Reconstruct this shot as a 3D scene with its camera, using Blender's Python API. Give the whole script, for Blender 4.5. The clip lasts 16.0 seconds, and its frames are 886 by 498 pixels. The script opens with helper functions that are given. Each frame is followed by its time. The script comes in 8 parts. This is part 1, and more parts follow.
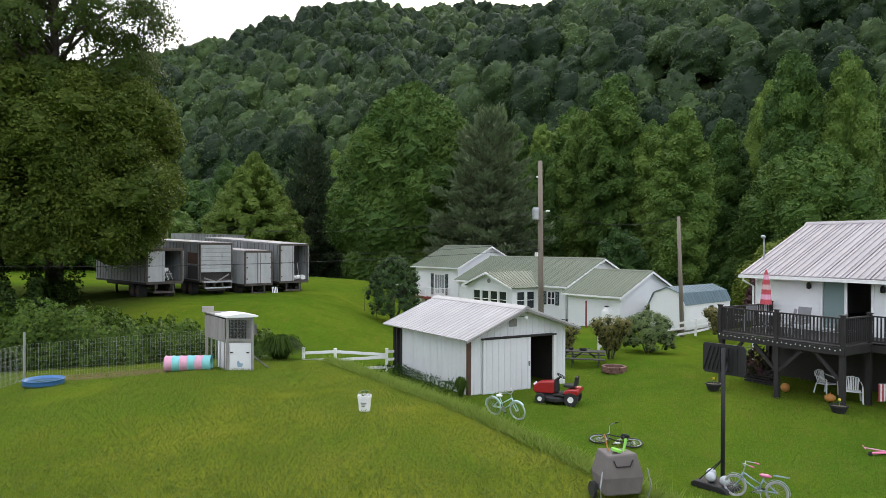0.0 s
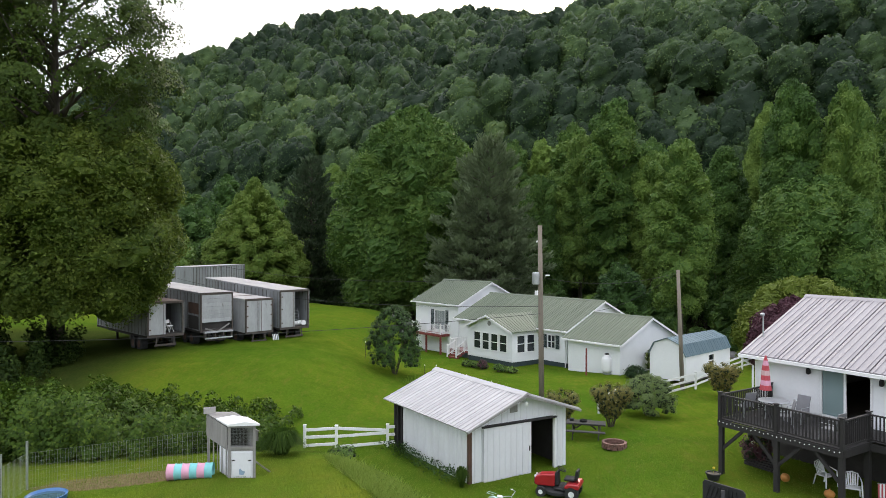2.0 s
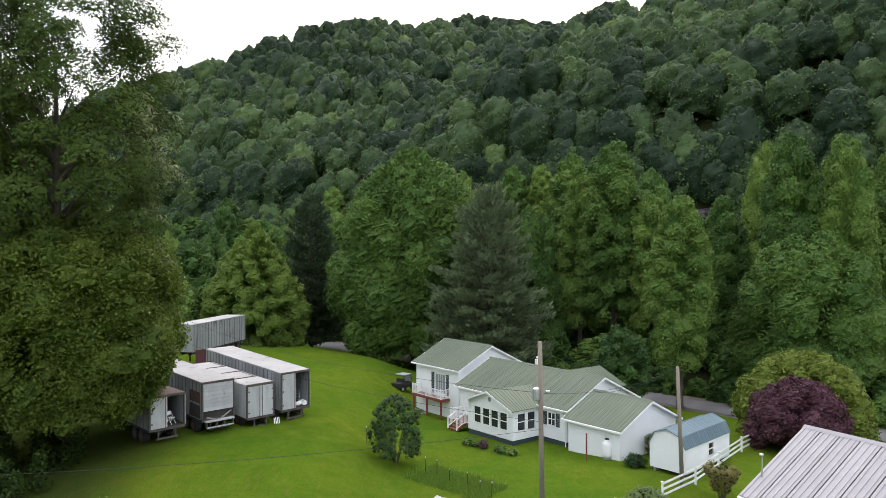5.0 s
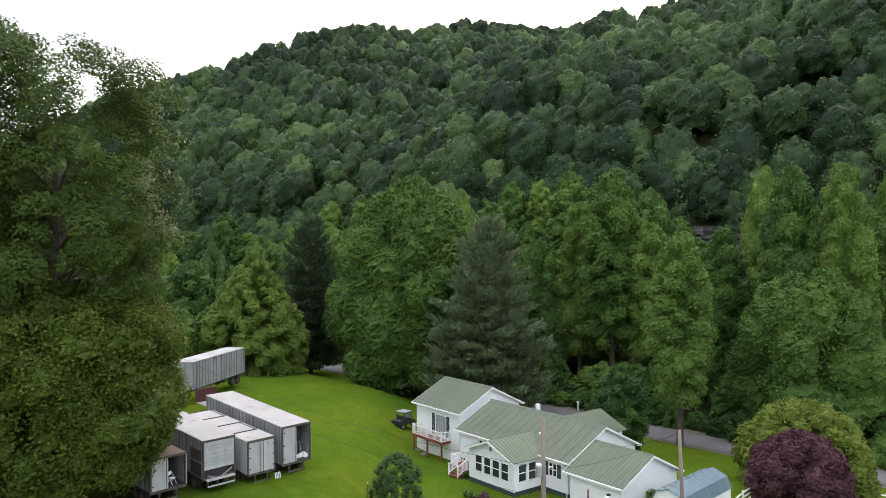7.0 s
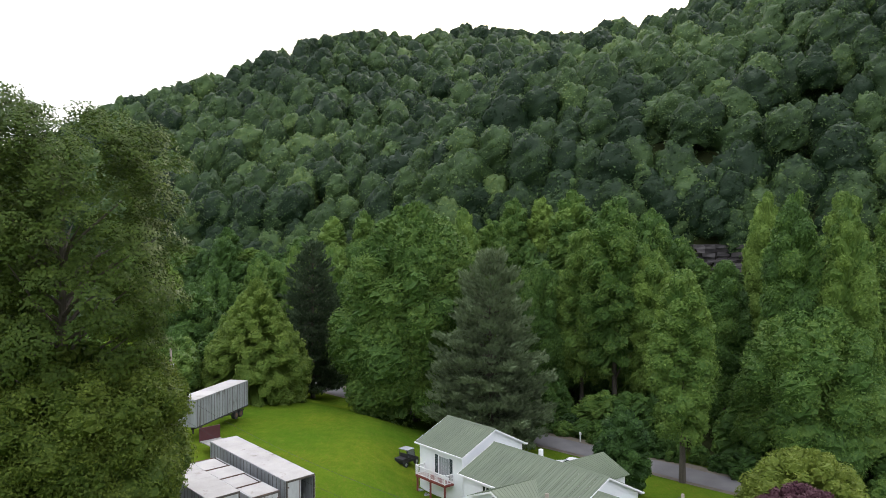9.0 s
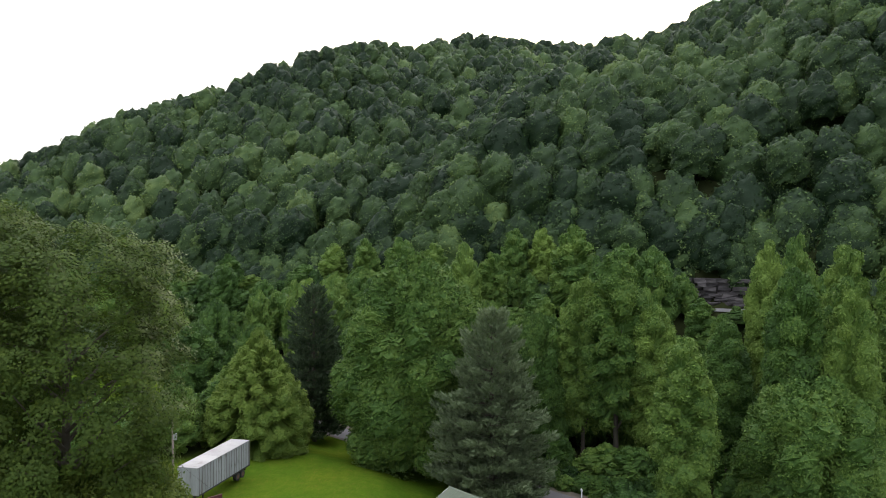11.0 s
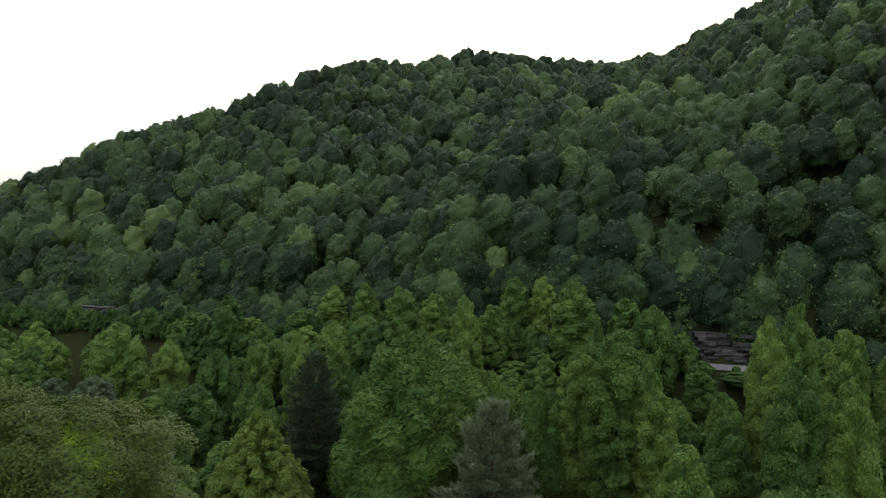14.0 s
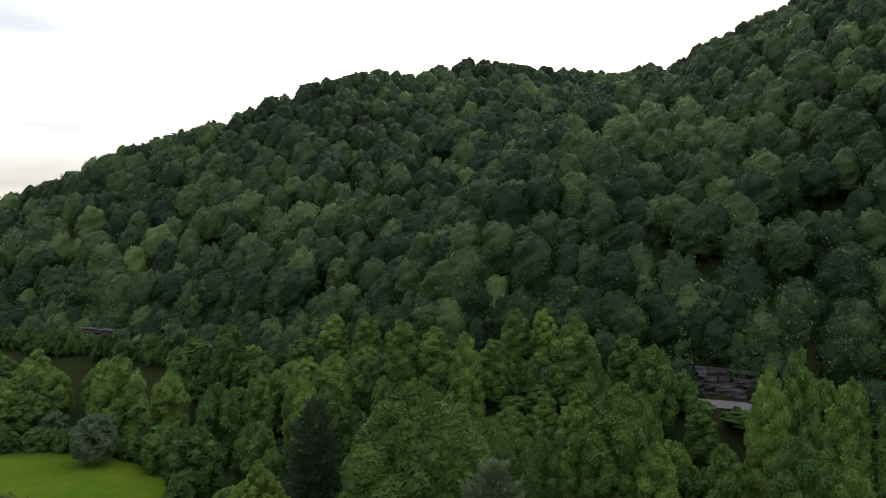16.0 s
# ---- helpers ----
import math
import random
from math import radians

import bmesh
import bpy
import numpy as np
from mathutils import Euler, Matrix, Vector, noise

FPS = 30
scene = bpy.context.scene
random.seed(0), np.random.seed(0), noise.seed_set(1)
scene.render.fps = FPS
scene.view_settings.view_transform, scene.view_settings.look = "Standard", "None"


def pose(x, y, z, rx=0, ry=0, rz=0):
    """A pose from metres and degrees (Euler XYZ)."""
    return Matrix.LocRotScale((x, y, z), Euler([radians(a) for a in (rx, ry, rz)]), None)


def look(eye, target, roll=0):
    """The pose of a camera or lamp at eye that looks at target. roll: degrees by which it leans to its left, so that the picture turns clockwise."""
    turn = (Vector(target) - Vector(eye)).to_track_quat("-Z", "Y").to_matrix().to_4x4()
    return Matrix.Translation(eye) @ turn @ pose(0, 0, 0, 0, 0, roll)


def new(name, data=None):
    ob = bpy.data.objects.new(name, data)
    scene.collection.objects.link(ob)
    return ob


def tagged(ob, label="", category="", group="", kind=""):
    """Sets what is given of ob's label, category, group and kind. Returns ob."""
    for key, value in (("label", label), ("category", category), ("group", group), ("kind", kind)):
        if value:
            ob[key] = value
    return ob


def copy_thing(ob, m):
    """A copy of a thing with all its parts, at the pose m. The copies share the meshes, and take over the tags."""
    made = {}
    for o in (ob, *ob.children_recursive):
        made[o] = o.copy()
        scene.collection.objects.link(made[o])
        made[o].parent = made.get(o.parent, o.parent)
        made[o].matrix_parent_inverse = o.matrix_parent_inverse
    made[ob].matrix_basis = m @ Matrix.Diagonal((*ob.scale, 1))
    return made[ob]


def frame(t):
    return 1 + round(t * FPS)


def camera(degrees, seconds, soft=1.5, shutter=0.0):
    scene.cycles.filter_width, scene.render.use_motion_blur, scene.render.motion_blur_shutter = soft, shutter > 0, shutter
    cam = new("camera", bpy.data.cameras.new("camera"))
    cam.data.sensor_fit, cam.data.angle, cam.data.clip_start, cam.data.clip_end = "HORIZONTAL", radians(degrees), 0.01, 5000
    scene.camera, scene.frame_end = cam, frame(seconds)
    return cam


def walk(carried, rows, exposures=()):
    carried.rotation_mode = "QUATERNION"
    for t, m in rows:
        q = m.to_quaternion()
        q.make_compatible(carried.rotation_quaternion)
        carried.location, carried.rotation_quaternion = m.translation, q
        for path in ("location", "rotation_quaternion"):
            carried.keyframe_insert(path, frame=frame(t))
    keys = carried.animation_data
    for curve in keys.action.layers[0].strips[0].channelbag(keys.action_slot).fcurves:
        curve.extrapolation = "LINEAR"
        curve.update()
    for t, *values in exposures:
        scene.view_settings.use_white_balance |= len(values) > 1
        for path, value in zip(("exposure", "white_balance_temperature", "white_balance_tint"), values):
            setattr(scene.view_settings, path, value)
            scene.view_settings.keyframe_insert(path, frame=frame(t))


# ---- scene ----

# ---------- camera ----------
cam = camera(65.88, 16.0, 0.8)
# seconds, x, y, z, yaw, pitch, roll
ROWS = [
    (0.0, 0.085, 0.047, 6.057, 0.113, -0.261, 0.248),
    (0.5, 0.062, 0.031, 6.724, 0.090, -0.243, 0.284),
    (1.0, 0.063, -0.023, 7.539, 0.098, -0.201, 0.214),
    (1.5, 0.063, -0.015, 8.504, 0.099, -0.168, 0.132),
    (2.0, 0.065, -0.044, 9.549, 0.110, -0.148, 0.022),
    (2.5, 0.052, -0.090, 10.617, 0.122, -0.142, 0.006),
    (3.0, 0.067, -0.090, 11.590, 0.138, -0.118, -0.050),
    (3.5, 0.097, -0.141, 12.662, 0.167, -0.102, -0.122),
    (4.0, 0.088, -0.213, 13.755, 0.173, -0.087, -0.158),
    (6.5, -0.151, -0.244, 19.149, -0.119, -0.135, -0.239),
    (7.0, -0.211, -0.152, 20.170, -0.116, -0.133, -0.274),
    (7.5, -0.232, -0.188, 21.243, -0.094, -0.143, -0.295),
    (8.0, -0.293, -0.252, 22.302, -0.084, -0.135, -0.338),
    (8.5, -0.351, -0.264, 23.367, -0.034, -0.141, -0.354),
    (9.0, -0.411, -0.335, 24.487, -0.044, -0.153, -0.289),
    (11.5, -0.571, -0.329, 34.464, -0.012, -0.189, -0.222),
    (12.0, -0.596, -0.304, 36.459, -0.027, -0.174, -0.181),
    (12.5, -0.614, -0.305, 38.474, -0.035, -0.167, -0.126),
    (13.0, -0.588, -0.250, 40.423, -0.037, -0.147, -0.056),
    (13.5, -0.630, -0.234, 42.424, -0.045, -0.135, -0.041),
    (14.0, -0.755, -0.224, 44.418, -0.069, -0.138, -0.001),
    (14.5, -0.735, -0.238, 46.503, -0.046, -0.167, 0.031),
    (15.0, -0.784, -0.284, 48.555, -0.037, -0.184, 0.058),
    (15.5, -0.791, -0.287, 50.603, -0.029, -0.174, 0.051),
    (16.0, -0.795, -0.261, 52.550, -0.027, -0.171, 0.070),
]
EXPOSURES = [(0.0, 0.17), (4.0, 0.31), (9.0, 0.42), (12.5, 0.06), (16.0, -0.48)]
walk(cam, [(t, pose(x, y, z, 90 + pitch, 0, yaw) @ pose(0, 0, 0, 0, 0, roll)) for t, x, y, z, yaw, pitch, roll in ROWS], EXPOSURES)

# ---------- sky and sun: a bright hazy evening, the sun low behind the ridge ----------
SUN_EL, SUN_AZ = radians(21), radians(11)      # azimuth clockwise from +y
world = bpy.data.worlds.new("world")
scene.world = world
world.use_nodes = True
wn, wl = world.node_tree.nodes, world.node_tree.links
wn.clear()
w_out = wn.new("ShaderNodeOutputWorld")
w_bg = wn.new("ShaderNodeBackground")
w_sky = wn.new("ShaderNodeTexSky")
w_sky.sky_type, w_sky.sun_disc = "NISHITA", False
w_sky.sun_elevation, w_sky.sun_rotation = SUN_EL, SUN_AZ
w_sky.air_density, w_sky.dust_density = 1.0, 4.0
w_bg.inputs["Strength"].default_value = 0.1
w_cloud = wn.new("ShaderNodeBackground")
w_cloud.inputs["Strength"].default_value = 1.45
w_add = wn.new("ShaderNodeAddShader")
w_tc = wn.new("ShaderNodeTexCoord")
w_map = wn.new("ShaderNodeMapping")
w_map.inputs["Scale"].default_value = (2.2, 2.2, 11.0)
w_noise = wn.new("ShaderNodeTexNoise")
w_noise.inputs["Scale"].default_value, w_noise.inputs["Detail"].default_value = 1.6, 5.0
w_ramp = wn.new("ShaderNodeValToRGB")
w_ramp.color_ramp.elements[0].position, w_ramp.color_ramp.elements[0].color = 0.34, (0.50, 0.52, 0.60, 1)
w_ramp.color_ramp.elements[1].position, w_ramp.color_ramp.elements[1].color = 0.60, (0.97, 0.965, 1.0, 1)
wl.new(w_tc.outputs["Generated"], w_map.inputs["Vector"])
wl.new(w_map.outputs["Vector"], w_noise.inputs["Vector"])
wl.new(w_noise.outputs["Fac"], w_ramp.inputs["Fac"])
w_sep = wn.new("ShaderNodeSeparateXYZ")
w_rise = wn.new("ShaderNodeMapRange")
w_rise.inputs["To Min"].default_value, w_rise.inputs["To Max"].default_value = 0.85, 2.45
wl.new(w_tc.outputs["Generated"], w_sep.inputs["Vector"])
wl.new(w_sep.outputs["Z"], w_rise.inputs["Value"])
wl.new(w_rise.outputs["Result"], w_cloud.inputs["Strength"])
wl.new(w_ramp.outputs["Color"], w_cloud.inputs["Color"])
wl.new(w_sky.outputs["Color"], w_bg.inputs["Color"])
wl.new(w_bg.outputs["Background"], w_add.inputs[0])
wl.new(w_cloud.outputs["Background"], w_add.inputs[1])
wl.new(w_add.outputs["Shader"], w_out.inputs["Surface"])

sun = new("sun", bpy.data.lights.new("sun", "SUN"))
sun.data.energy, sun.data.angle, sun.data.color = 1.2, radians(12), (1.0, 0.93, 0.82)
sun.matrix_world = look((0, 0, 60), (-math.sin(SUN_AZ) * math.cos(SUN_EL), -math.cos(SUN_AZ) * math.cos(SUN_EL), 60 - math.sin(SUN_EL)))


# ---------- materials ----------
def shader(name):
    m = bpy.data.materials.new(name)
    m.use_nodes = True
    n, l = m.node_tree.nodes, m.node_tree.links
    n.clear()
    out = n.new("ShaderNodeOutputMaterial")
    b = n.new("ShaderNodeBsdfPrincipled")
    l.new(b.outputs["BSDF"], out.inputs["Surface"])
    return m, n, l, b, out


def noise_of(n, l, vec, scale, detail=4.0, rough=0.55):
    t = n.new("ShaderNodeTexNoise")
    t.inputs["Scale"].default_value, t.inputs["Detail"].default_value, t.inputs["Roughness"].default_value = scale, detail, rough
    l.new(vec, t.inputs["Vector"])
    return t.outputs["Fac"]


def ramp_of(n, l, fac, stops):
    r = n.new("ShaderNodeValToRGB")
    e = r.color_ramp.elements
    while len(e) < len(stops):
        e.new(0.5)
    for s, (p, c) in zip(e, stops):
        s.position, s.color = p, (*c, 1)
    l.new(fac, r.inputs["Fac"])
    return r.outputs["Color"]


def mix_of(n, l, fac, a, b, how="MIX"):
    m = n.new("ShaderNodeMix")
    m.data_type, m.blend_type = "RGBA", how
    for s, v in ((m.inputs[0], fac), (m.inputs[6], a), (m.inputs[7], b)):
        if isinstance(v, (int, float)):
            s.default_value = v
        elif isinstance(v, tuple):
            s.default_value = (*v, 1)
        else:
            l.new(v, s)
    return m.outputs[2]


def place_of(n, l, stretch=(1, 1, 1), local=True):
    if local:
        src = n.new("ShaderNodeTexCoord").outputs["Object"]
    else:
        src = n.new("ShaderNodeNewGeometry").outputs["Position"]
    m = n.new("ShaderNodeMapping")
    m.inputs["Scale"].default_value = stretch
    l.new(src, m.inputs["Vector"])
    return m.outputs["Vector"]


def surface(name, light, dark, stain=None, scale=2.0, fine=30.0, rough=0.6, metal=0.0, bump=0.1, stretch=(1, 1, 1), stain_at=0.6, vary=0.0):
    """A surface with broad tone, fine grain and, where given, stains of their own shape."""
    m, n, l, b, out = shader(name)
    vec = place_of(n, l, stretch)
    broad, grain = noise_of(n, l, vec, scale), noise_of(n, l, vec, fine, 6.0, 0.65)
    col = ramp_of(n, l, broad, [(0.3, dark), (0.7, light)])
    col = mix_of(n, l, 0.35, col, ramp_of(n, l, grain, [(0.3, dark), (0.7, light)]))
    if stain:
        spots = noise_of(n, l, vec, scale * 1.7, 8.0, 0.7)
        mask = ramp_of(n, l, spots, [(stain_at, (0, 0, 0)), (stain_at + 0.12, (1, 1, 1))])
        col = mix_of(n, l, mask, col, stain)
    if vary:
        info = n.new("ShaderNodeObjectInfo")
        v = ramp_of(n, l, info.outputs["Random"], [(0, (1 - vary,) * 3), (1, (1, 1, 1))])
        col = mix_of(n, l, 1.0, col, v, "MULTIPLY")
    l.new(col, b.inputs["Base Color"])
    b.inputs["Roughness"].default_value, b.inputs["Metallic"].default_value = rough, metal
    if bump:
        bp = n.new("ShaderNodeBump")
        bp.inputs["Strength"].default_value, bp.inputs["Distance"].default_value = bump, 0.02
        l.new(grain, bp.inputs["Height"])
        l.new(bp.outputs["Normal"], b.inputs["Normal"])
    return m


def foliage(name, dark, mid, light, through_light=0.25, rough=0.55, leaf=5.0):
    """Leaves: the attribute 'tone' gives the hue of a tree and the shade painted on its inner body, fine noise the hue
    of the single leaves.
    """
    m, n, l, b, out = shader(name)
    vec = place_of(n, l, local=False)
    at = n.new("ShaderNodeAttribute")
    at.attribute_name = "tone"
    info = n.new("ShaderNodeObjectInfo")
    add = n.new("ShaderNodeMath")
    add.operation = "MULTIPLY_ADD"
    l.new(info.outputs["Random"], add.inputs[0])
    add.inputs[1].default_value = 0.32
    l.new(at.outputs["Fac"], add.inputs[2])
    fine = noise_of(n, l, vec, leaf, 2.0, 0.7)
    clump = noise_of(n, l, vec, leaf * 0.1, 2.0)
    total = add.outputs[0]
    for src, k in ((fine, 0.44), (clump, 0.28)):
        add2 = n.new("ShaderNodeMath")
        add2.operation = "MULTIPLY_ADD"
        l.new(src, add2.inputs[0])
        add2.inputs[1].default_value = k
        l.new(total, add2.inputs[2])
        total = add2.outputs[0]
    half = n.new("ShaderNodeMath")
    half.operation = "MULTIPLY"
    half.inputs[1].default_value = 0.6
    l.new(total, half.inputs[0])
    col = ramp_of(n, l, half.outputs[0], [(0.32, dark), (0.58, mid), (0.84, light)])
    l.new(col, b.inputs["Base Color"])
    b.inputs["Roughness"].default_value = rough
    b.inputs["Specular IOR Level"].default_value = 0.15
    bp = n.new("ShaderNodeBump")
    bp.inputs["Strength"].default_value, bp.inputs["Distance"].default_value = 0.55, 0.5 / leaf
    l.new(fine, bp.inputs["Height"])
    l.new(bp.outputs["Normal"], b.inputs["Normal"])
    tr = n.new("ShaderNodeBsdfTranslucent")
    l.new(col, tr.inputs["Color"])
    mx = n.new("ShaderNodeMixShader")
    mx.inputs["Fac"].default_value = through_light
    l.new(b.outputs["BSDF"], mx.inputs[1])
    l.new(tr.outputs["BSDF"], mx.inputs[2])
    l.new(mx.outputs["Shader"], out.inputs["Surface"])
    return m


def glass_mat(name, tint=(0.02, 0.025, 0.03)):
    m, n, l, b, out = shader(name)
    b.inputs["Base Color"].default_value = (*tint, 1)
    b.inputs["Roughness"].default_value = 0.04
    b.inputs["Specular IOR Level"].default_value = 0.6
    return m


def ground_mat():
    """Mown and unmown grass with clover, dry patches and bare soil."""
    m, n, l, b, out = shader("grass_ground")
    vec = place_of(n, l, local=False)
    big, mid = noise_of(n, l, vec, 0.09, 5.0), noise_of(n, l, vec, 0.7, 6.0, 0.65)
    fine = noise_of(n, l, vec, 9.0, 8.0, 0.75)
    streak = noise_of(n, l, place_of(n, l, (1.0, 0.3, 1.0), False), 3.2, 5.0, 0.7)
    c1 = ramp_of(n, l, mid, [(0.28, (0.038, 0.080, 0.007)), (0.52, (0.074, 0.122, 0.010)), (0.75, (0.118, 0.160, 0.016))])
    c2 = ramp_of(n, l, fine, [(0.30, (0.044, 0.084, 0.008)), (0.5, (0.074, 0.122, 0.011)), (0.70, (0.120, 0.165, 0.022))])
    col = mix_of(n, l, 0.6, c1, c2)
    dry = ramp_of(n, l, streak, [(0.50, (0, 0, 0)), (0.74, (0.55, 0.55, 0.55))])
    col = mix_of(n, l, dry, col, (0.140, 0.128, 0.026))
    broad = ramp_of(n, l, big, [(0.36, (0.74, 0.90, 0.85)), (0.64, (1.12, 1.02, 1.0))])
    col = mix_of(n, l, 1.0, col, broad, "MULTIPLY")
    at = n.new("ShaderNodeAttribute")
    at.attribute_name = "soil"
    spots = noise_of(n, l, vec, 1.6, 6.0, 0.7)
    ml = n.new("ShaderNodeMath")
    ml.operation = "MULTIPLY_ADD"
    l.new(spots, ml.inputs[0])
    ml.inputs[1].default_value = 0.7
    l.new(at.outputs["Fac"], ml.inputs[2])
    soil = ramp_of(n, l, ml.outputs[0], [(0.82, (0, 0, 0)), (1.05, (1, 1, 1))])
    col = mix_of(n, l, soil, col, ramp_of(n, l, fine, [(0.3, (0.085, 0.062, 0.035)), (0.7, (0.19, 0.15, 0.085))]))
    at3 = n.new("ShaderNodeAttribute")
    at3.attribute_name = "dry"
    col = mix_of(n, l, at3.outputs["Fac"], col, ramp_of(n, l, mid, [(0.3, (0.080, 0.108, 0.010)), (0.55, (0.135, 0.150, 0.016)), (0.8, (0.205, 0.180, 0.030))]))
    # litter, near black; below the great tree its shade is in this colour too
    at2 = n.new("ShaderNodeAttribute")
    at2.attribute_name = "litter_shade"
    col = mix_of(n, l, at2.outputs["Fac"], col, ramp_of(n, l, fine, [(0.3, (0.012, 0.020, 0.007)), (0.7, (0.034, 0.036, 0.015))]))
    l.new(col, b.inputs["Base Color"])
    b.inputs["Roughness"].default_value = 0.85
    b.inputs["Specular IOR Level"].default_value = 0.0
    bp = n.new("ShaderNodeBump")
    bp.inputs["Strength"].default_value, bp.inputs["Distance"].default_value = 0.6, 0.08
    l.new(fine, bp.inputs["Height"])
    l.new(bp.outputs["Normal"], b.inputs["Normal"])
    return m


M_GROUND = ground_mat()
M_LEAF = foliage("leaves", (0.014, 0.036, 0.011), (0.060, 0.120, 0.026), (0.160, 0.240, 0.048), 0.28)
M_WEED = foliage("weed_leaves", (0.020, 0.048, 0.007), (0.060, 0.112, 0.013), (0.135, 0.195, 0.026), 0.35)
M_GREAT = foliage("great_tree_leaves", (0.018, 0.038, 0.007), (0.055, 0.092, 0.014), (0.150, 0.190, 0.030), 0.35)
M_WOODS = foliage("woods_leaves", (0.012, 0.028, 0.011), (0.057, 0.100, 0.031), (0.135, 0.188, 0.055), 0.18, leaf=2.2)
M_WOODS.node_tree.nodes["Principled BSDF"].inputs["Specular IOR Level"].default_value = 0.15
M_NEEDLE = foliage("pine_needles", (0.026, 0.046, 0.022), (0.082, 0.118, 0.060), (0.150, 0.190, 0.100), 0.2)
M_PLUM = foliage("plum_leaves", (0.020, 0.008, 0.012), (0.055, 0.020, 0.030), (0.10, 0.045, 0.055), 0.2)
M_LIME = foliage("lime_leaves", (0.050, 0.080, 0.012), (0.110, 0.150, 0.022), (0.19, 0.22, 0.04), 0.25)
M_LONG = foliage("long_grass_blades", (0.090, 0.175, 0.018), (0.165, 0.265, 0.028), (0.250, 0.330, 0.055), 0.6)
M_GRASS = foliage("grass_blades", (0.036, 0.080, 0.010), (0.084, 0.145, 0.018), (0.160, 0.215, 0.035), 0.55)
M_WILLOW = foliage("willow_leaves", (0.030, 0.062, 0.012), (0.088, 0.148, 0.026), (0.185, 0.250, 0.050), 0.3)
M_SAGE = foliage("sage_bush_leaves", (0.040, 0.070, 0.024), (0.105, 0.155, 0.052), (0.200, 0.260, 0.095), 0.3)
# dark green for foliage cores: inner shade put into the colour
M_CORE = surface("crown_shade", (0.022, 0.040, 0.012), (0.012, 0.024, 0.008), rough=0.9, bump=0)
M_BARK = surface("bark", (0.10, 0.085, 0.065), (0.035, 0.028, 0.022), scale=3, fine=22, rough=0.9, bump=0.6, stretch=(1, 1, 0.25))
M_WHITE = surface("white_siding", (0.80, 0.81, 0.82), (0.70, 0.71, 0.72), scale=0.6, fine=8, rough=0.5, bump=0.03)
M_TRIM = surface("white_trim", (0.82, 0.82, 0.82), (0.72, 0.72, 0.72), scale=1.5, fine=20, rough=0.45, bump=0.02)
M_SHED = surface("painted_metal_siding", (0.74, 0.75, 0.77), (0.62, 0.62, 0.64), (0.40, 0.33, 0.27), scale=0.8, fine=14, rough=0.45, bump=0.05, stretch=(1, 1, 0.4), stain_at=0.72)
M_GREEN_ROOF = surface("green_metal_roof", (0.104, 0.130, 0.078), (0.078, 0.102, 0.062), scale=0.5, fine=9, rough=0.5, bump=0.03, vary=0.08)
M_BLUE_ROOF = surface("blue_grey_metal_roof", (0.125, 0.185, 0.215), (0.095, 0.145, 0.170), scale=0.6, fine=9, rough=0.4, bump=0.03, vary=0.08)
M_TIN_ROOF = surface("pale_tin_roof", (0.49, 0.475, 0.475), (0.39, 0.375, 0.375), scale=0.6, fine=10, rough=0.5, bump=0.05, vary=0.10)
M_MAUVE_ROOF = surface("mauve_grey_metal_roof", (0.33, 0.308, 0.318), (0.27, 0.25, 0.258), scale=0.6, fine=10, rough=0.5, bump=0.05, vary=0.08)
M_DARK_WOOD = surface("dark_stained_wood", (0.028, 0.025, 0.025), (0.014, 0.012, 0.012), scale=3, fine=30, rough=0.8, bump=0.2, stretch=(1, 1, 0.2), vary=0.15)
M_GREY_WOOD = surface("weathered_grey_wood", (0.34, 0.33, 0.31), (0.19, 0.18, 0.17), scale=3, fine=26, rough=0.85, bump=0.35, stretch=(1, 1, 0.2), vary=0.2)
M_POLE = surface("utility_pole_wood", (0.24, 0.205, 0.16), (0.12, 0.10, 0.08), scale=2, fine=24, rough=0.85, bump=0.4, stretch=(1, 1, 0.1))
M_RED_WOOD = surface("red_stained_wood", (0.23, 0.045, 0.04), (0.14, 0.028, 0.026), scale=2, fine=20, rough=0.6, bump=0.1)
M_BLACK = surface("black_plastic", (0.018, 0.018, 0.019), (0.009, 0.009, 0.010), scale=3, fine=40, rough=0.72, bump=0.03)
M_RUBBER = surface("rubber", (0.028, 0.028, 0.028), (0.015, 0.015, 0.015), scale=5, fine=40, rough=0.85, bump=0.15)
M_STEEL = surface("galvanised_steel", (0.48, 0.50, 0.52), (0.34, 0.35, 0.37), scale=4, fine=30, rough=0.4, metal=0.7, bump=0.03)
M_RUST = surface("rusted_steel", (0.13, 0.065, 0.04), (0.05, 0.03, 0.022), scale=2, fine=18, rough=0.85, bump=0.25)
M_DARK_STEEL = surface("dark_chassis_steel", (0.035, 0.030, 0.027), (0.016, 0.014, 0.013), scale=2, fine=18, rough=0.8, bump=0.2)
M_GRIMY = surface("grimy_frame_steel", (0.105, 0.085, 0.072), (0.035, 0.030, 0.027), scale=2, fine=14, rough=0.8, bump=0.2)
M_ALU = surface("weathered_trailer_aluminium", (0.40, 0.415, 0.43), (0.22, 0.23, 0.235), (0.085, 0.062, 0.048), scale=0.9, fine=9, rough=0.6, metal=0.1, bump=0.06, stretch=(1, 1, 0.18), stain_at=0.555, vary=0.22)
M_POST = surface("grimy_side_post", (0.16, 0.155, 0.15), (0.06, 0.052, 0.046), scale=1.5, fine=12, rough=0.7, bump=0.1, stretch=(1, 1, 0.3))
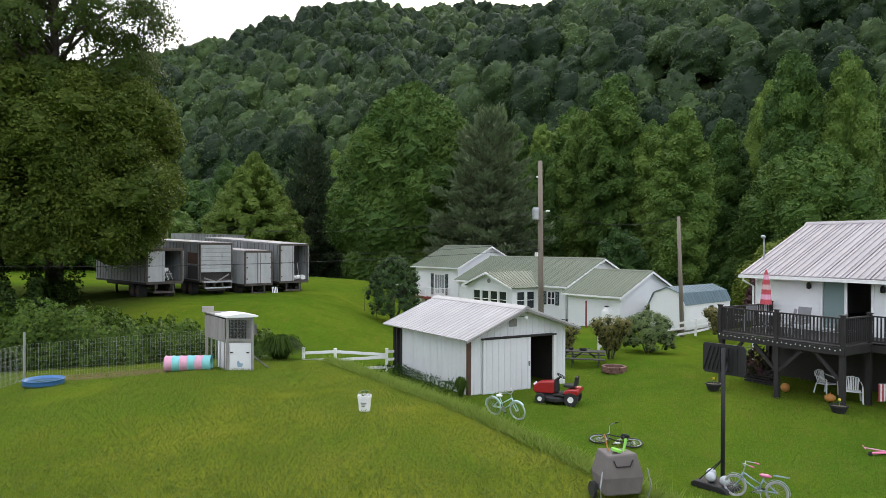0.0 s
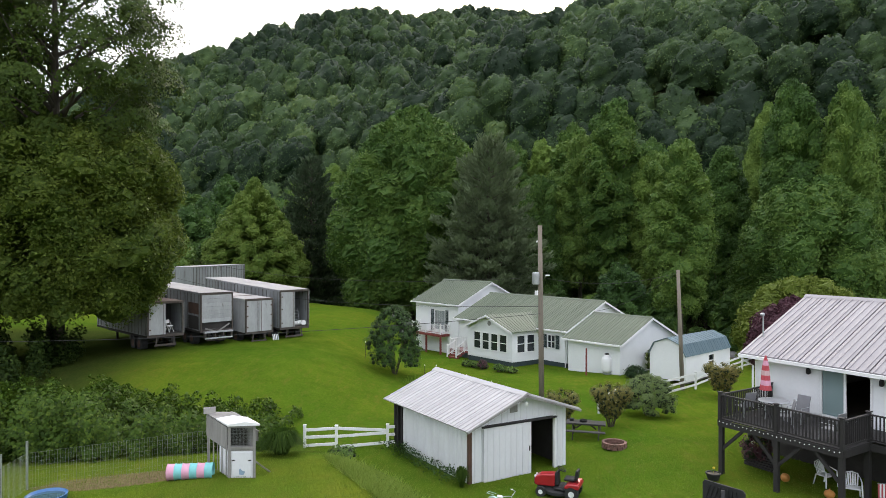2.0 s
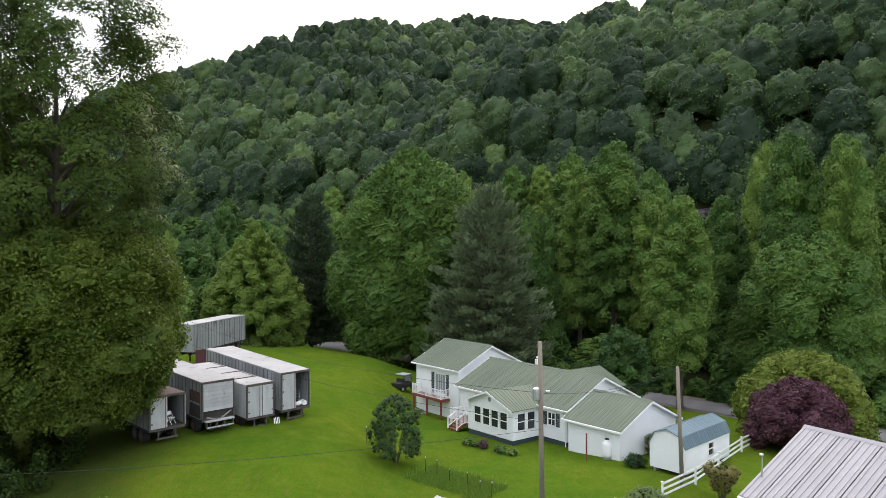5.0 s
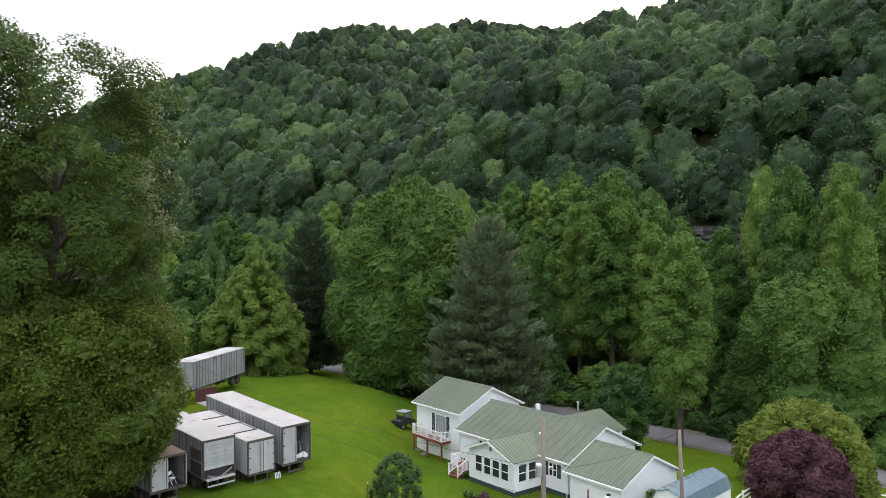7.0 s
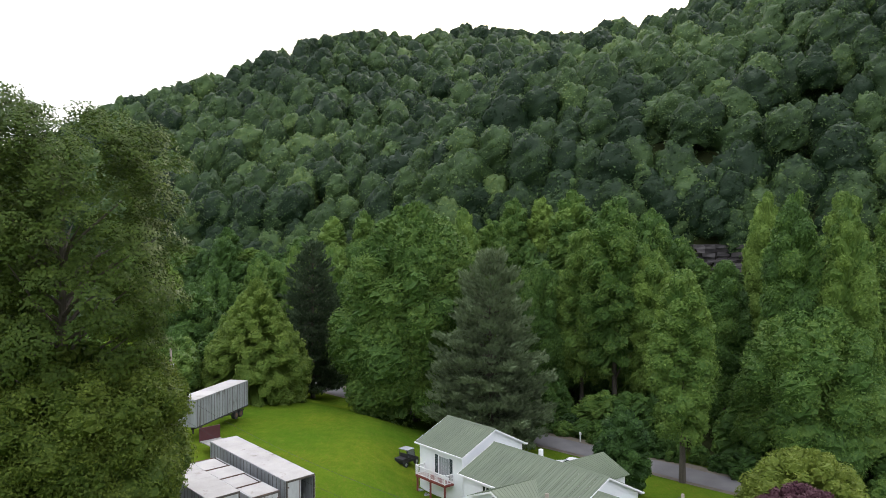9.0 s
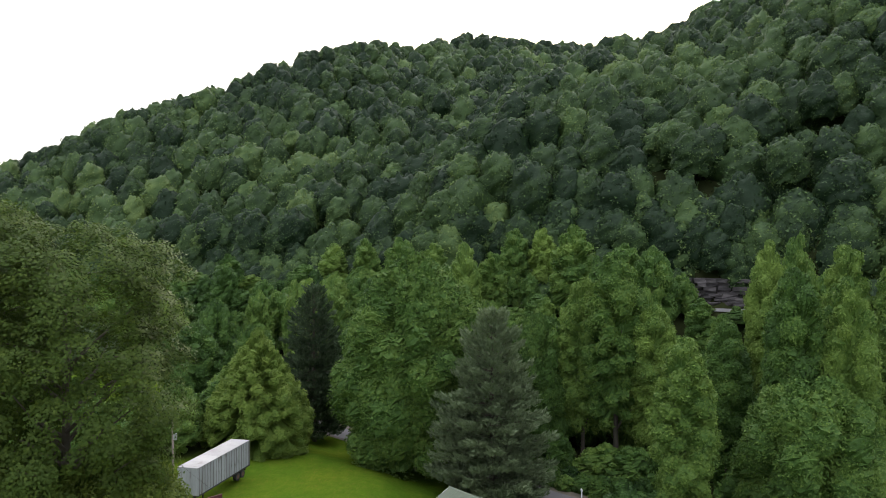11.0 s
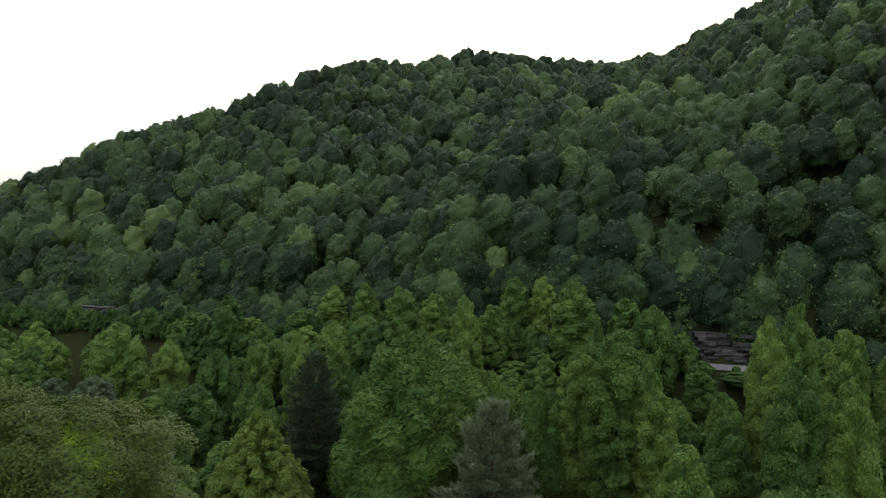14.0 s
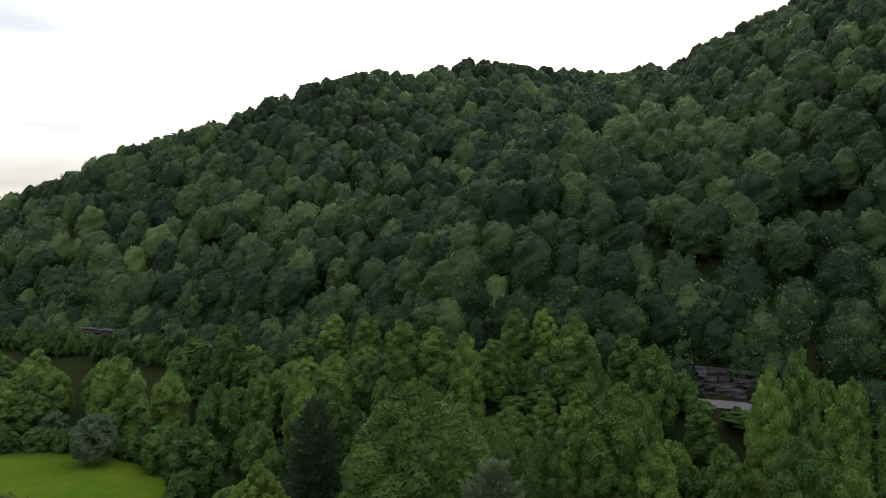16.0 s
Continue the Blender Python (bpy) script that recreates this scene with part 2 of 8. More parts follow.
M_TRAILER_ROOF = surface("trailer_roof_sheet", (0.45, 0.43, 0.415), (0.31, 0.295, 0.285), (0.17, 0.13, 0.11), scale=0.6, fine=8, rough=0.65, bump=0.05, stain_at=0.6, vary=0.15)
M_TRAILER_DOOR = surface("worn_trailer_door", (0.52, 0.53, 0.54), (0.34, 0.345, 0.35), (0.10, 0.075, 0.06), scale=1.1, fine=9, rough=0.6, bump=0.08, stretch=(1, 1, 0.35), stain_at=0.585, vary=0.15)
M_RUST_ROOF = surface("rusty_roof_sheet", (0.15, 0.095, 0.078), (0.08, 0.05, 0.042), (0.24, 0.215, 0.20), scale=0.6, fine=9, rough=0.8, bump=0.1, stain_at=0.68)
# near-black: shade of interiors put into the base colour; also the ash
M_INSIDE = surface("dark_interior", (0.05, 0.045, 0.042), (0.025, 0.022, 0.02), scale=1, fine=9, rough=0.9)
M_GLASS = glass_mat("window_glass")
M_ASPHALT = surface("worn_asphalt", (0.155, 0.150, 0.150), (0.105, 0.100, 0.102), (0.075, 0.068, 0.062), scale=0.35, fine=16, rough=0.9, bump=0.25, stain_at=0.66)
M_GRAVEL = surface("gravel_verge", (0.17, 0.145, 0.11), (0.085, 0.07, 0.05), scale=1.5, fine=18, rough=0.95, bump=0.5)
M_ROCK = surface("layered_rock", (0.13, 0.118, 0.115), (0.030, 0.026, 0.027), (0.022, 0.028, 0.016), scale=0.45, fine=3.5, rough=0.95, bump=0.8, stretch=(0.6, 0.6, 2.6), stain_at=0.6, vary=0.4)
M_FOUNDATION = surface("dark_green_block", (0.035, 0.055, 0.058), (0.022, 0.036, 0.038), scale=2, fine=16, rough=0.8)
M_CONCRETE = surface("concrete", (0.42, 0.40, 0.37), (0.28, 0.265, 0.25), scale=2, fine=20, rough=0.9, bump=0.2)


# ---------- mesh helpers ----------
class Geo:
    """Plain mesh data put together from simple solids."""

    def __init__(self):
        self.v, self.f = [], []

    def add(self, verts, faces):
        k = len(self.v)
        self.v += [tuple(p) for p in verts]
        self.f += [tuple(i + k for i in q) for q in faces]
        return self

    def box(self, x0, x1, y0, y1, z0, z1):
        return self.add([(x, y, z) for z in (z0, z1) for y in (y0, y1) for x in (x0, x1)],
                        [(0, 2, 3, 1), (4, 5, 7, 6), (0, 1, 5, 4), (2, 6, 7, 3), (0, 4, 6, 2), (1, 3, 7, 5)])

    def slab(self, m, sx, sy, sz):
        """A box of that size about the origin, put through the matrix m."""
        c = [m @ Vector((x * sx / 2, y * sy / 2, z * sz / 2)) for z in (-1, 1) for y in (-1, 1) for x in (-1, 1)]
        return self.add(c, [(0, 2, 3, 1), (4, 5, 7, 6), (0, 1, 5, 4), (2, 6, 7, 3), (0, 4, 6, 2), (1, 3, 7, 5)])

    def beam(self, a, b, w, h):
        """A bar with a rectangular section from a to b; h is its upright size."""
        a, b = Vector(a), Vector(b)
        d = (b - a)
        m = Matrix.Translation((a + b) / 2) @ d.to_track_quat("X", "Z").to_matrix().to_4x4()
        return self.slab(m, d.length, w, h)

    def rod(self, a, b, r0, r1=None, n=8, caps=True):
        a, b = Vector(a), Vector(b)
        r1 = r0 if r1 is None else r1
        q = (b - a).to_track_quat("Z", "Y").to_matrix()
        ring = [(math.cos(2 * math.pi * i / n), math.sin(2 * math.pi * i / n)) for i in range(n)]
        vs = [a + q @ Vector((c * r0, s * r0, 0)) for c, s in ring] + [b + q @ Vector((c * r1, s * r1, 0)) for c, s in ring]
        fs = [(i, (i + 1) % n, n + (i + 1) % n, n + i) for i in range(n)]
        if caps:
            fs += [tuple(reversed(range(n))), tuple(range(n, 2 * n))]
        return self.add(vs, fs)

    def tube(self, pts, r, n=6):
        """One continuous pipe along the places pts."""
        pts = [Vector(p) for p in pts]
        vs = []
        for i, p in enumerate(pts):
            d = pts[min(i + 1, len(pts) - 1)] - pts[max(i - 1, 0)]
            q = d.to_track_quat("Z", "Y").to_matrix()
            vs += [p + q @ Vector((r * math.cos(2 * math.pi * k / n), r * math.sin(2 * math.pi * k / n), 0)) for k in range(n)]
        fs = [(i * n + k, i * n + (k + 1) % n, (i + 1) * n + (k + 1) % n, (i + 1) * n + k) for i in range(len(pts) - 1) for k in range(n)]
        return self.add(vs, fs + [tuple(reversed(range(n))), tuple(range(len(vs) - n, len(vs)))])

    def prism(self, poly, axis, t0, t1):
        """A polygon, given in the two other axes in order, drawn out along axis from t0 to t1."""
        def at(p, t):
            q = list(p)
            q.insert("xyz".index(axis), t)
            return q
        n = len(poly)
        vs = [at(p, t0) for p in poly] + [at(p, t1) for p in poly]
        fs = [(i, (i + 1) % n, n + (i + 1) % n, n + i) for i in range(n)] + [tuple(reversed(range(n))), tuple(range(n, 2 * n))]
        return self.add(vs, fs)

    def ball(self, c, rx, ry=None, rz=None, n=12, k=7):
        ry, rz = ry or rx, rz or rx
        vs = [(c[0], c[1], c[2] - rz)]
        for j in range(1, k):
            a = -math.pi / 2 + math.pi * j / k
            vs += [(c[0] + rx * math.cos(a) * math.cos(2 * math.pi * i / n), c[1] + ry * math.cos(a) * math.sin(2 * math.pi * i / n), c[2] + rz * math.sin(a)) for i in range(n)]
        vs.append((c[0], c[1], c[2] + rz))
        fs = [(0, 1 + (i + 1) % n, 1 + i) for i in range(n)]
        for j in range(k - 2):
            fs += [(1 + j * n + i, 1 + j * n + (i + 1) % n, 1 + (j + 1) * n + (i + 1) % n, 1 + (j + 1) * n + i) for i in range(n)]
        top = len(vs) - 1
        fs += [(top, 1 + (k - 2) * n + i, 1 + (k - 2) * n + (i + 1) % n) for i in range(n)]
        return self.add(vs, fs)

    def lathe(self, c, profile, n=16):
        """A turned solid on the upright axis through c; profile: radius, height."""
        m = len(profile)
        vs = [(c[0] + r * math.cos(2 * math.pi * i / n), c[1] + r * math.sin(2 * math.pi * i / n), c[2] + z) for r, z in profile for i in range(n)]
        fs = [(j * n + i, j * n + (i + 1) % n, (j + 1) * n + (i + 1) % n, (j + 1) * n + i) for j in range(m - 1) for i in range(n)]
        fs += [tuple(reversed(range(n))), tuple(range((m - 1) * n, m * n))]
        return self.add(vs, fs)

    def ring(self, m, big, small, n=20, k=6):
        """A torus about the z axis, put through the matrix m."""
        vs = [m @ Vector(((big + small * math.cos(2 * math.pi * j / k)) * math.cos(2 * math.pi * i / n),
                          (big + small * math.cos(2 * math.pi * j / k)) * math.sin(2 * math.pi * i / n), small * math.sin(2 * math.pi * j / k)))
              for i in range(n) for j in range(k)]
        fs = [(i * k + j, ((i + 1) % n) * k + j, ((i + 1) % n) * k + (j + 1) % k, i * k + (j + 1) % k) for i in range(n) for j in range(k)]
        return self.add(vs, fs)


def fixed(me):
    """Face normals outwards."""
    bm = bmesh.new()
    bm.from_mesh(me)
    bmesh.ops.recalc_face_normals(bm, faces=bm.faces)
    bm.to_mesh(me)
    bm.free()


def mesh_of(name, geo, mat, lin=None, smooth=False):
    me = bpy.data.meshes.new(name)
    vs = [lin @ Vector(p) for p in geo.v] if lin else geo.v
    me.from_pydata(vs, [], geo.f)
    fixed(me)
    me.materials.append(mat)
    if smooth:
        me.shade_smooth()
    return me


def part(name, geo, mat, parent, label="", lin=None, smooth=False, bevel=0.0):
    """One mesh object under a thing or a part."""
    ob = new(name, mesh_of(name, geo, mat, lin, smooth))
    ob.parent = parent
    if label:
        tagged(ob, label)
    if bevel:
        bv = ob.modifiers.new("bevel", "BEVEL")
        bv.width, bv.segments, bv.limit_method = bevel, 2, "ANGLE"
    return ob


def thing(name, at, label, category, rz=0.0, group="", kind=""):
    ob = new(name)
    ob.empty_display_size = 0.2
    ob.matrix_basis = pose(*at, 0, 0, rz)
    return tagged(ob, label, category, group, kind)


def single(name, geo, mat, at, label, category, rz=0.0, group="", kind="", lin=None, smooth=False):
    ob = new(name, mesh_of(name, geo, mat, lin, smooth))
    ob.matrix_basis = pose(*at, 0, 0, rz)
    return tagged(ob, label, category, group, kind)


def array_mesh(name, verts, quads, mat, tone=None, normals=None):
    """A mesh from arrays: verts (n, 3), quads (m, 4)."""
    me = bpy.data.meshes.new(name)
    verts, quads = np.asarray(verts, np.float32), np.asarray(quads, np.int32)
    me.vertices.add(len(verts))
    me.vertices.foreach_set("co", verts.ravel())
    k = quads.shape[1]
    me.loops.add(quads.size)
    me.loops.foreach_set("vertex_index", quads.ravel())
    me.polygons.add(len(quads))
    me.polygons.foreach_set("loop_start", np.arange(0, quads.size, k, dtype=np.int32))
    me.polygons.foreach_set("loop_total", np.full(len(quads), k, np.int32))
    if tone is not None:
        a = me.attributes.new("tone", "FLOAT", "POINT")
        a.data.foreach_set("value", np.asarray(tone, np.float32))
    me.materials.append(mat)
    me.update(calc_edges=True)
    if normals is not None:
        me.normals_split_custom_set_from_vertices(np.asarray(normals, np.float32))
    return me


# ---------- the lie of the land ----------
def ease(t):
    t = np.clip(t, 0, 1)
    return t * t * (3 - 2 * t)


def foot_y(x):
    """Where the mountain's foot lies, and the highway before it."""
    return 155 + (65 - np.clip(x, -260, 260)) * 0.45


RIDGE_X = [-460, -255, -213, -174, -149, -135, -121, -107, -83, -61, -38, -28, -10, 24, 75, 100, 130, 150, 420]
RIDGE_Y = [320, 400, 382, 376, 384, 388, 392, 400, 420, 452, 484, 492, 516, 557, 556, 545, 520, 520, 480]
RIDGE_Z = [22, 69, 79, 94, 103, 111, 114, 124, 140, 156, 164, 163, 174, 192, 186, 181, 171, 179, 120]


def land(x, y):
    """The ground's height."""
    x, y = np.asarray(x, float), np.asarray(y, float)
    foot = foot_y(x)
    d = y - foot
    # the valley floor, the near knoll, the field with the trailers
    knoll = (2.1 - 0.07 * np.clip(-8 - x, 0, 12) - 0.045 * np.clip(y - 16, 0, 12)) * (1 - ease((0.894 * x + 0.447 * y - 7.2) / 4.4)) * (1 - ease((y - 25) / 7))
    diag = x + y
    field = 2.25 * ease((-1.5 - x) / 9.5) * ease((y - 29) / 16) * (1 - ease((diag - 58) / 48))
    low = -2.6 * ease((diag - 80) / 20)
    left = 3.6 * ease((-x - 22) / 50) * ease((y - 60) / 70)
    dell = -1.15 * ease((y - 57) / 8) * ease((7 - x) / 6) * ease((x + 9) / 7) * (1 - ease((diag - 78) / 14))
    side = 0.36 * ease((x - 6) / 5) * ease((y - 18.5) / 5) * (1 - ease((y - 33) / 6))
    yard = -0.36 * np.exp(-(((x - 5.5) / 7.5) ** 2 + ((y - 55.0) / 5.5) ** 2) ** 2)
    floor = 0.15 + yard + knoll + field + low + left + dell + side
    rise = (18 - floor) * ease((d + 42) / 28)
    floor = floor + rise
    # the main ridge, straight slopes from the foot up to its crest
    cy, cz = np.interp(x, RIDGE_X, RIDGE_Y), np.interp(x, RIDGE_X, RIDGE_Z)
    s = d / (cy - foot)
    main = 18 + (cz - 18) * np.clip(s, 0, 1) ** 0.93 - np.clip(y - cy, 0, None) * 0.45
    # the nearer spur on the other side of the hollow
    dd = np.clip(d, 0, None)
    spur = 18 + 10 * ease((dd - 1) / 5) + 138 * (1 - np.exp(-dd / 172)) + 0.42 * np.clip(x - 110, 0, None)
    spur = spur - 0.65 * np.clip(-0.834 * x + 0.551 * y - 112, 0, None) - 0.5 * np.clip(y - 425 - 0.25 * (x - 134), 0, None)
    hill = np.maximum(main, spur)
    return np.where(d > 0, hill, floor)


def ground_z(x, y):
    return float(land(x, y))


def spaced(*spans):
    """Grid lines: (from, to, step) one after the other."""
    return np.unique(np.concatenate([np.arange(a, b, s) for a, b, s in spans] + [np.array([spans[-1][1]])]).round(3))


gx = spaced((-900, -260, 40), (-260, -60, 8), (-60, -26, 1.5), (-26, 26, 0.5), (26, 60, 1.5), (60, 260, 8), (260, 900, 40))
gy = spaced((-500, -20, 40), (-20, 4, 2), (4, 40, 0.5), (40, 110, 1.2), (110, 180, 2.0), (180, 620, 10), (620, 1500, 60))
GX, GY = np.meshgrid(gx, gy)
wob = np.array([[noise.noise(Vector((x * 0.35, y * 0.35, 0))) + 0.5 * noise.noise(Vector((x * 1.1, y * 1.1, 3))) for x in gx] for y in gy])
GZ = land(GX, GY) + 0.06 * wob
gi = np.arange(GX.size).reshape(GX.shape)
quads = np.stack([gi[:-1, :-1], gi[:-1, 1:], gi[1:, 1:], gi[1:, :-1]], -1).reshape(-1, 4)
ground_me = array_mesh("ground", np.stack([GX, GY, GZ], -1).reshape(-1, 3), quads, M_GROUND)
# bare soil in the hens' run, by the fire ring and at the trailers; leaf litter in the woods; below the great tree bare
# ground with painted shade
soil = np.maximum.reduce([
    1.05 * np.exp(-(((GX + 10.6) / 3.4) ** 2 + ((GY - 22.9 - 0.12 * (GX + 10)) / 0.9) ** 2) ** 2),
    0.40 * np.exp(-((GX - 7.9) ** 2 + (GY - 31.7) ** 2) / 1.2),
    0.55 * np.exp(-(((GX + 7.6) / 0.5) ** 2 + ((GY - 13.6) / 0.5) ** 2)),
    0.30 * np.exp(-(((GX - 8.5) / 5) ** 2 + ((GY - 49) / 2.0) ** 2)),
    0.42 * np.exp(-(((GX + 0.8) / 2.2) ** 2 + ((GY - 50.5) / 1.5) ** 2)),
    0.46 * np.exp(-(((GX - 1.0) / 3.4) ** 2 + ((GY - 46.6) / 2.0) ** 2)),
    0.34 * np.exp(-(((GX - 10.0) / 2.6) ** 2 + ((GY - 46.5) / 1.8) ** 2)),
])
a = ground_me.attributes.new("soil", "FLOAT", "POINT")
a.data.foreach_set("value", soil.astype(np.float32).ravel())
meadow = np.exp(-(((GX + 86) / 40) ** 2 + ((GY - 130) / 27) ** 2) ** 4)
litter_shade = ease((GX + GY - 116) / 6) * (1 - meadow)
# below the great tree: bare brown ground, with the tree's shade painted in
litter_shade = np.maximum(litter_shade, 0.75 * ease((-GX - 15.5) / 7) * ease((GY - 33) / 5) * (1 - ease((GY - 56) / 10)))
litter_shade = np.maximum(litter_shade, ease((-GX - 30) / 8) * ease((GY - 92) / 6) * (1 - meadow))
a = ground_me.attributes.new("litter_shade", "FLOAT", "POINT")
a.data.foreach_set("value", litter_shade.astype(np.float32).ravel())
dry = 0.8 * (1 - ease((0.894 * GX + 0.447 * GY - 7.3) / 1.2)) * (0.35 + 0.65 * ease((GX + 10) / 8)) * (1 - ease((GY - 24) / 3)) * (0.65 + 0.7 * wob)
dry = np.maximum(dry, 0.3 * np.exp(-(((GX + 9) / 7) ** 2 + ((GY - 52) / 4) ** 2)))
a = ground_me.attributes.new("dry", "FLOAT", "POINT")
a.data.foreach_set("value", np.clip(dry, 0, 1).astype(np.float32).ravel())
ground_me.shade_smooth()
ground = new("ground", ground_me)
tagged(ground, "rolling green lawn and meadow running up to a wooded mountain", "ground", kind="structure")


def ribbon(name, line, width, mat, lift, label, category):
    """A strip laid over the ground along a line of places."""
    geo, prev = Geo(), None
    pts = [Vector((x, y, 0)) for x, y in line]
    fine = []
    for p, q in zip(pts, pts[1:]):
        k = max(2, int((q - p).length / 2))
        fine += [p.lerp(q, i / k) for i in range(k)]
    fine.append(pts[-1])
    vs, fs = [], []
    cols = 5
    for i, p in enumerate(fine):
        d = (fine[min(i + 1, len(fine) - 1)] - fine[max(i - 1, 0)]).normalized()
        side = Vector((d.y, -d.x, 0))
        zc = ground_z(p.x, p.y)
        for c in range(cols):
            o = (c / (cols - 1) - 0.5) * width
            q = p + side * (o + 0.15 * noise.noise(p * 0.3) * (1 if c in (0, cols - 1) else 0))
            vs.append((q.x, q.y, max(ground_z(q.x, q.y), zc - 0.1) + lift + 0.05 * (1 - abs(2 * c / (cols - 1) - 1))))
    for i in range(len(fine) - 1):
        for c in range(cols - 1):
            k = i * cols + c
            fs.append((k, k + 1, k + cols + 1, k + cols))
    geo.add(vs, fs)
    return single(name, geo, mat, (0, 0, 0), label, category, kind="structure", smooth=True)


ribbon("verge", [(75, 34.5), (42, 67), (0, 108.7), (-33, 141.3)], 7.0, M_GRAVEL, 0.07, "brown gravel verge beside the narrow road", "verge")
ribbon("road", [(75, 33.5), (42, 66.1), (0, 107.9), (-33, 140.3)], 4.6, M_ASPHALT, 0.16, "narrow worn asphalt country road along the woods", "road")
ribbon("highway", [(200, foot_y(200) - 8), (60, foot_y(60) - 8), (-60, foot_y(-60) - 8), (-220, foot_y(-220) - 8)], 8.0, M_ASPHALT, 0.25, "grey asphalt highway on the bench below the rock cut", "road")


# ---------- trees ----------
def leaf_cards(rng, lobes, per, size, up=0.45, jitter=0.32, below=0.35, soft=0.6, whole=0.6, reach=(0.72, 1.16)):
    """Small three-cornered leaf sprays over the outside of round lobes (x, y, z, r, squash). Returns verts, faces and the
    normals of the leaf mass, which follow the lobes and the whole crown."""
    pts = np.array([p[:3] for p in lobes])
    mid = pts.mean(axis=0)
    flat = max(1.0, np.ptp(pts[:, 2]) / (np.ptp(pts[:, 0]) + 1e-6))
    mid[2] -= 0.18 * np.ptp(pts[:, 2])
    out, nout = [], []
    for (x, y, z, r, q) in lobes:
        n = max(5, int(per * r * r))
        d = rng.normal(size=(n, 3))
        d /= np.linalg.norm(d, axis=1)[:, None]
        d[:, 2] = np.where(d[:, 2] < -below, -d[:, 2], d[:, 2])
        c = np.array([x, y, z]) + d * (r * rng.uniform(*reach, (n, 1))) * [1, 1, q]
        dc = (c - mid) * [flat, flat, 1.0]
        dc /= np.linalg.norm(dc, axis=1)[:, None] + 1e-9
        base = d * (1 - whole) + dc * whole + np.array([0, 0, up * 0.6])
        base /= np.linalg.norm(base, axis=1)[:, None] + 1e-9
        nrm = base + rng.normal(size=(n, 3)) * jitter
        nrm /= np.linalg.norm(nrm, axis=1)[:, None]
        t = np.cross(nrm, rng.normal(size=(n, 3)))
        t /= np.linalg.norm(t, axis=1)[:, None] + 1e-9
        b = np.cross(nrm, t)
        s = size * rng.uniform(0.6, 1.35, (n, 1))
        k = rng.uniform(0.35, 0.6, (n, 1))
        out.append(np.stack([c + t * s * 0.6, c - t * s * 0.4 + b * s * k, c - t * s * 0.4 - b * s * k], 1))
        sn = base * soft + nrm * (1 - soft)
        sn /= np.linalg.norm(sn, axis=1)[:, None]
        nout.append(np.repeat(sn[:, None, :], 3, 1))
    v = np.concatenate(out).reshape(-1, 3)
    return v, np.arange(len(v)).reshape(-1, 3), np.concatenate(nout).reshape(-1, 3)


def ico():
    bm = bmesh.new()
    bmesh.ops.create_icosphere(bm, subdivisions=1, radius=1.0)
    v = np.array([p.co[:] for p in bm.verts])
    f = np.array([[p.index for p in g.verts] for g in bm.faces])
    bm.free()
    return v, f


ICO_V, ICO_F = ico()


def lobe_cores(lobes, k=0.78):
    """Dark inner bodies of the lobes, standing for the shade inside the foliage, as four-cornered faces with a doubled
    corner avoided: triangles.
    """
    vs, fs, n = [], [], 0
    for (x, y, z, r, q) in lobes:
        vs.append(ICO_V * [r * k, r * k, r * k * q] + [x, y, z])
        fs.append(ICO_F + n)
        n += len(ICO_V)
    return np.concatenate(vs), np.concatenate(fs)


def crown_lobes(rng, h0, h1, radius, count, shape, lobe, tall=(0.8, 1.1)):
    """Lobes set over a crown between the heights h0 and h1. shape(t) gives the outline, t from 0 (below) to 1 (top)."""
    lobes = []
    for i in range(count):
        t = (i + rng.uniform(0, 1)) / count
        t = t ** 0.85
        w = shape(t) * radius
        a = i * 2.399963 + rng.uniform(-0.5, 0.5)
        rad = w * math.sqrt(rng.uniform(0.4, 1.0))
        r = lobe * rng.uniform(0.7, 1.25) * (0.55 + 0.45 * shape(t))
        lobes.append((rad * math.cos(a), rad * math.sin(a), h0 + (h1 - h0 - r * 0.6) * t, r, rng.uniform(*tall)))
    return lobes


def round_shape(t):
    return math.sqrt(max(0.0, 1 - (1.75 * t - 0.72) ** 2)) if 1.75 * t - 0.72 < 1 else 0.1


def dome_shape(t):
    return max(0.1, math.sqrt(max(0.0, 1 - max(0, (t - 0.25) / 0.78) ** 2)))


def blunt_shape(t):
    return (0.8 + 0.2 * min(1, t * 3)) if t < 0.5 else max(0.3, 1 - ((t - 0.5) / 0.51) ** 9)


def slim_shape(t):
    return (0.70 + 0.30 * math.sin(min(1, t * 2.4) * math.pi / 2)) * max(0.08, math.sqrt(max(0.0, 1 - max(0, (t - 0.34) / 0.67) ** 2.1)))


def loose_shape(t):
    return (0.86 + 0.14 * min(1, t * 5)) * max(0.12, 1 - max(0, (t - 0.10) / 0.90) ** 2.4)


def spread_shape(t):
    return 0.95 if t < 0.35 else max(0.12, math.sqrt(max(0, 1 - ((t - 0.35) / 0.67) ** 2)))


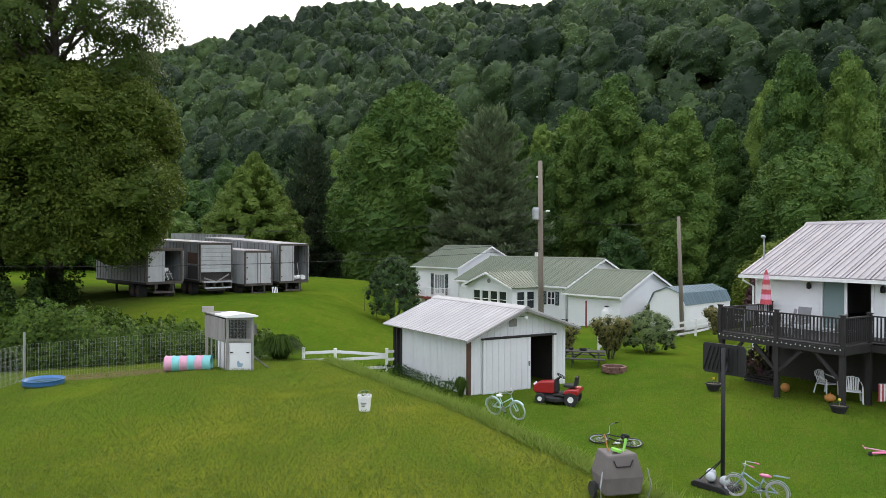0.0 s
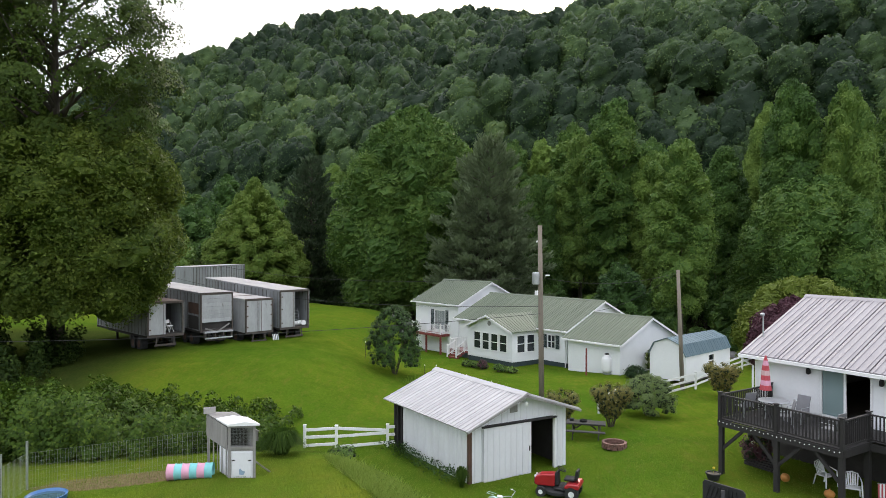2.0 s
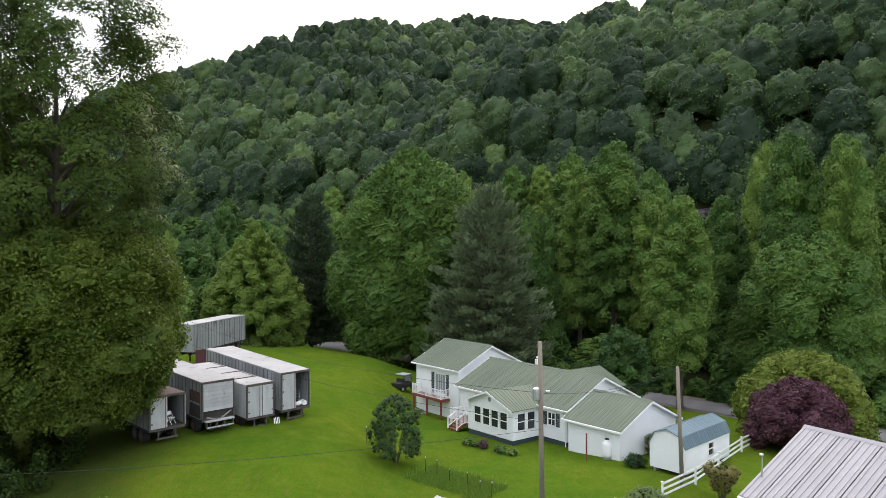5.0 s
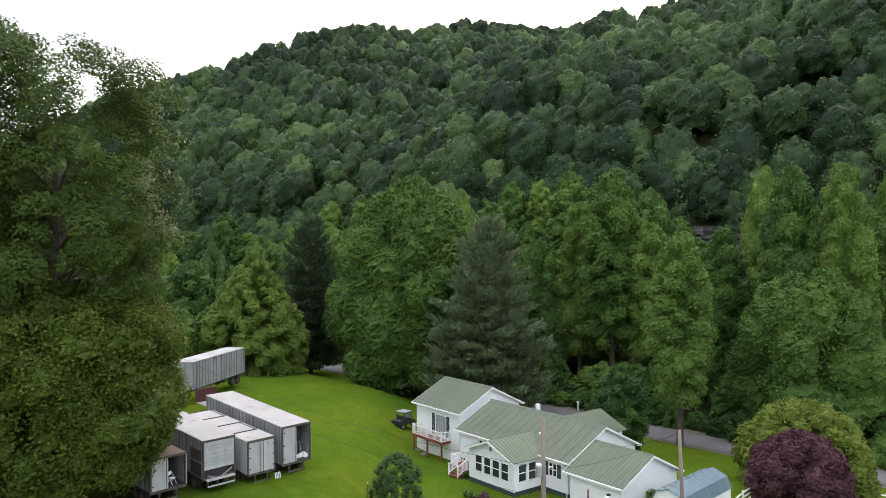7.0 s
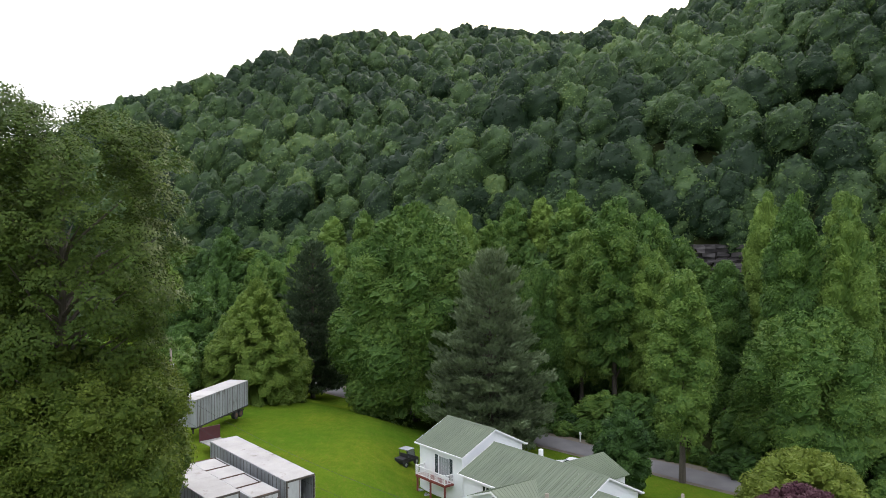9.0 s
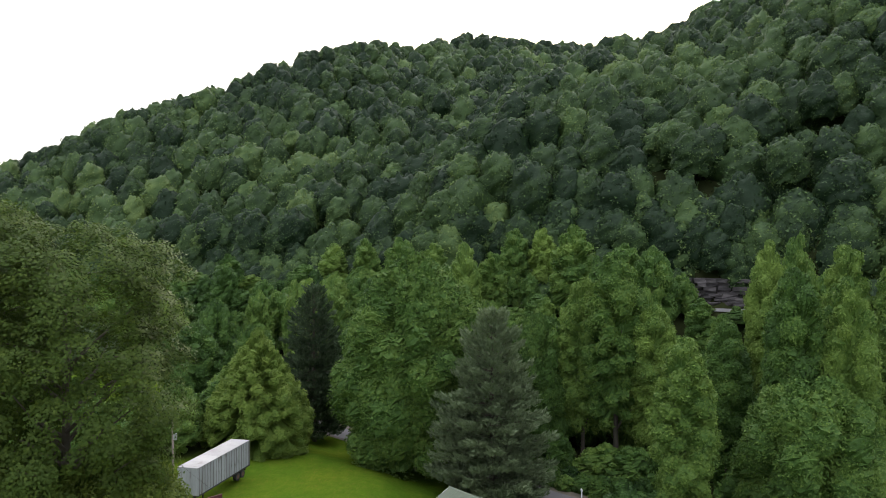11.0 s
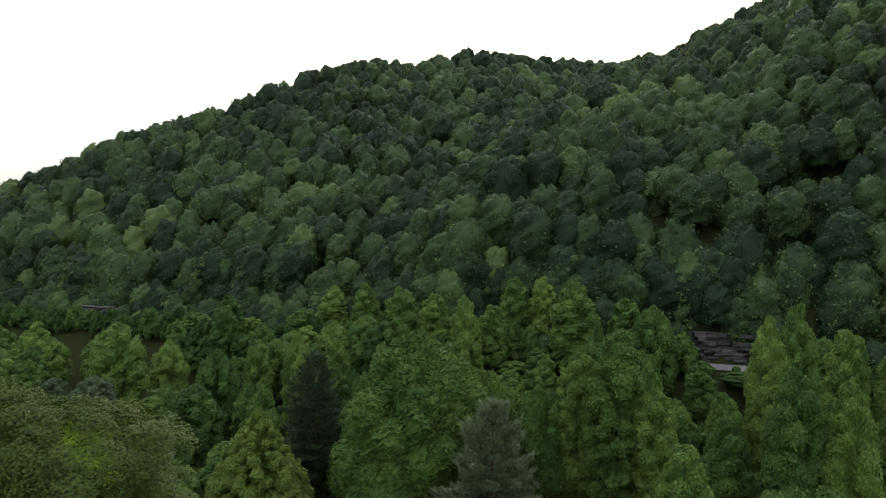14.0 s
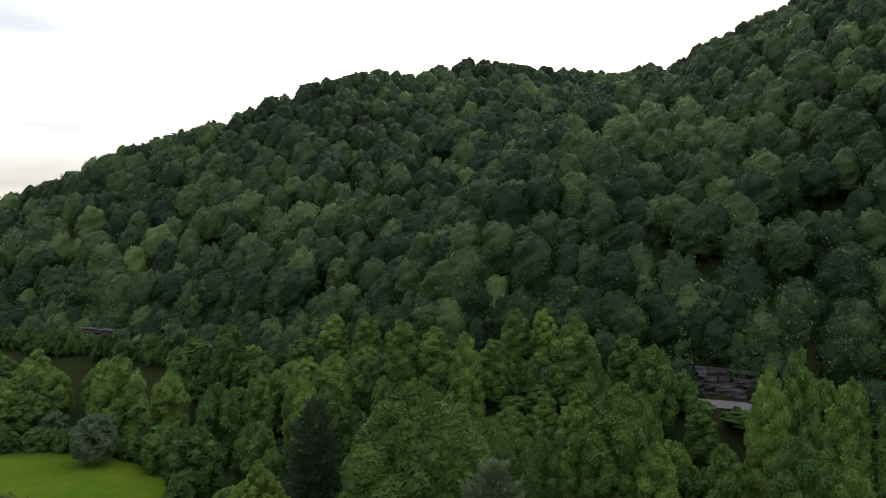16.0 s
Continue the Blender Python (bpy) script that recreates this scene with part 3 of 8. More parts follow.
def bough_crown(rng, h0, h1, radius, shape, lobes, lobe, rings, segs, leaves, size, rough=0.16, jitter=0.7, droop=0.0, inner=0.5, reach=(0.86, 1.16), bulge=0.55, vary=0.06):
    """A crown of rounded boughs over the outline shape(t): a solid, uneven leafy body with creases between the boughs, and
    loose leaf sprays over it. Returns verts, triangles, and a tone for each vert."""
    tall = h1 - h0
    tt = np.linspace(0, 1, 60)
    w = np.array([shape(t) for t in tt]) * radius
    slope = np.gradient(w, tt * tall)
    dens = np.cumsum((w + 0.05 * radius) * np.sqrt(1 + slope ** 2))
    dens = dens / dens[-1]
    t = np.interp((np.arange(lobes) + rng.uniform(0, 1, lobes)) / lobes, dens, tt)
    a = np.arange(lobes) * 2.399963 + rng.uniform(-0.5, 0.5, lobes)
    ww = np.interp(t, tt, w)
    r = lobe * rng.uniform(0.65, 1.35, lobes) * (0.6 + 0.4 * ww / radius)
    out = np.maximum(ww - bulge * r, 0.12 * ww) * rng.uniform(0.86, 1.08, lobes)
    c = np.column_stack([out * np.cos(a), out * np.sin(a), h0 + (tall - 0.75 * r) * t - droop * out])
    shade = rng.normal(size=lobes) * 0.05
    # the body: the farthest bough met from the axis, outwards and upwards
    ti = np.repeat(np.linspace(0, 1, rings), segs)
    ai = np.tile(np.arange(segs) * 2 * math.pi / segs, rings) + np.repeat(np.arange(rings) % 2, segs) * math.pi / segs
    el = np.radians(-40 + 129 * ti ** 1.15)
    span = min(0.8, max(0.5, 0.40 + 0.14 * tall / (2 * radius)))
    o = np.column_stack([0 * ti, 0 * ti, h0 + tall * (0.53 - span / 2 + span * ti)])
    d = np.column_stack([np.cos(el) * np.cos(ai), np.cos(el) * np.sin(ai), np.sin(el)])
    far = np.zeros(len(ti))
    which = np.zeros(len(ti), int)
    for k in range(lobes):
        oc = o - c[k]
        b = (oc * d).sum(1)
        disc = b * b - (oc * oc).sum(1) + (0.93 * r[k]) ** 2
        hit = np.where(disc > 0, -b + np.sqrt(np.maximum(disc, 0)), 0)
        which = np.where(hit > far, k, which)
        far = np.maximum(far, hit)
    hz = np.clip((o[:, 2] + d[:, 2] * inner * radius - h0) / tall, 0, 1)
    least = inner * np.interp(hz, tt, w) / np.maximum(np.cos(el), 0.5)
    far = np.maximum(far, least) + rng.uniform(-1, 1, len(far)) * rough * lobe
    body = o + d * far[:, None] + rng.normal(size=(len(far), 3)) * rough * lobe * 0.5
    body[-segs:] = body[-segs:].mean(axis=0)
    g = np.arange(rings * segs).reshape(rings, segs)
    p, q, s, u = g[:-1], np.roll(g[:-1], -1, 1), np.roll(g[1:], -1, 1), g[1:]
    faces = np.concatenate([np.stack([p, q, s], -1).reshape(-1, 3), np.stack([p, s, u], -1).reshape(-1, 3)])
    # leaf sprays on the outer side of the boughs
    n = int(leaves * 2.6)
    k = rng.choice(lobes, n, p=r ** 2 / (r ** 2).sum())
    e = rng.normal(size=(n, 3))
    e /= np.linalg.norm(e, axis=1)[:, None]
    at = c[k] + e * (r[k] * rng.uniform(*reach, n))[:, None]
    outward = np.column_stack([np.cos(a[k]), np.sin(a[k]), np.full(n, 0.45)])
    keep = (e * outward).sum(1) > -0.25
    for j in range(lobes):
        keep &= ((at - c[j]) ** 2).sum(1) > np.where(k == j, 0, (0.85 * r[j]) ** 2)
    at, e, k = at[keep][:leaves], e[keep][:leaves], k[keep][:leaves]
    n = len(at)
    nrm = e + np.array([0, 0, 0.25]) + rng.normal(size=(n, 3)) * jitter
    nrm /= np.linalg.norm(nrm, axis=1)[:, None]
    x = np.cross(nrm, rng.normal(size=(n, 3)))
    x /= np.linalg.norm(x, axis=1)[:, None] + 1e-9
    y = np.cross(nrm, x)
    sz = size * rng.uniform(0.6, 1.35, (n, 1))
    wd = rng.uniform(0.4, 0.62, (n, 1))
    spray = np.stack([at + x * sz * 0.6, at - x * sz * 0.4 + y * sz * wd, at - x * sz * 0.4 - y * sz * wd], 1).reshape(-1, 3)
    # the body gets a lower tone: shade between the sprays painted in
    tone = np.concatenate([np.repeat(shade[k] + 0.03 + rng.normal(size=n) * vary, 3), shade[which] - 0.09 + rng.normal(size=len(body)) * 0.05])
    return np.concatenate([spray, body]), np.concatenate([np.arange(3 * n).reshape(-1, 3), faces + 3 * n]), tone


def limbs(rng, h0, h1, radius, trunk_r, n_limb, lean=0.0):
    g = Geo()
    top = Vector((lean, 0, h0 + (h1 - h0) * 0.75))
    pts = [Vector((0, 0, -0.6)), Vector((0.03, 0.02, h0 * 0.5)), Vector((lean * 0.4, 0.05, h0)), top]
    rr = [trunk_r * 1.35, trunk_r, trunk_r * 0.82, trunk_r * 0.2]
    for (a, b, r0, r1) in zip(pts, pts[1:], rr, rr[1:]):
        g.rod(a, b, r0, r1, 9, False)
    for i in range(n_limb):
        z = h0 * 0.85 + (h1 - h0) * 0.6 * i / n_limb
        ang = i * 2.4 + rng.uniform(-0.4, 0.4)
        reach = radius * rng.uniform(0.55, 0.9)
        a = Vector((lean * 0.4, 0, z))
        m = a + Vector((math.cos(ang) * reach * 0.45, math.sin(ang) * reach * 0.45, (h1 - h0) * 0.10))
        e = a + Vector((math.cos(ang) * reach, math.sin(ang) * reach, (h1 - h0) * rng.uniform(0.14, 0.26)))
        g.rod(a, m, trunk_r * 0.38, trunk_r * 0.24, 6, False)
        g.rod(m, e, trunk_r * 0.24, trunk_r * 0.07, 5, False)
    return g


def make_tree(name, seed, height, radius, base, count, shape, lobe, per, size, mat, tone, label, category="tree", trunk_r=0.3, core=0.7, bark=None, n_limb=9, up=0.45, at=(0, 0, 0), group="", body=(), leaves=0, rough=0.16, droop=0.0, inner=0.5, reach=(0.86, 1.2)):
    """A tree with a tapered trunk, limbs and a crown: leafy boughs round the outline (body: rings and segments), or leaf sprays on free lobes."""
    rng = np.random.default_rng(seed)
    th = thing(name, at, label, category, group=group)
    part("trunk", limbs(rng, max(base, 0.4), height, radius, trunk_r, n_limb), bark or M_BARK, th)
    if body:
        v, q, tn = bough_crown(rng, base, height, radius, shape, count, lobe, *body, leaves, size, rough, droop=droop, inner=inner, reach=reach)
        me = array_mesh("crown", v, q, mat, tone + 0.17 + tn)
        me.shade_flat()
    else:
        lobes = crown_lobes(rng, base, height, radius, count, shape, lobe)
        v, q, nv = leaf_cards(rng, lobes, per, size, up)
        tn = tone + 0.17 + np.repeat(rng.normal(size=len(v) // 3 + 1) * 0.045, 3)[:len(v)]
        me = array_mesh("crown", v, q, mat, tn, nv)
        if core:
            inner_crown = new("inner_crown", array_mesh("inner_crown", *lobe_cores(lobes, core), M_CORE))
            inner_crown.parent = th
    crown = new("crown", me)
    crown.parent = th
    return th


def make_pine(name, seed, height, radius, base, mat, tone, label, at=(0, 0, 0), tiers=34, per=480, size=0.6, power=0.55):
    """A pine: whorls of upswept boughs, each a fan of needle sprays, on a straight trunk."""
    rng = np.random.default_rng(seed)
    th = thing(name, at, label, "tree")
    g = Geo()
    g.rod((0, 0, -0.6), (0, 0, height * 0.6), 0.42, 0.22, 9, False)
    g.rod((0, 0, height * 0.6), (0, 0, height * 0.98), 0.22, 0.04, 7, False)
    out, shade = [], []
    for i in range(tiers):
        t = i / (tiers - 1)
        z = base + (height - base) * (t ** 0.95)
        w = radius * ((1 - t) ** power) * (0.90 + 0.10 * math.sin(i * 2.1)) * (0.8 + 0.2 * min(1, t * 5)) + 0.3
        spokes = max(5, int(8 * (1 - t)) + 4)
        for k in range(spokes):
            ang = k * 2 * math.pi / spokes + i * 0.7 + rng.uniform(-0.3, 0.3)
            reach = w * rng.uniform(0.62, 1.10)
            tilt = rng.uniform(-0.12, 0.10) + 0.75 * t ** 2.5
            d = np.array([math.cos(ang), math.sin(ang), tilt])
            if reach > 1.5:
                g.rod((0, 0, z), tuple(np.array([0, 0, z]) + d * reach * 0.85), 0.06, 0.02, 4, False)
            n = int(per * (reach / radius) ** 1.2 * 0.62) + 14
            s = rng.uniform(0.12, 1.0, n) ** 0.6
            c = np.array([0, 0, z]) + d * (s * reach)[:, None]
            side = np.array([-math.sin(ang), math.cos(ang), 0])
            fan = rng.uniform(-1, 1, n) * (0.34 * reach * (1.1 - s) + 0.42)
            lift = 0.10 * s * s * reach - 0.16 * np.abs(fan)
            c = c + side * fan[:, None] + np.stack([0 * s, 0 * s, lift + rng.normal(size=n) * 0.20], 1)
            dirn = d * 0.8 + side * (np.sign(fan) * rng.uniform(0.1, 0.9, n))[:, None] + np.array([0, 0, 0.7]) + rng.normal(size=(n, 3)) * 0.35
            dirn /= np.linalg.norm(dirn, axis=1)[:, None]
            wid = np.cross(dirn, rng.normal(size=(n, 3)))
            wid /= np.linalg.norm(wid, axis=1)[:, None] + 1e-9
            sz = size * rng.uniform(0.6, 1.3, (n, 1))
            out.append(np.stack([c + dirn * sz * 0.7, c - dirn * sz * 0.3 + wid * sz * 0.24, c - dirn * sz * 0.3 - wid * sz * 0.24], 1))
            shade.append(np.repeat(rng.normal() * 0.05 + rng.normal(size=n) * 0.08, 3))
    part("trunk", g, M_BARK, th)
    v = np.concatenate(out).reshape(-1, 3)
    crown = new("crown", array_mesh("crown", v, np.arange(len(v)).reshape(-1, 3), mat, tone + np.concatenate(shade)))
    crown.parent = th
    return th


def put(ob, x, y, s=1.0, rz=0.0, sz=None, dz=0.0):
    """A copy of a tree or bush on the ground at x, y."""
    return copy_thing(ob, pose(x, y, ground_z(x, y) + dz, 0, 0, rz) @ Matrix.Diagonal((s, s, sz or s, 1)))


def move(ob, x, y, s=1.0, rz=0.0, sz=None, dz=0.0):
    ob.matrix_basis = pose(x, y, ground_z(x, y) + dz, 0, 0, rz) @ Matrix.Diagonal((s, s, sz or s, 1))
    return ob


class Kind:
    """One kind of tree: a few builds of it; the first uses of a build stand themselves, later ones are copies."""

    def __init__(self, builds, height, radius):
        self.builds, self.height, self.radius, self.used = builds, height, radius, 0

    def stand(self, x, y, top, radius, rz=None):
        """A tree at x, y whose tip reaches the height top above the datum."""
        k = self.used
        self.used += 1
        ob = self.builds[k % len(self.builds)]
        wide, tall = radius / self.radius, max(2.0, top - ground_z(x, y)) / self.height
        turn = (k * 77) % 360 if rz is None else rz
        if k < len(self.builds):
            return move(ob, x, y, wide, turn, tall)
        return put(ob, x, y, wide / ob.scale.x, turn, tall / ob.scale.z)


LEAFY = "valley trees"
NEAR_SLIM = Kind([make_tree("poplar_tree", 11 + i, 26, 3.2, 5.6, 64, slim_shape, 1.2, 0, 0.25, M_LEAF, 0.40 + 0.07 * i, "tall slender leafy tree with a bright green tip", trunk_r=0.32, group=LEAFY, body=(64, 48), leaves=16000) for i in range(3)], 26, 3.4)
FAR_SLIM = Kind([make_tree("poplar_tree", 15 + i, 18, 3.6, 1.2, 44, slim_shape, 1.3, 0, 0.34, M_LEAF, 0.38 + 0.07 * i, "slender leafy tree with a rounded pointed top", trunk_r=0.26, group=LEAFY, body=(38, 34), leaves=4600) for i in range(4)], 18, 3.8)
NEAR_ROUND = Kind([make_tree("broadleaf_tree", 21 + i, 20, 8.0, 4.6, 80, spread_shape, 2.1, 0, 0.25, M_LEAF, 0.34 + 0.08 * i, "broad round-crowned green leafy tree", trunk_r=0.42, group=LEAFY, body=(70, 76), leaves=34000) for i in range(2)], 20, 8.4)
FAR_ROUND = Kind([make_tree("broadleaf_tree", 25 + i, 15, 5.2, 1.0, 48, round_shape, 1.5, 0, 0.36, M_LEAF, 0.34 + 0.06 * i, "round-crowned green leafy tree", trunk_r=0.3, group=LEAFY, body=(36, 36), leaves=5000) for i in range(4)], 15, 5.5)
FAR_LOW = Kind([make_tree("understory_tree", 31 + i, 7, 3.6, 0.3, 34, spread_shape, 1.15, 0, 0.34, M_LEAF, 0.16 + 0.08 * i, "small dense leafy tree at the edge of the woods", trunk_r=0.14, group=LEAFY, body=(22, 26), leaves=1500) for i in range(3)], 7, 3.8)

# fill trees in a lower tone: shade between the bright crowns painted in
FILL = Kind([make_tree("broadleaf_tree", 81 + i, 14, 4.4, 0.8, 48, (round_shape, slim_shape)[i % 2], 1.35, 0, 0.36, M_LEAF, 0.14 + 0.07 * i, "leafy tree deep in the woods, toned dark as painted shade", trunk_r=0.28, group=LEAFY, body=(28, 28), leaves=3000) for i in range(4)], 14, 4.7)

# the trees that stand out singly: place, height of the tip above the datum, radius of the crown
maple = make_tree("maple_tree", 71, 33.4, 11.4, 2.2, 150, round_shape, 2.9, 0, 0.25, M_LEAF, 0.46, "very large round-crowned maple behind the white house", trunk_r=0.6, body=(130, 140), leaves=95000, inner=0.45)
move(maple, -4.6, 106)
pine_big = make_pine("pine_tree", 5, 25.8, 10.4, 1.2, M_NEEDLE, 0.62, "large grey-green white pine beside the road")
move(pine_big, 5.9, 90.5)
pine_dark = make_pine("pine_tree", 6, 27.5, 8.8, 2.0, M_NEEDLE, 0.26, "tall dark pine by the bend of the road", per=330)
move(pine_dark, -23.5, 121)
willow = make_tree("weeping_tree", 41, 18.2, 7.7, 0.6, 300, loose_shape, 0.9, 0, 0.23, M_WILLOW, 0.55, "light green drooping tree behind the grey trailer", trunk_r=0.3, body=(76, 84), leaves=44000, rough=0.22, droop=0.2, inner=0.4)
move(willow, -28.6, 103)
for x, y, top, r in ((26.8, 77.5, 22.0, 3.5), (41.7, 81.5, 30.0, 3.5), (46.4, 78.5, 28.7, 3.1), (36.4, 88.8, 22.8, 3.2), (25.6, 103.6, 32.4, 4.6),
                     (52.6, 111.5, 33.2, 3.4), (58.6, 99.5, 32.6, 3.6), (44.3, 108.4, 21.6, 3.0), (15.5, 125, 22.0, 3.6), (21.5, 108, 27.5, 3.6),
                     (30.5, 100, 24.0, 3.4), (50.0, 88, 24.5, 3.4), (63.8, 96, 31.5, 3.6), (56.5, 84, 25.0, 3.5)):
    NEAR_SLIM.stand(x, y, top, r)
for x, y, top, r in ((41.5, 77.5, 17.4, 7.6), (54.5, 79, 17.0, 6.2), (15.5, 112, 21.0, 6.0), (6.5, 119, 22.5, 6.2)):
    NEAR_ROUND.stand(x, y, top, r)
for x, y, top, r in ((-62.2, 196, 30.4, 4.0), (-21.7, 188, 34.6, 3.8), (18.0, 174.5, 37.2, 3.8), (24.7, 173, 37.0, 4.0), (28.6, 152, 36.8, 5.2),
                     (30.3, 135, 30.2, 3.2), (40.9, 154, 33.2, 3.8), (63.5, 123, 34.4, 3.4), (50.5, 135, 21.8, 3.2), (4.4, 154, 33.2, 4.0)):
    FAR_SLIM.stand(x, y, top, r)
for x, y, top, r in ((-34.2, 157.4, 25.2, 3.6), (-30.8, 150.7, 23.2, 3.4), (-26.0, 161.4, 22.6, 4.2), (-31.7, 194.6, 33.4, 4.4), (-10.9, 167.5, 35.0, 4.6),
                     (-2.6, 166.8, 33.2, 4.4), (-72.9, 202, 25.0, 4.4), (-118, 197, 23.0, 4.5), (-45.8, 166.7, 22.2, 3.6), (11.0, 160, 31.0, 3.8)):
    FAR_SLIM.stand(x, y, top, r)
for x, y, top, r in ((-49.0, 132.5, 17.6, 5.4), (-54.3, 161.6, 20.6, 5.2), (-78.0, 163, 26.6, 6.4), (-71.9, 177.7, 20.2, 4.8), (43.1, 142, 32.0, 5.0),
                     (-39.0, 140, 17.0, 5.0), (-95.0, 190, 21.5, 5.6), (-108, 186, 20.0, 5.4), (-60.5, 147, 15.0, 4.6), (34.5, 120, 25.5, 4.6)):
    FAR_ROUND.stand(x, y, top, r)
for x, y, top, r in ((-112, 172, 17.0, 5.0), (-119, 180, 18.5, 5.2), (-110, 182, 18.0, 4.8), (-126, 190, 20.0, 5.4), (-117, 192, 20.5, 5.0), (-131, 200, 22.0, 5.4), (-105, 172, 16.0, 4.6)):
    FAR_ROUND.stand(x, y, top, r)
columnar = make_tree("small_upright_tree", 51, 8.6, 2.6, 0.3, 44, slim_shape, 0.8, 0, 0.2, M_LEAF, 0.12, "small upright dark green tree beside the road", trunk_r=0.12, body=(40, 34), leaves=6000)
move(columnar, 17.9, 69.5)
plum = make_tree("plum_tree", 52, 5.4, 3.4, 0.4, 75, spread_shape, 0.85, 0, 0.17, M_PLUM, 0.4, "dark purple-leaved plum tree beside the fence", trunk_r=0.12, body=(44, 48), leaves=13000)
move(plum, 27.6, 53)
limetree = make_tree("yellow_green_tree", 53, 7.7, 4.8, 0.4, 85, spread_shape, 1.1, 0, 0.2, M_LIME, 0.35, "wide yellow-green tree behind the purple plum", trunk_r=0.16, body=(48, 54), leaves=15000)
move(limetree, 30.3, 57.5)
lone = make_tree("lone_meadow_tree", 54, 11.0, 4.6, 2.0, 46, round_shape, 1.1, 0, 0.34, M_NEEDLE, 0.34, "lone grey-green tree standing on the far meadow", trunk_r=0.25, body=(26, 28), leaves=5000, inner=0.3)
move(lone, -76, 147)
put(lone, -92, 161, 0.72, 90)

# the great tree beside the trailers
great = make_tree("great_tree", 61, 15.5, 7.2, 3.6, 330, blunt_shape, 0.95, 0, 0.165, M_GREAT, 0.48, "huge dark green tree overhanging the old trailers", trunk_r=0.55, n_limb=30, body=(80, 100), leaves=110000, rough=0.3, inner=0.35, reach=(0.82, 1.5))
g_rng = np.random.default_rng(62)
g_lobes = crown_lobes(g_rng, 13.5, 32.9, 7.5, 320, blunt_shape, 1.2)
g_v, g_q, g_n = leaf_cards(g_rng, g_lobes, 270, 0.17)
g_top = new("upper_crown", array_mesh("upper_crown", g_v, g_q, M_GREAT, 0.46 + np.repeat(g_rng.normal(size=len(g_v) // 3) * 0.06, 3), g_n))
g_top.parent = great
part("upper_trunk", limbs(g_rng, 13, 33, 7.6, 0.42, 30), M_BARK, great)
move(great, -25.9, 45.5, 1.0, 0, 0.96)
put(great, -33.4, 44.0, 0.95, 130, 1.07)

# the woods between road and highway, and beyond the field
rng = np.random.default_rng(7)
taken = [(o.matrix_basis.translation.x, o.matrix_basis.translation.y) for o in scene.objects if o.parent is None and o.type == "EMPTY"]


def free(x, y, gap):
    return all((x - a) ** 2 + (y - b) ** 2 > gap * gap for a, b in taken)


def meadow_at(x, y):
    return ((x + 86) / 34) ** 2 + ((y - 130) / 23) ** 2 < 1


made = 0
for k in range(14000):
    x, y = rng.uniform(-185, 118), rng.uniform(60, 250)
    f = float(foot_y(x))
    if y > f - 14 or x + y < 119 or abs(x) > 0.69 * y + 4 or meadow_at(x, y):
        continue
    if (x < -30 and y < 104) or (x < -50 and y < 152):
        continue
    if abs(x - 0.403 * y) < 5.0 and 46 < x < 68 and y > f - 34:
        continue
    edge = x + y < 127
    if not free(x, y, 4.0 if edge else 5.6):
        continue
    taken.append((x, y))
    if edge:
        FAR_LOW.stand(x, y, ground_z(x, y) + rng.uniform(4.5, 8), rng.uniform(2.6, 4.2))
    else:
        top = min(float(np.interp(y, [95, 130, 165, 200], [14, 17, 24, 27])) + rng.uniform(-5.0, 2.0), ground_z(x, y) + 17)
        pick = rng.uniform()
        if pick < 0.62:
            FILL.stand(x, y, top, rng.uniform(3.2, 4.8))
        elif pick < 0.85:
            FAR_SLIM.stand(x, y, top + 1.5, rng.uniform(2.8, 3.8))
        else:
            FAR_ROUND.stand(x, y, top, rng.uniform(3.8, 5.2))
    made += 1
    if made >= 420:
        break
# a hedge of low trees along the near edge of the highway
for x in np.arange(-190, 112, 5.0):
    y = float(foot_y(x)) - rng.uniform(14.0, 17.5)
    if abs(x) < 0.70 * y + 4:
        FAR_LOW.stand(x, y, ground_z(x, y) + (rng.uniform(1.8, 2.8) if 50 < x < 66 else rng.uniform(5.5, 9.0)), 1.2 if 50 < x < 66 else rng.uniform(2.4, 3.4))
# undergrowth between the trunks
for k in range(75):
    x, y = rng.uniform(-62, 6), rng.uniform(122, 178)
    if x + y > 121 and not meadow_at(x, y) and abs(x + 23.5) + abs(y - 121) > 7:
        FAR_LOW.stand(x, y, ground_z(x, y) + rng.uniform(3, 5.5), rng.uniform(2.2, 3.4))
# shrubs and saplings along the far side of the road
for k in range(400):
    u = rng.uniform(-45, 60)
    o = rng.uniform(113, 119)
    x, y = u, o - u
    if not free(x, y, 2.6) or y < 60 or abs(x) > 0.72 * y + 6:
        continue
    taken.append((x, y))
    FAR_LOW.stand(x, y, ground_z(x, y) + rng.uniform(1.8, 3.8), rng.uniform(1.3, 2.4))
# the trees past the back trailer, along the left side of the field
for k in range(70):
    x, y = rng.uniform(-95, -33), rng.uniform(76, 125)
    if (y > 100 and x < -44) or not free(x, y, 5.0) or abs(x) > 0.75 * y or (x > -38 and y < 98):
        continue
    taken.append((x, y))
    FAR_ROUND.stand(x, y, ground_z(x, y) + rng.uniform(7, 12), rng.uniform(3.4, 4.8))
# the shrubby edge of the woods behind the far meadow
for k in range(30):
    a = radians(-8 + 5.6 * k)
    x, y = -86 + 37 * math.cos(a) + rng.uniform(-1, 1), 131 + 26 * math.sin(a) + rng.uniform(-1.5, 1.5)
    FAR_LOW.stand(x, y, ground_z(x, y) + rng.uniform(3.5, 6.5), rng.uniform(2.2, 3.6))


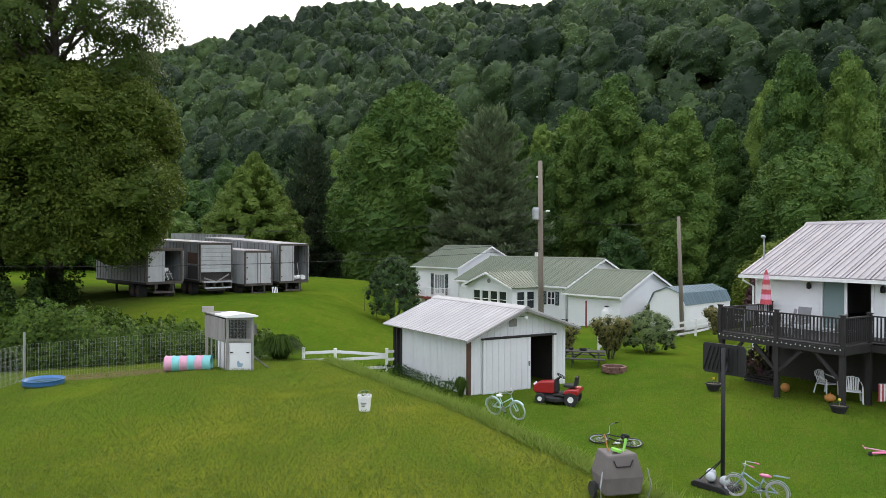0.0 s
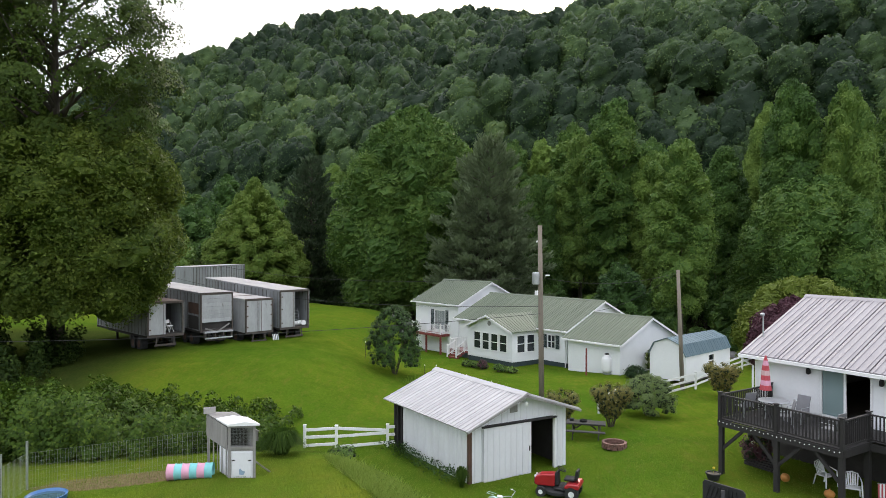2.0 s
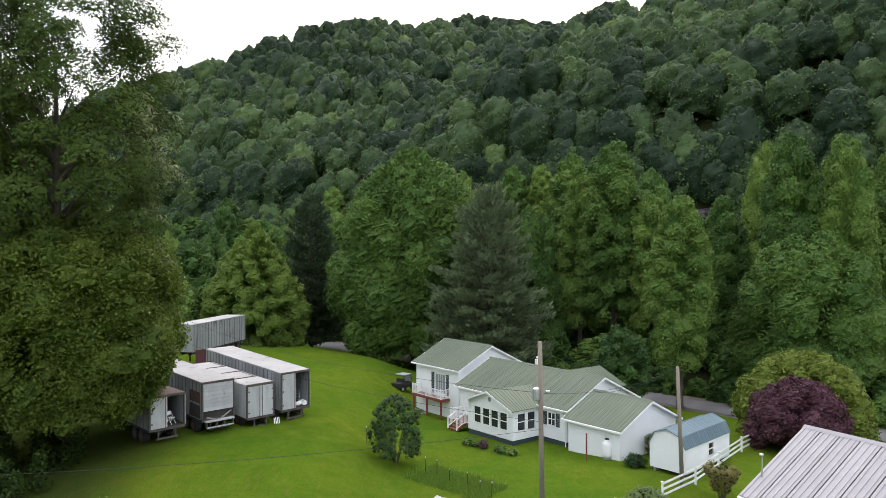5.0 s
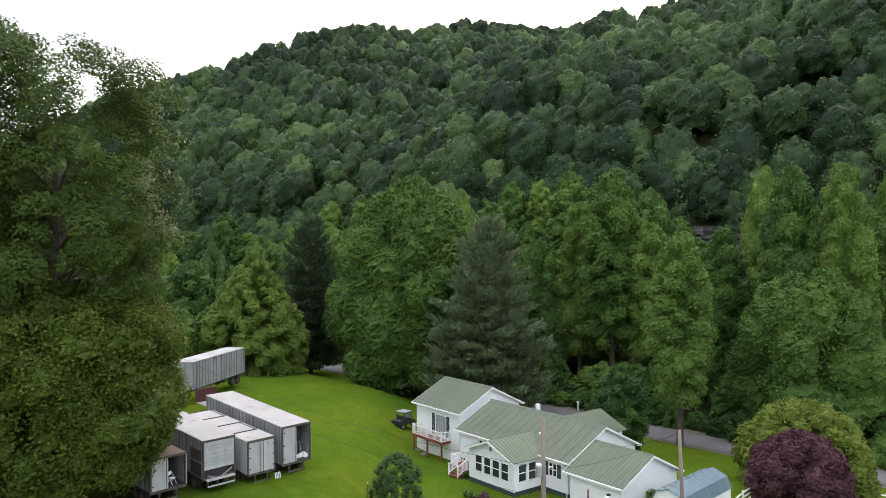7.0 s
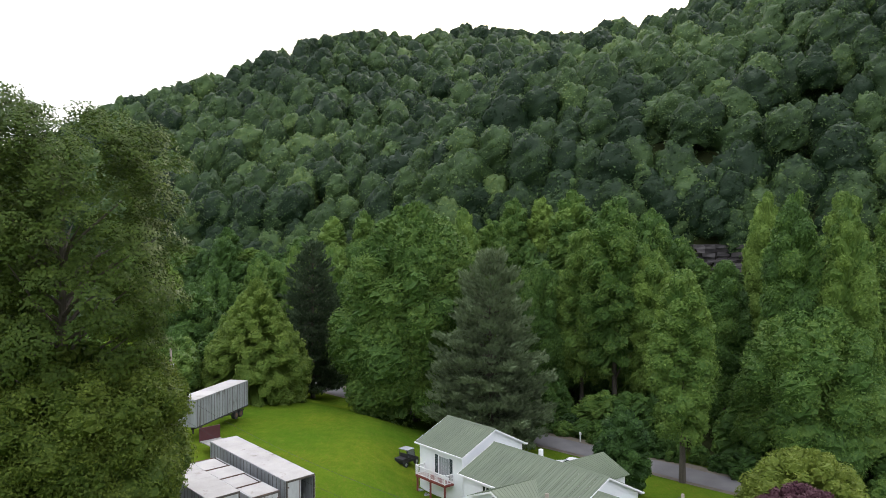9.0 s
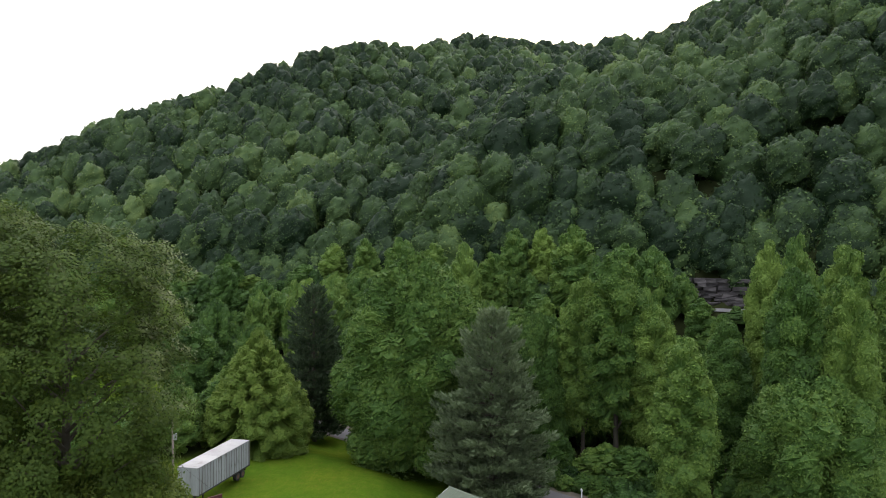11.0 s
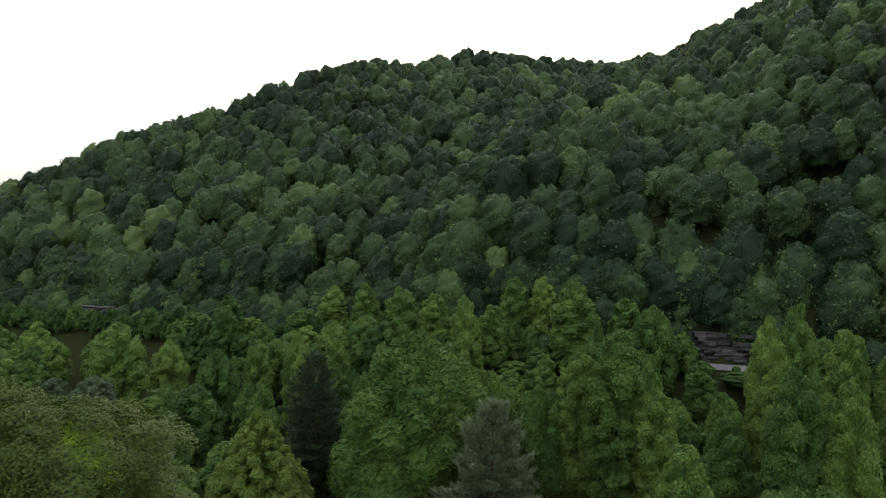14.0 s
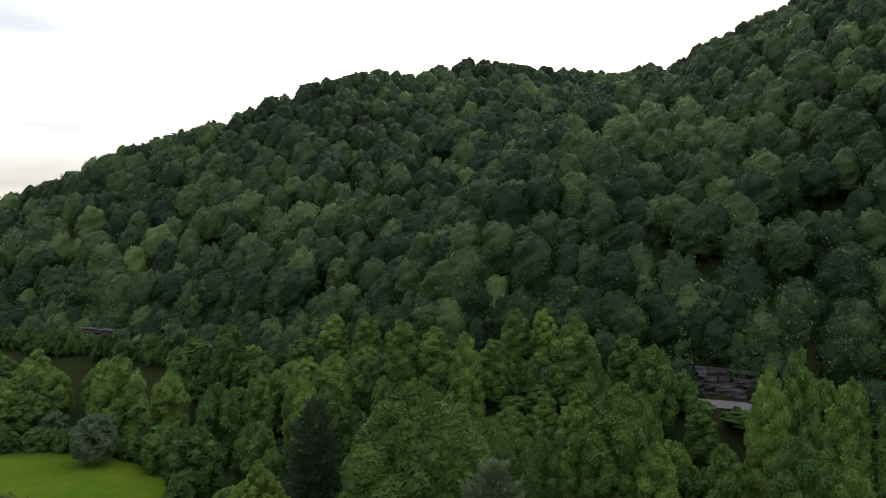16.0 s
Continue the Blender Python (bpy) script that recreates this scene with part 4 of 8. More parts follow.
# ---------- the wooded mountain: one joined mass of crowns ----------
def mountain_woods():
    rng = np.random.default_rng(3)
    kinds = {}
    for grade, (rings, segs, leaves, size, cnt) in enumerate(((17, 19, 1500, 0.50, 46), (13, 15, 950, 0.60, 40), (11, 13, 640, 0.76, 34))):
        kinds[grade] = []
        for i in range(9):
            shape = (dome_shape, dome_shape, round_shape, dome_shape, round_shape, dome_shape, slim_shape, dome_shape, round_shape)[i]
            kinds[grade].append(bough_crown(rng, -8.0, 7.0, 5.6 + 0.4 * (i % 3), shape, cnt, 1.7, rings, segs, leaves, size, 0.05, 0.6, inner=0.74, bulge=0.62, reach=(0.9, 1.22), vary=0.16))
    bodies = {len(k[2]): rs for g, rs in ((0, 17 * 19), (1, 13 * 15), (2, 11 * 13)) for k in kinds[g]}
    V, Q, T = [], [], []
    n = 0
    spots, yy = [], 120.0
    while yy < 600:
        step = 9.6 if yy < 250 else 11.0 if yy < 380 else 12.4
        spots += [(xx, yy) for xx in np.arange(-0.70 * yy - 20, 0.70 * yy + 20, step)]
        yy += step
    spots += [(xx, float(foot_y(xx)) + o) for xx in np.arange(-205, 122, 5.5) for o in (-1, 4, 9, 15)]
    spots += [(xx, float(np.interp(xx, RIDGE_X, RIDGE_Y)) + o) for xx in np.arange(-270, 160, 7.0) for o in (-6, 4)]
    for xx, yy in spots:
        x, y = xx + rng.uniform(-3.6, 3.6), yy + rng.uniform(-3.0, 3.0)
        d = y - float(foot_y(x))
        if d < -3 or (d < 3.5 and (57.5 < x < 69 or -134 < x < -110)):
            continue
        cy = float(np.interp(x, RIDGE_X, RIDGE_Y))
        if y > cy + 18 or (x > 190 and y > 470):
            continue
        s = rng.uniform(0.72, 1.35) * (1 + 0.12 * (y > 300))
        up = s * rng.uniform(0.85, 1.2)
        if d < 10:
            s, up = s * 0.75, up * 0.75
        ang = rng.uniform(0, 2 * math.pi)
        c, sn = math.cos(ang), math.sin(ang)
        r = np.array([[c * s, -sn * s, 0], [sn * s, c * s, 0], [0, 0, up]])
        v, q, tn = kinds[0 if y < 250 else 1 if y < 370 else 2][rng.integers(9)]
        tip = rng.uniform(4, 8.5) if d < 14 else rng.uniform(9.5, 17)
        if y > cy - 16:
            tip = rng.uniform(12.5, 16.5)
        V.append(v @ r.T + [x, y, ground_z(x, y) + tip - 7.0 * up])
        Q.append(q + n)
        n += len(v)
        patch = noise.noise(Vector((x * 0.012, y * 0.012, 0.3)))
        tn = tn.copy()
        # inner bodies darker again, the gaps' shade put into the tone
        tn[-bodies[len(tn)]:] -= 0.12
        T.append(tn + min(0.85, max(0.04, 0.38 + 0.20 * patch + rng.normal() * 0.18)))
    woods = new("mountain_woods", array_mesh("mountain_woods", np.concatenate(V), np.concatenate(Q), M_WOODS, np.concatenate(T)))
    tagged(woods, "dense green broadleaf forest covering the mountainside", "woods", kind="stuff")


mountain_woods()


# ---------- buildings ----------
U, W = Vector((-0.64, 0.768, 0)), Vector((0.81, 0.586, 0))       # along the white house's front, and into its depth


def frame_of(u, v):
    return Matrix(((u[0], v[0], 0), (u[1], v[1], 0), (0, 0, 1)))


HOUSE = frame_of(U, W)


def wall_cells(geo, p, along, length, z0, z1, thick, holes=()):
    """A wall with real openings, from p along 'x' or 'y'; holes: (s0, s1, z0, z1). The wall's outer face is at p, thick may be negative."""
    ss = sorted({0.0, length, *[h[0] for h in holes], *[h[1] for h in holes]})
    zs = sorted({z0, z1, *[h[2] for h in holes], *[h[3] for h in holes]})
    t0, t1 = min(0, thick), max(0, thick)
    for s0, s1 in zip(ss, ss[1:]):
        for a, b in zip(zs, zs[1:]):
            if any(h[0] <= (s0 + s1) / 2 <= h[1] and h[2] <= (a + b) / 2 <= h[3] for h in holes):
                continue
            if along == "x":
                geo.box(p[0] + s0, p[0] + s1, p[1] + t0, p[1] + t1, a, b)
            else:
                geo.box(p[0] + t0, p[0] + t1, p[1] + s0, p[1] + s1, a, b)


def roof_slope(th, lin, e0, e1, r0, r1, panels, mat, thick=0.05, ribs=3, rib=0.03):
    """One slope of a metal roof as single sheets with standing ribs: e0-e1 the eave, r0-r1 the ridge."""
    e0, e1, r0, r1 = (Vector(p) for p in (e0, e1, r0, r1))
    nrm = (e1 - e0).cross(r0 - e0).normalized()
    if nrm.z < 0:
        nrm = -nrm
    for i in range(panels):
        a, b = i / panels, (i + 1) / panels - 0.004
        q = [e0.lerp(e1, a), e0.lerp(e1, b), r0.lerp(r1, b), r0.lerp(r1, a)]
        g = Geo()
        g.add([p - nrm * thick for p in q] + q, [(0, 1, 2, 3), (4, 7, 6, 5), (0, 4, 5, 1), (1, 5, 6, 2), (2, 6, 7, 3), (3, 7, 4, 0)])
        along = (q[1] - q[0]).normalized()
        for k in range(ribs):
            t = (k + 0.5) / ribs
            p0, p1 = q[0].lerp(q[1], t), q[3].lerp(q[2], t)
            w = along * 0.022
            g.add([p0 - w, p0 + w, p0 + w * 0.5 + nrm * rib, p0 - w * 0.5 + nrm * rib, p1 - w, p1 + w, p1 + w * 0.5 + nrm * rib, p1 - w * 0.5 + nrm * rib],
                  [(0, 1, 2, 3), (4, 7, 6, 5), (0, 3, 7, 4), (1, 5, 6, 2), (3, 2, 6, 7)])
        part("roof_sheet", g, mat, th, lin=lin)


def window(th, lin, p, along, w, z0, z1, out, rows=2, cols=1, name="window"):
    """A sash window set into an opening: frame, panes, glazing bar. out: +1 or -1, the way the wall faces on its other axis."""
    fr, gl = Geo(), Geo()
    d0, d1 = (0.03 * out, -0.08 * out)
    lo, hi = min(d0, d1), max(d0, d1)

    def bar(s0, s1, a, b, g, l, h):
        if along == "x":
            g.box(p[0] + s0, p[0] + s1, p[1] + l, p[1] + h, a, b)
        else:
            g.box(p[0] + l, p[0] + h, p[1] + s0, p[1] + s1, a, b)
    f = 0.08
    bar(-f, w + f, z1, z1 + f, fr, lo, hi)
    bar(-f, w + f, z0 - f, z0, fr, lo, hi)
    bar(-f, 0, z0, z1, fr, lo, hi)
    bar(w, w + f, z0, z1, fr, lo, hi)
    for i in range(1, rows):
        z = z0 + (z1 - z0) * i / rows
        bar(0, w, z - 0.025, z + 0.025, fr, lo, hi)
    for i in range(1, cols):
        s = w * i / cols
        bar(s - 0.02, s + 0.02, z0, z1, fr, lo, hi)
    ob = part(name, fr, M_TRIM, th, lin=lin)
    g0, g1 = -0.05 * out, -0.06 * out
    for i in range(rows):
        for j in range(cols):
            gl = Geo()
            bar(w * j / cols, w * (j + 1) / cols, z0 + (z1 - z0) * i / rows, z0 + (z1 - z0) * (i + 1) / rows, gl, min(g0, g1), max(g0, g1))
            part("pane", gl, M_GLASS, ob, lin=lin)
    return ob


def shutter(th, lin, p, along, w, z0, z1, out):
    g = Geo()
    for s0, s1, a, b in ((0, 0.05, z0, z1), (w - 0.05, w, z0, z1), (0, w, z0, z0 + 0.06), (0, w, z1 - 0.06, z1)):
        if along == "x":
            g.box(p[0] + s0, p[0] + s1, min(p[1], p[1] + 0.04 * out), max(p[1], p[1] + 0.04 * out), a, b)
        else:
            g.box(min(p[0], p[0] + 0.04 * out), max(p[0], p[0] + 0.04 * out), p[1] + s0, p[1] + s1, a, b)
    k = int((z1 - z0) / 0.07)
    for i in range(k):
        z = z0 + 0.06 + (z1 - z0 - 0.12) * i / k
        if along == "x":
            g.box(p[0] + 0.04, p[0] + w - 0.04, min(p[1] + 0.005 * out, p[1] + 0.028 * out), max(p[1] + 0.005 * out, p[1] + 0.028 * out), z, z + 0.05)
        else:
            g.box(min(p[0] + 0.005 * out, p[0] + 0.028 * out), max(p[0] + 0.005 * out, p[0] + 0.028 * out), p[1] + 0.04, p[1] + w - 0.04, z, z + 0.05)
    part("shutter", g, M_FOUNDATION, th, "dark green louvred shutter", lin=lin)


def gable_block(th, lin, L, D, z0, ze, zr, holes_front=(), holes_back=(), holes_right=(), holes_left=(), roof=None, over=0.35, panels=12, wall_mat=None, base=0.0, name="wall"):
    """A gabled block: local x along the eaves from the right front corner, y into the depth, the ridge along x. Heights from z0."""
    wm = wall_mat or M_WHITE
    t = 0.14
    for nm, p, ax, ln, th_, hl in (("front_wall", (0, 0), "x", L, t, holes_front), ("back_wall", (0, D), "x", L, -t, holes_back),
                                   ("right_wall", (0, t), "y", D - 2 * t, t, holes_right), ("left_wall", (L, t), "y", D - 2 * t, -t, holes_left)):
        g = Geo()
        wall_cells(g, p, ax, ln, z0, ze, th_, hl)
        if ax == "y":
            x0, x1 = (0, t) if p[0] == 0 else (L - t, L)
            g.prism([(0, ze), (D, ze), (D / 2, zr - 0.06)], "x", x0, x1)
        part(nm, g, wm, th, lin=lin)
    if roof:
        s = (zr - ze) / (D / 2)
        dz = over * s
        for y0, ym in ((-over, D / 2), (D + over, D / 2)):
            roof_slope(th, lin, (-over, y0, ze - dz + 0.02), (L + over, y0, ze - dz + 0.02), (-over, ym, zr + 0.02), (L + over, ym, zr + 0.02), panels, roof)
        cap = Geo()
        cap.prism([(D / 2 - 0.16, zr - 0.03), (D / 2, zr + 0.075), (D / 2 + 0.16, zr - 0.03), (D / 2, zr + 0.03)], "x", -over - 0.01, L + over + 0.01)
        part("ridge_cap", cap, roof, th, lin=lin)
        for x0, x1 in ((-over - 0.03, -over - 0.002), (L + over + 0.002, L + over + 0.03)):
            g = Geo()
            g.prism([(-over, ze - dz - 0.16), (D / 2, zr - 0.17), (D + over, ze - dz - 0.16), (D + over, ze - dz + 0.0), (D / 2, zr - 0.01), (-over, ze - dz + 0.0)], "x", x0, x1)
            part("bargeboard", g, M_TRIM, th, lin=lin)
        for y0, y1 in ((-over - 0.11, -over), (D + over, D + over + 0.11)):
            g = Geo()
            g.box(-over, L + over, y0, y1, ze - dz - 0.12, ze - dz + 0.0)
            part("gutter", g, M_TRIM, th, lin=lin)
        for y0, y1 in ((-over, 0), (D, D + over)):
            g = Geo()
            g.box(-over, L + over, y0, y1, ze - dz - 0.1, ze - dz - 0.06)
            part("soffit", g, M_TRIM, th, lin=lin)


# the white house with the green roof: main block, upper block, garage, sunroom and rear wing
house = thing("house", (9.9, 54.9, -0.25), "white-sided rambling house with green metal roofs", "house")
Z = 0.25
gable_block(house, HOUSE, 13.2, 8.4, 0.45, 3.25, 5.3, roof=M_GREEN_ROOF, panels=15,
            holes_front=[(1.25, 2.0, 1.55, 2.55), (9.6, 10.5, 1.6, 2.6)])
g = Geo()
g.box(0.03, 13.17, 0.03, 8.37, -0.6, 0.45)
part("foundation", g, M_FOUNDATION, house, "dark green painted block foundation", lin=HOUSE)
window(house, HOUSE, (1.25, 0), "x", 0.75, 1.55, 2.55, -1, 2, 2)
shutter(house, HOUSE, (0.75, -0.005), "x", 0.38, 1.5, 2.6, -1)
shutter(house, HOUSE, (2.12, -0.005), "x", 0.38, 1.5, 2.6, -1)
window(house, HOUSE, (9.6, 0), "x", 0.9, 1.6, 2.6, -1, 2, 2)
shutter(house, HOUSE, (9.1, -0.005), "x", 0.38, 1.55, 2.65, -1)

# shift of a block against the main one, in the house's frame
def block(dx, dy):
    return lambda p: p


def offset_thing(name, dx, dy, z, label):
    p = Vector((9.9, 54.9, 0)) + U * dx + W * dy
    return thing(name, (p.x, p.y, z), label, "house")


upper = thing("two_storey_wing", (1.44, 66.7, -2.0), "two-storey white house wing with green roof and balcony", "house")
gable_block(upper, HOUSE, 6.8, 7.9, 0, 6.1, 8.05, roof=M_GREEN_ROOF, panels=8, holes_front=[(2.0, 3.7, 3.15, 5.25)], holes_left=[(2.5, 3.5, 3.6, 5.0)])
garage = thing("garage_wing", (13.0, 50.25, -0.3), "white garage wing with green metal roof", "garage")
gable_block(garage, HOUSE, 4.9, 6.7, -0.3, 2.85, 4.5, roof=M_GREEN_ROOF, panels=6)
sun_room = offset_thing("sunroom", 2.9, -3.05, -0.25, "white sunroom with a row of dark sash windows")
# the sunroom's gable looks to the front; its ridge runs into the main roof
SW, SD = 5.4, 3.05
WIN = [(0.55, 1.35), (1.6, 2.4), (2.65, 3.45), (3.7, 4.5)]
g = Geo()
wall_cells(g, (0, 0), "x", SW, 0.45, 3.05, 0.14, [(a + 0.1, b + 0.1, 1.2, 2.55) for a, b in WIN])
g.prism([(0, 3.05), (SW, 3.05), (SW / 2, 4.1)], "y", 0, 0.14)
part("front_wall", g, M_WHITE, sun_room, lin=HOUSE)
for a, b in WIN:
    window(sun_room, HOUSE, (a + 0.1, 0), "x", b - a, 1.2, 2.55, -1)
for x, t, name in ((0, 0.14, "right_wall"), (SW, -0.14, "left_wall")):
    g = Geo()
    wall_cells(g, (x, 0.14), "y", SD - 0.15, 0.45, 3.05, t, [(0.4, 1.2, 1.2, 2.55), (1.5, 2.3, 1.2, 2.55)] if x == 0 else [])
    part(name, g, M_WHITE, sun_room, lin=HOUSE)
for s in (0.4, 1.5):
    window(sun_room, HOUSE, (0, 0.14 + s), "y", 0.8, 1.2, 2.55, -1)
g = Geo()
g.box(0.03, SW - 0.03, 0.03, SD - 0.02, -0.6, 0.45)
part("foundation", g, M_FOUNDATION, sun_room, lin=HOUSE)
g = Geo()
g.box(0.14, SW - 0.14, 0.2, SD - 0.02, 0.45, 0.6)
part("inner_floor", g, M_INSIDE, sun_room, lin=HOUSE)
for x0 in (-0.35, SW + 0.35):
    roof_slope(sun_room, HOUSE, (x0, -0.4, 2.93), (x0, SD + 0.6, 2.93), (SW / 2, -0.4, 4.15), (SW / 2, SD + 2.6, 4.15), 5, M_GREEN_ROOF)
g = Geo()
g.prism([(-0.37, 2.76), (SW / 2, 3.98), (SW + 0.37, 2.76), (SW + 0.37, 2.92), (SW / 2, 4.14), (-0.37, 2.92)], "y", -0.44, -0.405)
part("bargeboard", g, M_TRIM, sun_room, lin=HOUSE)
g = Geo()
g.rod((SW / 2, -0.03, 3.4), (SW / 2, 0.02, 3.4), 0.2, 0.2, 14)
part("gable_vent", g, M_GREY_WOOD, sun_room, "round grey gable vent", lin=HOUSE)
for z in (0.55, 0.62):
    g = Geo()
    g.box(-0.01, SW + 0.01, -0.02, 0, z, z + 0.04)
    part("trim_board", g, M_TRIM, sun_room, lin=HOUSE)

# rear wing, its ridge square to the main one
rear = offset_thing("rear_wing", 3.4, 8.4, -0.25, "small white rear wing with green roof")
g = Geo()
wall_cells(g, (0, 0.02), "y", 2.6, 0, 3.3, 0.14)
wall_cells(g, (5.4, 0.02), "y", 2.6, 0, 3.3, -0.14)
wall_cells(g, (0.14, 2.6), "x", 5.12, 0, 3.3, -0.14)
g.prism([(0.14, 3.3), (5.26, 3.3), (2.7, 4.6)], "y", 2.46, 2.6)
part("walls", g, M_WHITE, rear, lin=HOUSE)
for x0 in (-0.35, 5.75):
    roof_slope(rear, HOUSE, (x0, -0.25, 3.28), (x0, 2.95, 3.28), (2.7, -2.9, 4.72), (2.7, 2.95, 4.72), 5, M_GREEN_ROOF)
# upper wing's balcony with French doors
french = part("french_door", Geo().box(2.02, 3.68, 0.02, 0.06, 3.15, 5.25), M_TRIM, upper, "white glazed double door", lin=HOUSE)
for x0, x1 in ((2.1, 2.5), (2.56, 2.82), (2.88, 3.14), (3.2, 3.6)):
    part("pane", Geo().box(x0, x1, 0.005, 0.018, 3.3, 5.15), glass_mat("door_glass", (0.25, 0.27, 0.28)), french, lin=HOUSE)
shutter(upper, HOUSE, (1.5, -0.006), "x", 0.42, 3.15, 5.25, -1)
shutter(upper, HOUSE, (3.78, -0.006), "x", 0.42, 3.15, 5.25, -1)
window(upper, HOUSE, (6.8, 2.64), "y", 1.0, 3.6, 5.0, 1)


def balustrade(th, lin, pts, z0, z1, mat, post_mat=None, gap=0.125, pw=0.09, bw=0.035, posts=True, pane=False):
    """Posts, rails and balusters along a line of corners."""
    pts = [Vector((*p, 0)) if len(p) == 2 else Vector(p) for p in pts]
    if posts:
        for p in pts:
            g = Geo().box(p.x - pw / 2, p.x + pw / 2, p.y - pw / 2, p.y + pw / 2, z0 + p.z - 0.1, z1 + p.z + 0.06)
            g.box(p.x - pw * 0.72, p.x + pw * 0.72, p.y - pw * 0.72, p.y + pw * 0.72, z1 + p.z + 0.06, z1 + p.z + 0.09)
            part("post", g, post_mat or mat, th, lin=lin)
    up = Vector((0, 0, 1))
    for a, b in zip(pts, pts[1:]):
        part("top_rail", Geo().beam(a + up * (z1 - 0.03), b + up * (z1 - 0.03), 0.09, 0.05), mat, th, lin=lin)
        part("bottom_rail", Geo().beam(a + up * (z0 + 0.08), b + up * (z0 + 0.08), 0.05, 0.06), mat, th, lin=lin)
        n = max(2, int((b - a).length / gap))
        for i in range(1, n):
            p = a.lerp(b, i / n)
            part("baluster", Geo().box(p.x - bw / 2, p.x + bw / 2, p.y - bw / 2, p.y + bw / 2, z0 + p.z + 0.08, z1 + p.z - 0.04), mat, th, lin=lin)


balcony = thing("balcony", (1.44, 66.7, -2.0), "white-railed balcony on red posts", "balcony")
part("deck", Geo().box(1.3, 6.0, -1.15, -0.01, 2.72, 2.95), M_RED_WOOD, balcony, "red-stained balcony deck", lin=HOUSE)
for x in (1.45, 3.7, 5.85):
    part("support_post", Geo().box(x - 0.07, x + 0.07, -1.08, -0.94, -0.4, 2.72), M_RED_WOOD, balcony, lin=HOUSE)
balustrade(balcony, HOUSE, [(1.35, -0.05), (1.35, -1.1), (3.7, -1.1), (5.95, -1.1), (5.95, -0.05)], 2.95, 3.9, M_TRIM, gap=0.17)
# porch steps between the sunroom and the upper wing
porch = offset_thing("porch", 8.6, -2.6, -0.35, "red wooden porch with white railing and steps")
part("deck", Geo().box(0, 3.0, 0.2, 2.55, 0.5, 0.66), M_RED_WOOD, porch, lin=HOUSE)
for i in range(3):
    part("step", Geo().box(0.9, 2.1, -0.1 - 0.3 * i, 0.2 - 0.3 * i, 0.36 - 0.16 * i, 0.48 - 0.16 * i), M_RED_WOOD, porch, lin=HOUSE)
for x in (0.05, 2.95):
    for y in (0.25, 2.4):
        part("leg", Geo().box(x - 0.05, x + 0.05, y - 0.05, y + 0.05, -0.5, 0.5), M_RED_WOOD, porch, lin=HOUSE)
balustrade(porch, HOUSE, [(0.9, 0.25), (0.05, 0.25)], 0.66, 1.6, M_TRIM, gap=0.15)
balustrade(porch, HOUSE, [(2.95, 2.45), (2.95, 0.25), (2.1, 0.25)], 0.66, 1.6, M_TRIM, gap=0.15)
balustrade(porch, HOUSE, [(0.9, 0.2, 0.0), (0.9, -0.75, -0.45)], 0.66, 1.55, M_TRIM, gap=0.15)
balustrade(porch, HOUSE, [(2.1, 0.2, 0.0), (2.1, -0.75, -0.45)], 0.66, 1.55, M_TRIM, gap=0.15)
for dx in (-0.05, 13.2):
    pass


def downpipe(th, x, y, z0, z1):
    g = Geo().tube([(x, y - 0.45, z1), (x, y - 0.06, z1 - 0.3), (x, y - 0.06, z0), (x, y - 0.25, z0 - 0.1)], 0.045, 6)
    part("downpipe", g, M_TRIM, th, lin=HOUSE)


downpipe(house, 0.08, 0, 0.1, 3.0)
downpipe(house, 13.1, 0, 0.1, 3.0)
chimney = part("chimney", Geo().box(7.7, 8.0, 4.6, 4.9, 4.6, 5.75), M_TRIM, house, "white square chimney flue", lin=HOUSE)

# ---------- the little barn with the gambrel roof ----------
barn = thing("barn", (15.55, 47.4, 0.15), "small white gambrel barn with blue-grey metal roof", "shed")
BARN = frame_of((0.66, -0.75, 0), (0.735, 0.678, 0))
prof = [(-1.45, 1.95), (-1.05, 2.75), (0, 3.15), (1.05, 2.75), (1.45, 1.95)]
g = Geo().prism([(-1.38, 0.25), (1.38, 0.25), (1.38, 1.95), (1.0, 2.7), (0, 3.08), (-1.0, 2.7), (-1.38, 1.95)], "y", 0, 0.1)
part("front_wall", g, M_WHITE, barn, lin=BARN)
g = Geo().prism([(-1.38, 0.25), (1.38, 0.25), (1.38, 1.95), (1.0, 2.7), (0, 3.08), (-1.0, 2.7), (-1.38, 1.95)], "y", 6.5, 6.6)
part("back_wall", g, M_WHITE, barn, lin=BARN)
for x, t in ((1.38, -0.1), (-1.38, 0.1)):
    g = Geo()
    wall_cells(g, (x, 0.1), "y", 6.4, 0.25, 1.98, t, [(3.2, 3.9, 0.9, 1.75)] if x > 0 else [])
    part("side_wall", g, M_WHITE, barn, lin=BARN)
window(barn, BARN, (1.38, 3.3), "y", 0.7, 0.9, 1.75, 1)
for (x0, z0), (x1, z1) in zip(prof, prof[1:]):
    lo, hi = ((x0, z0), (x1, z1)) if z0 < z1 else ((x1, z1), (x0, z0))
    roof_slope(barn, BARN, (lo[0], -0.12, lo[1]), (lo[0], 6.72, lo[1]), (hi[0], -0.12, hi[1]), (hi[0], 6.72, hi[1]), 7, M_BLUE_ROOF, ribs=2, rib=0.02)
for x in (-1.0, 1.0):
    part("skid", Geo().box(x - 0.08, x + 0.08, 0, 6.6, -0.15, 0.25), M_GREY_WOOD, barn, lin=BARN)

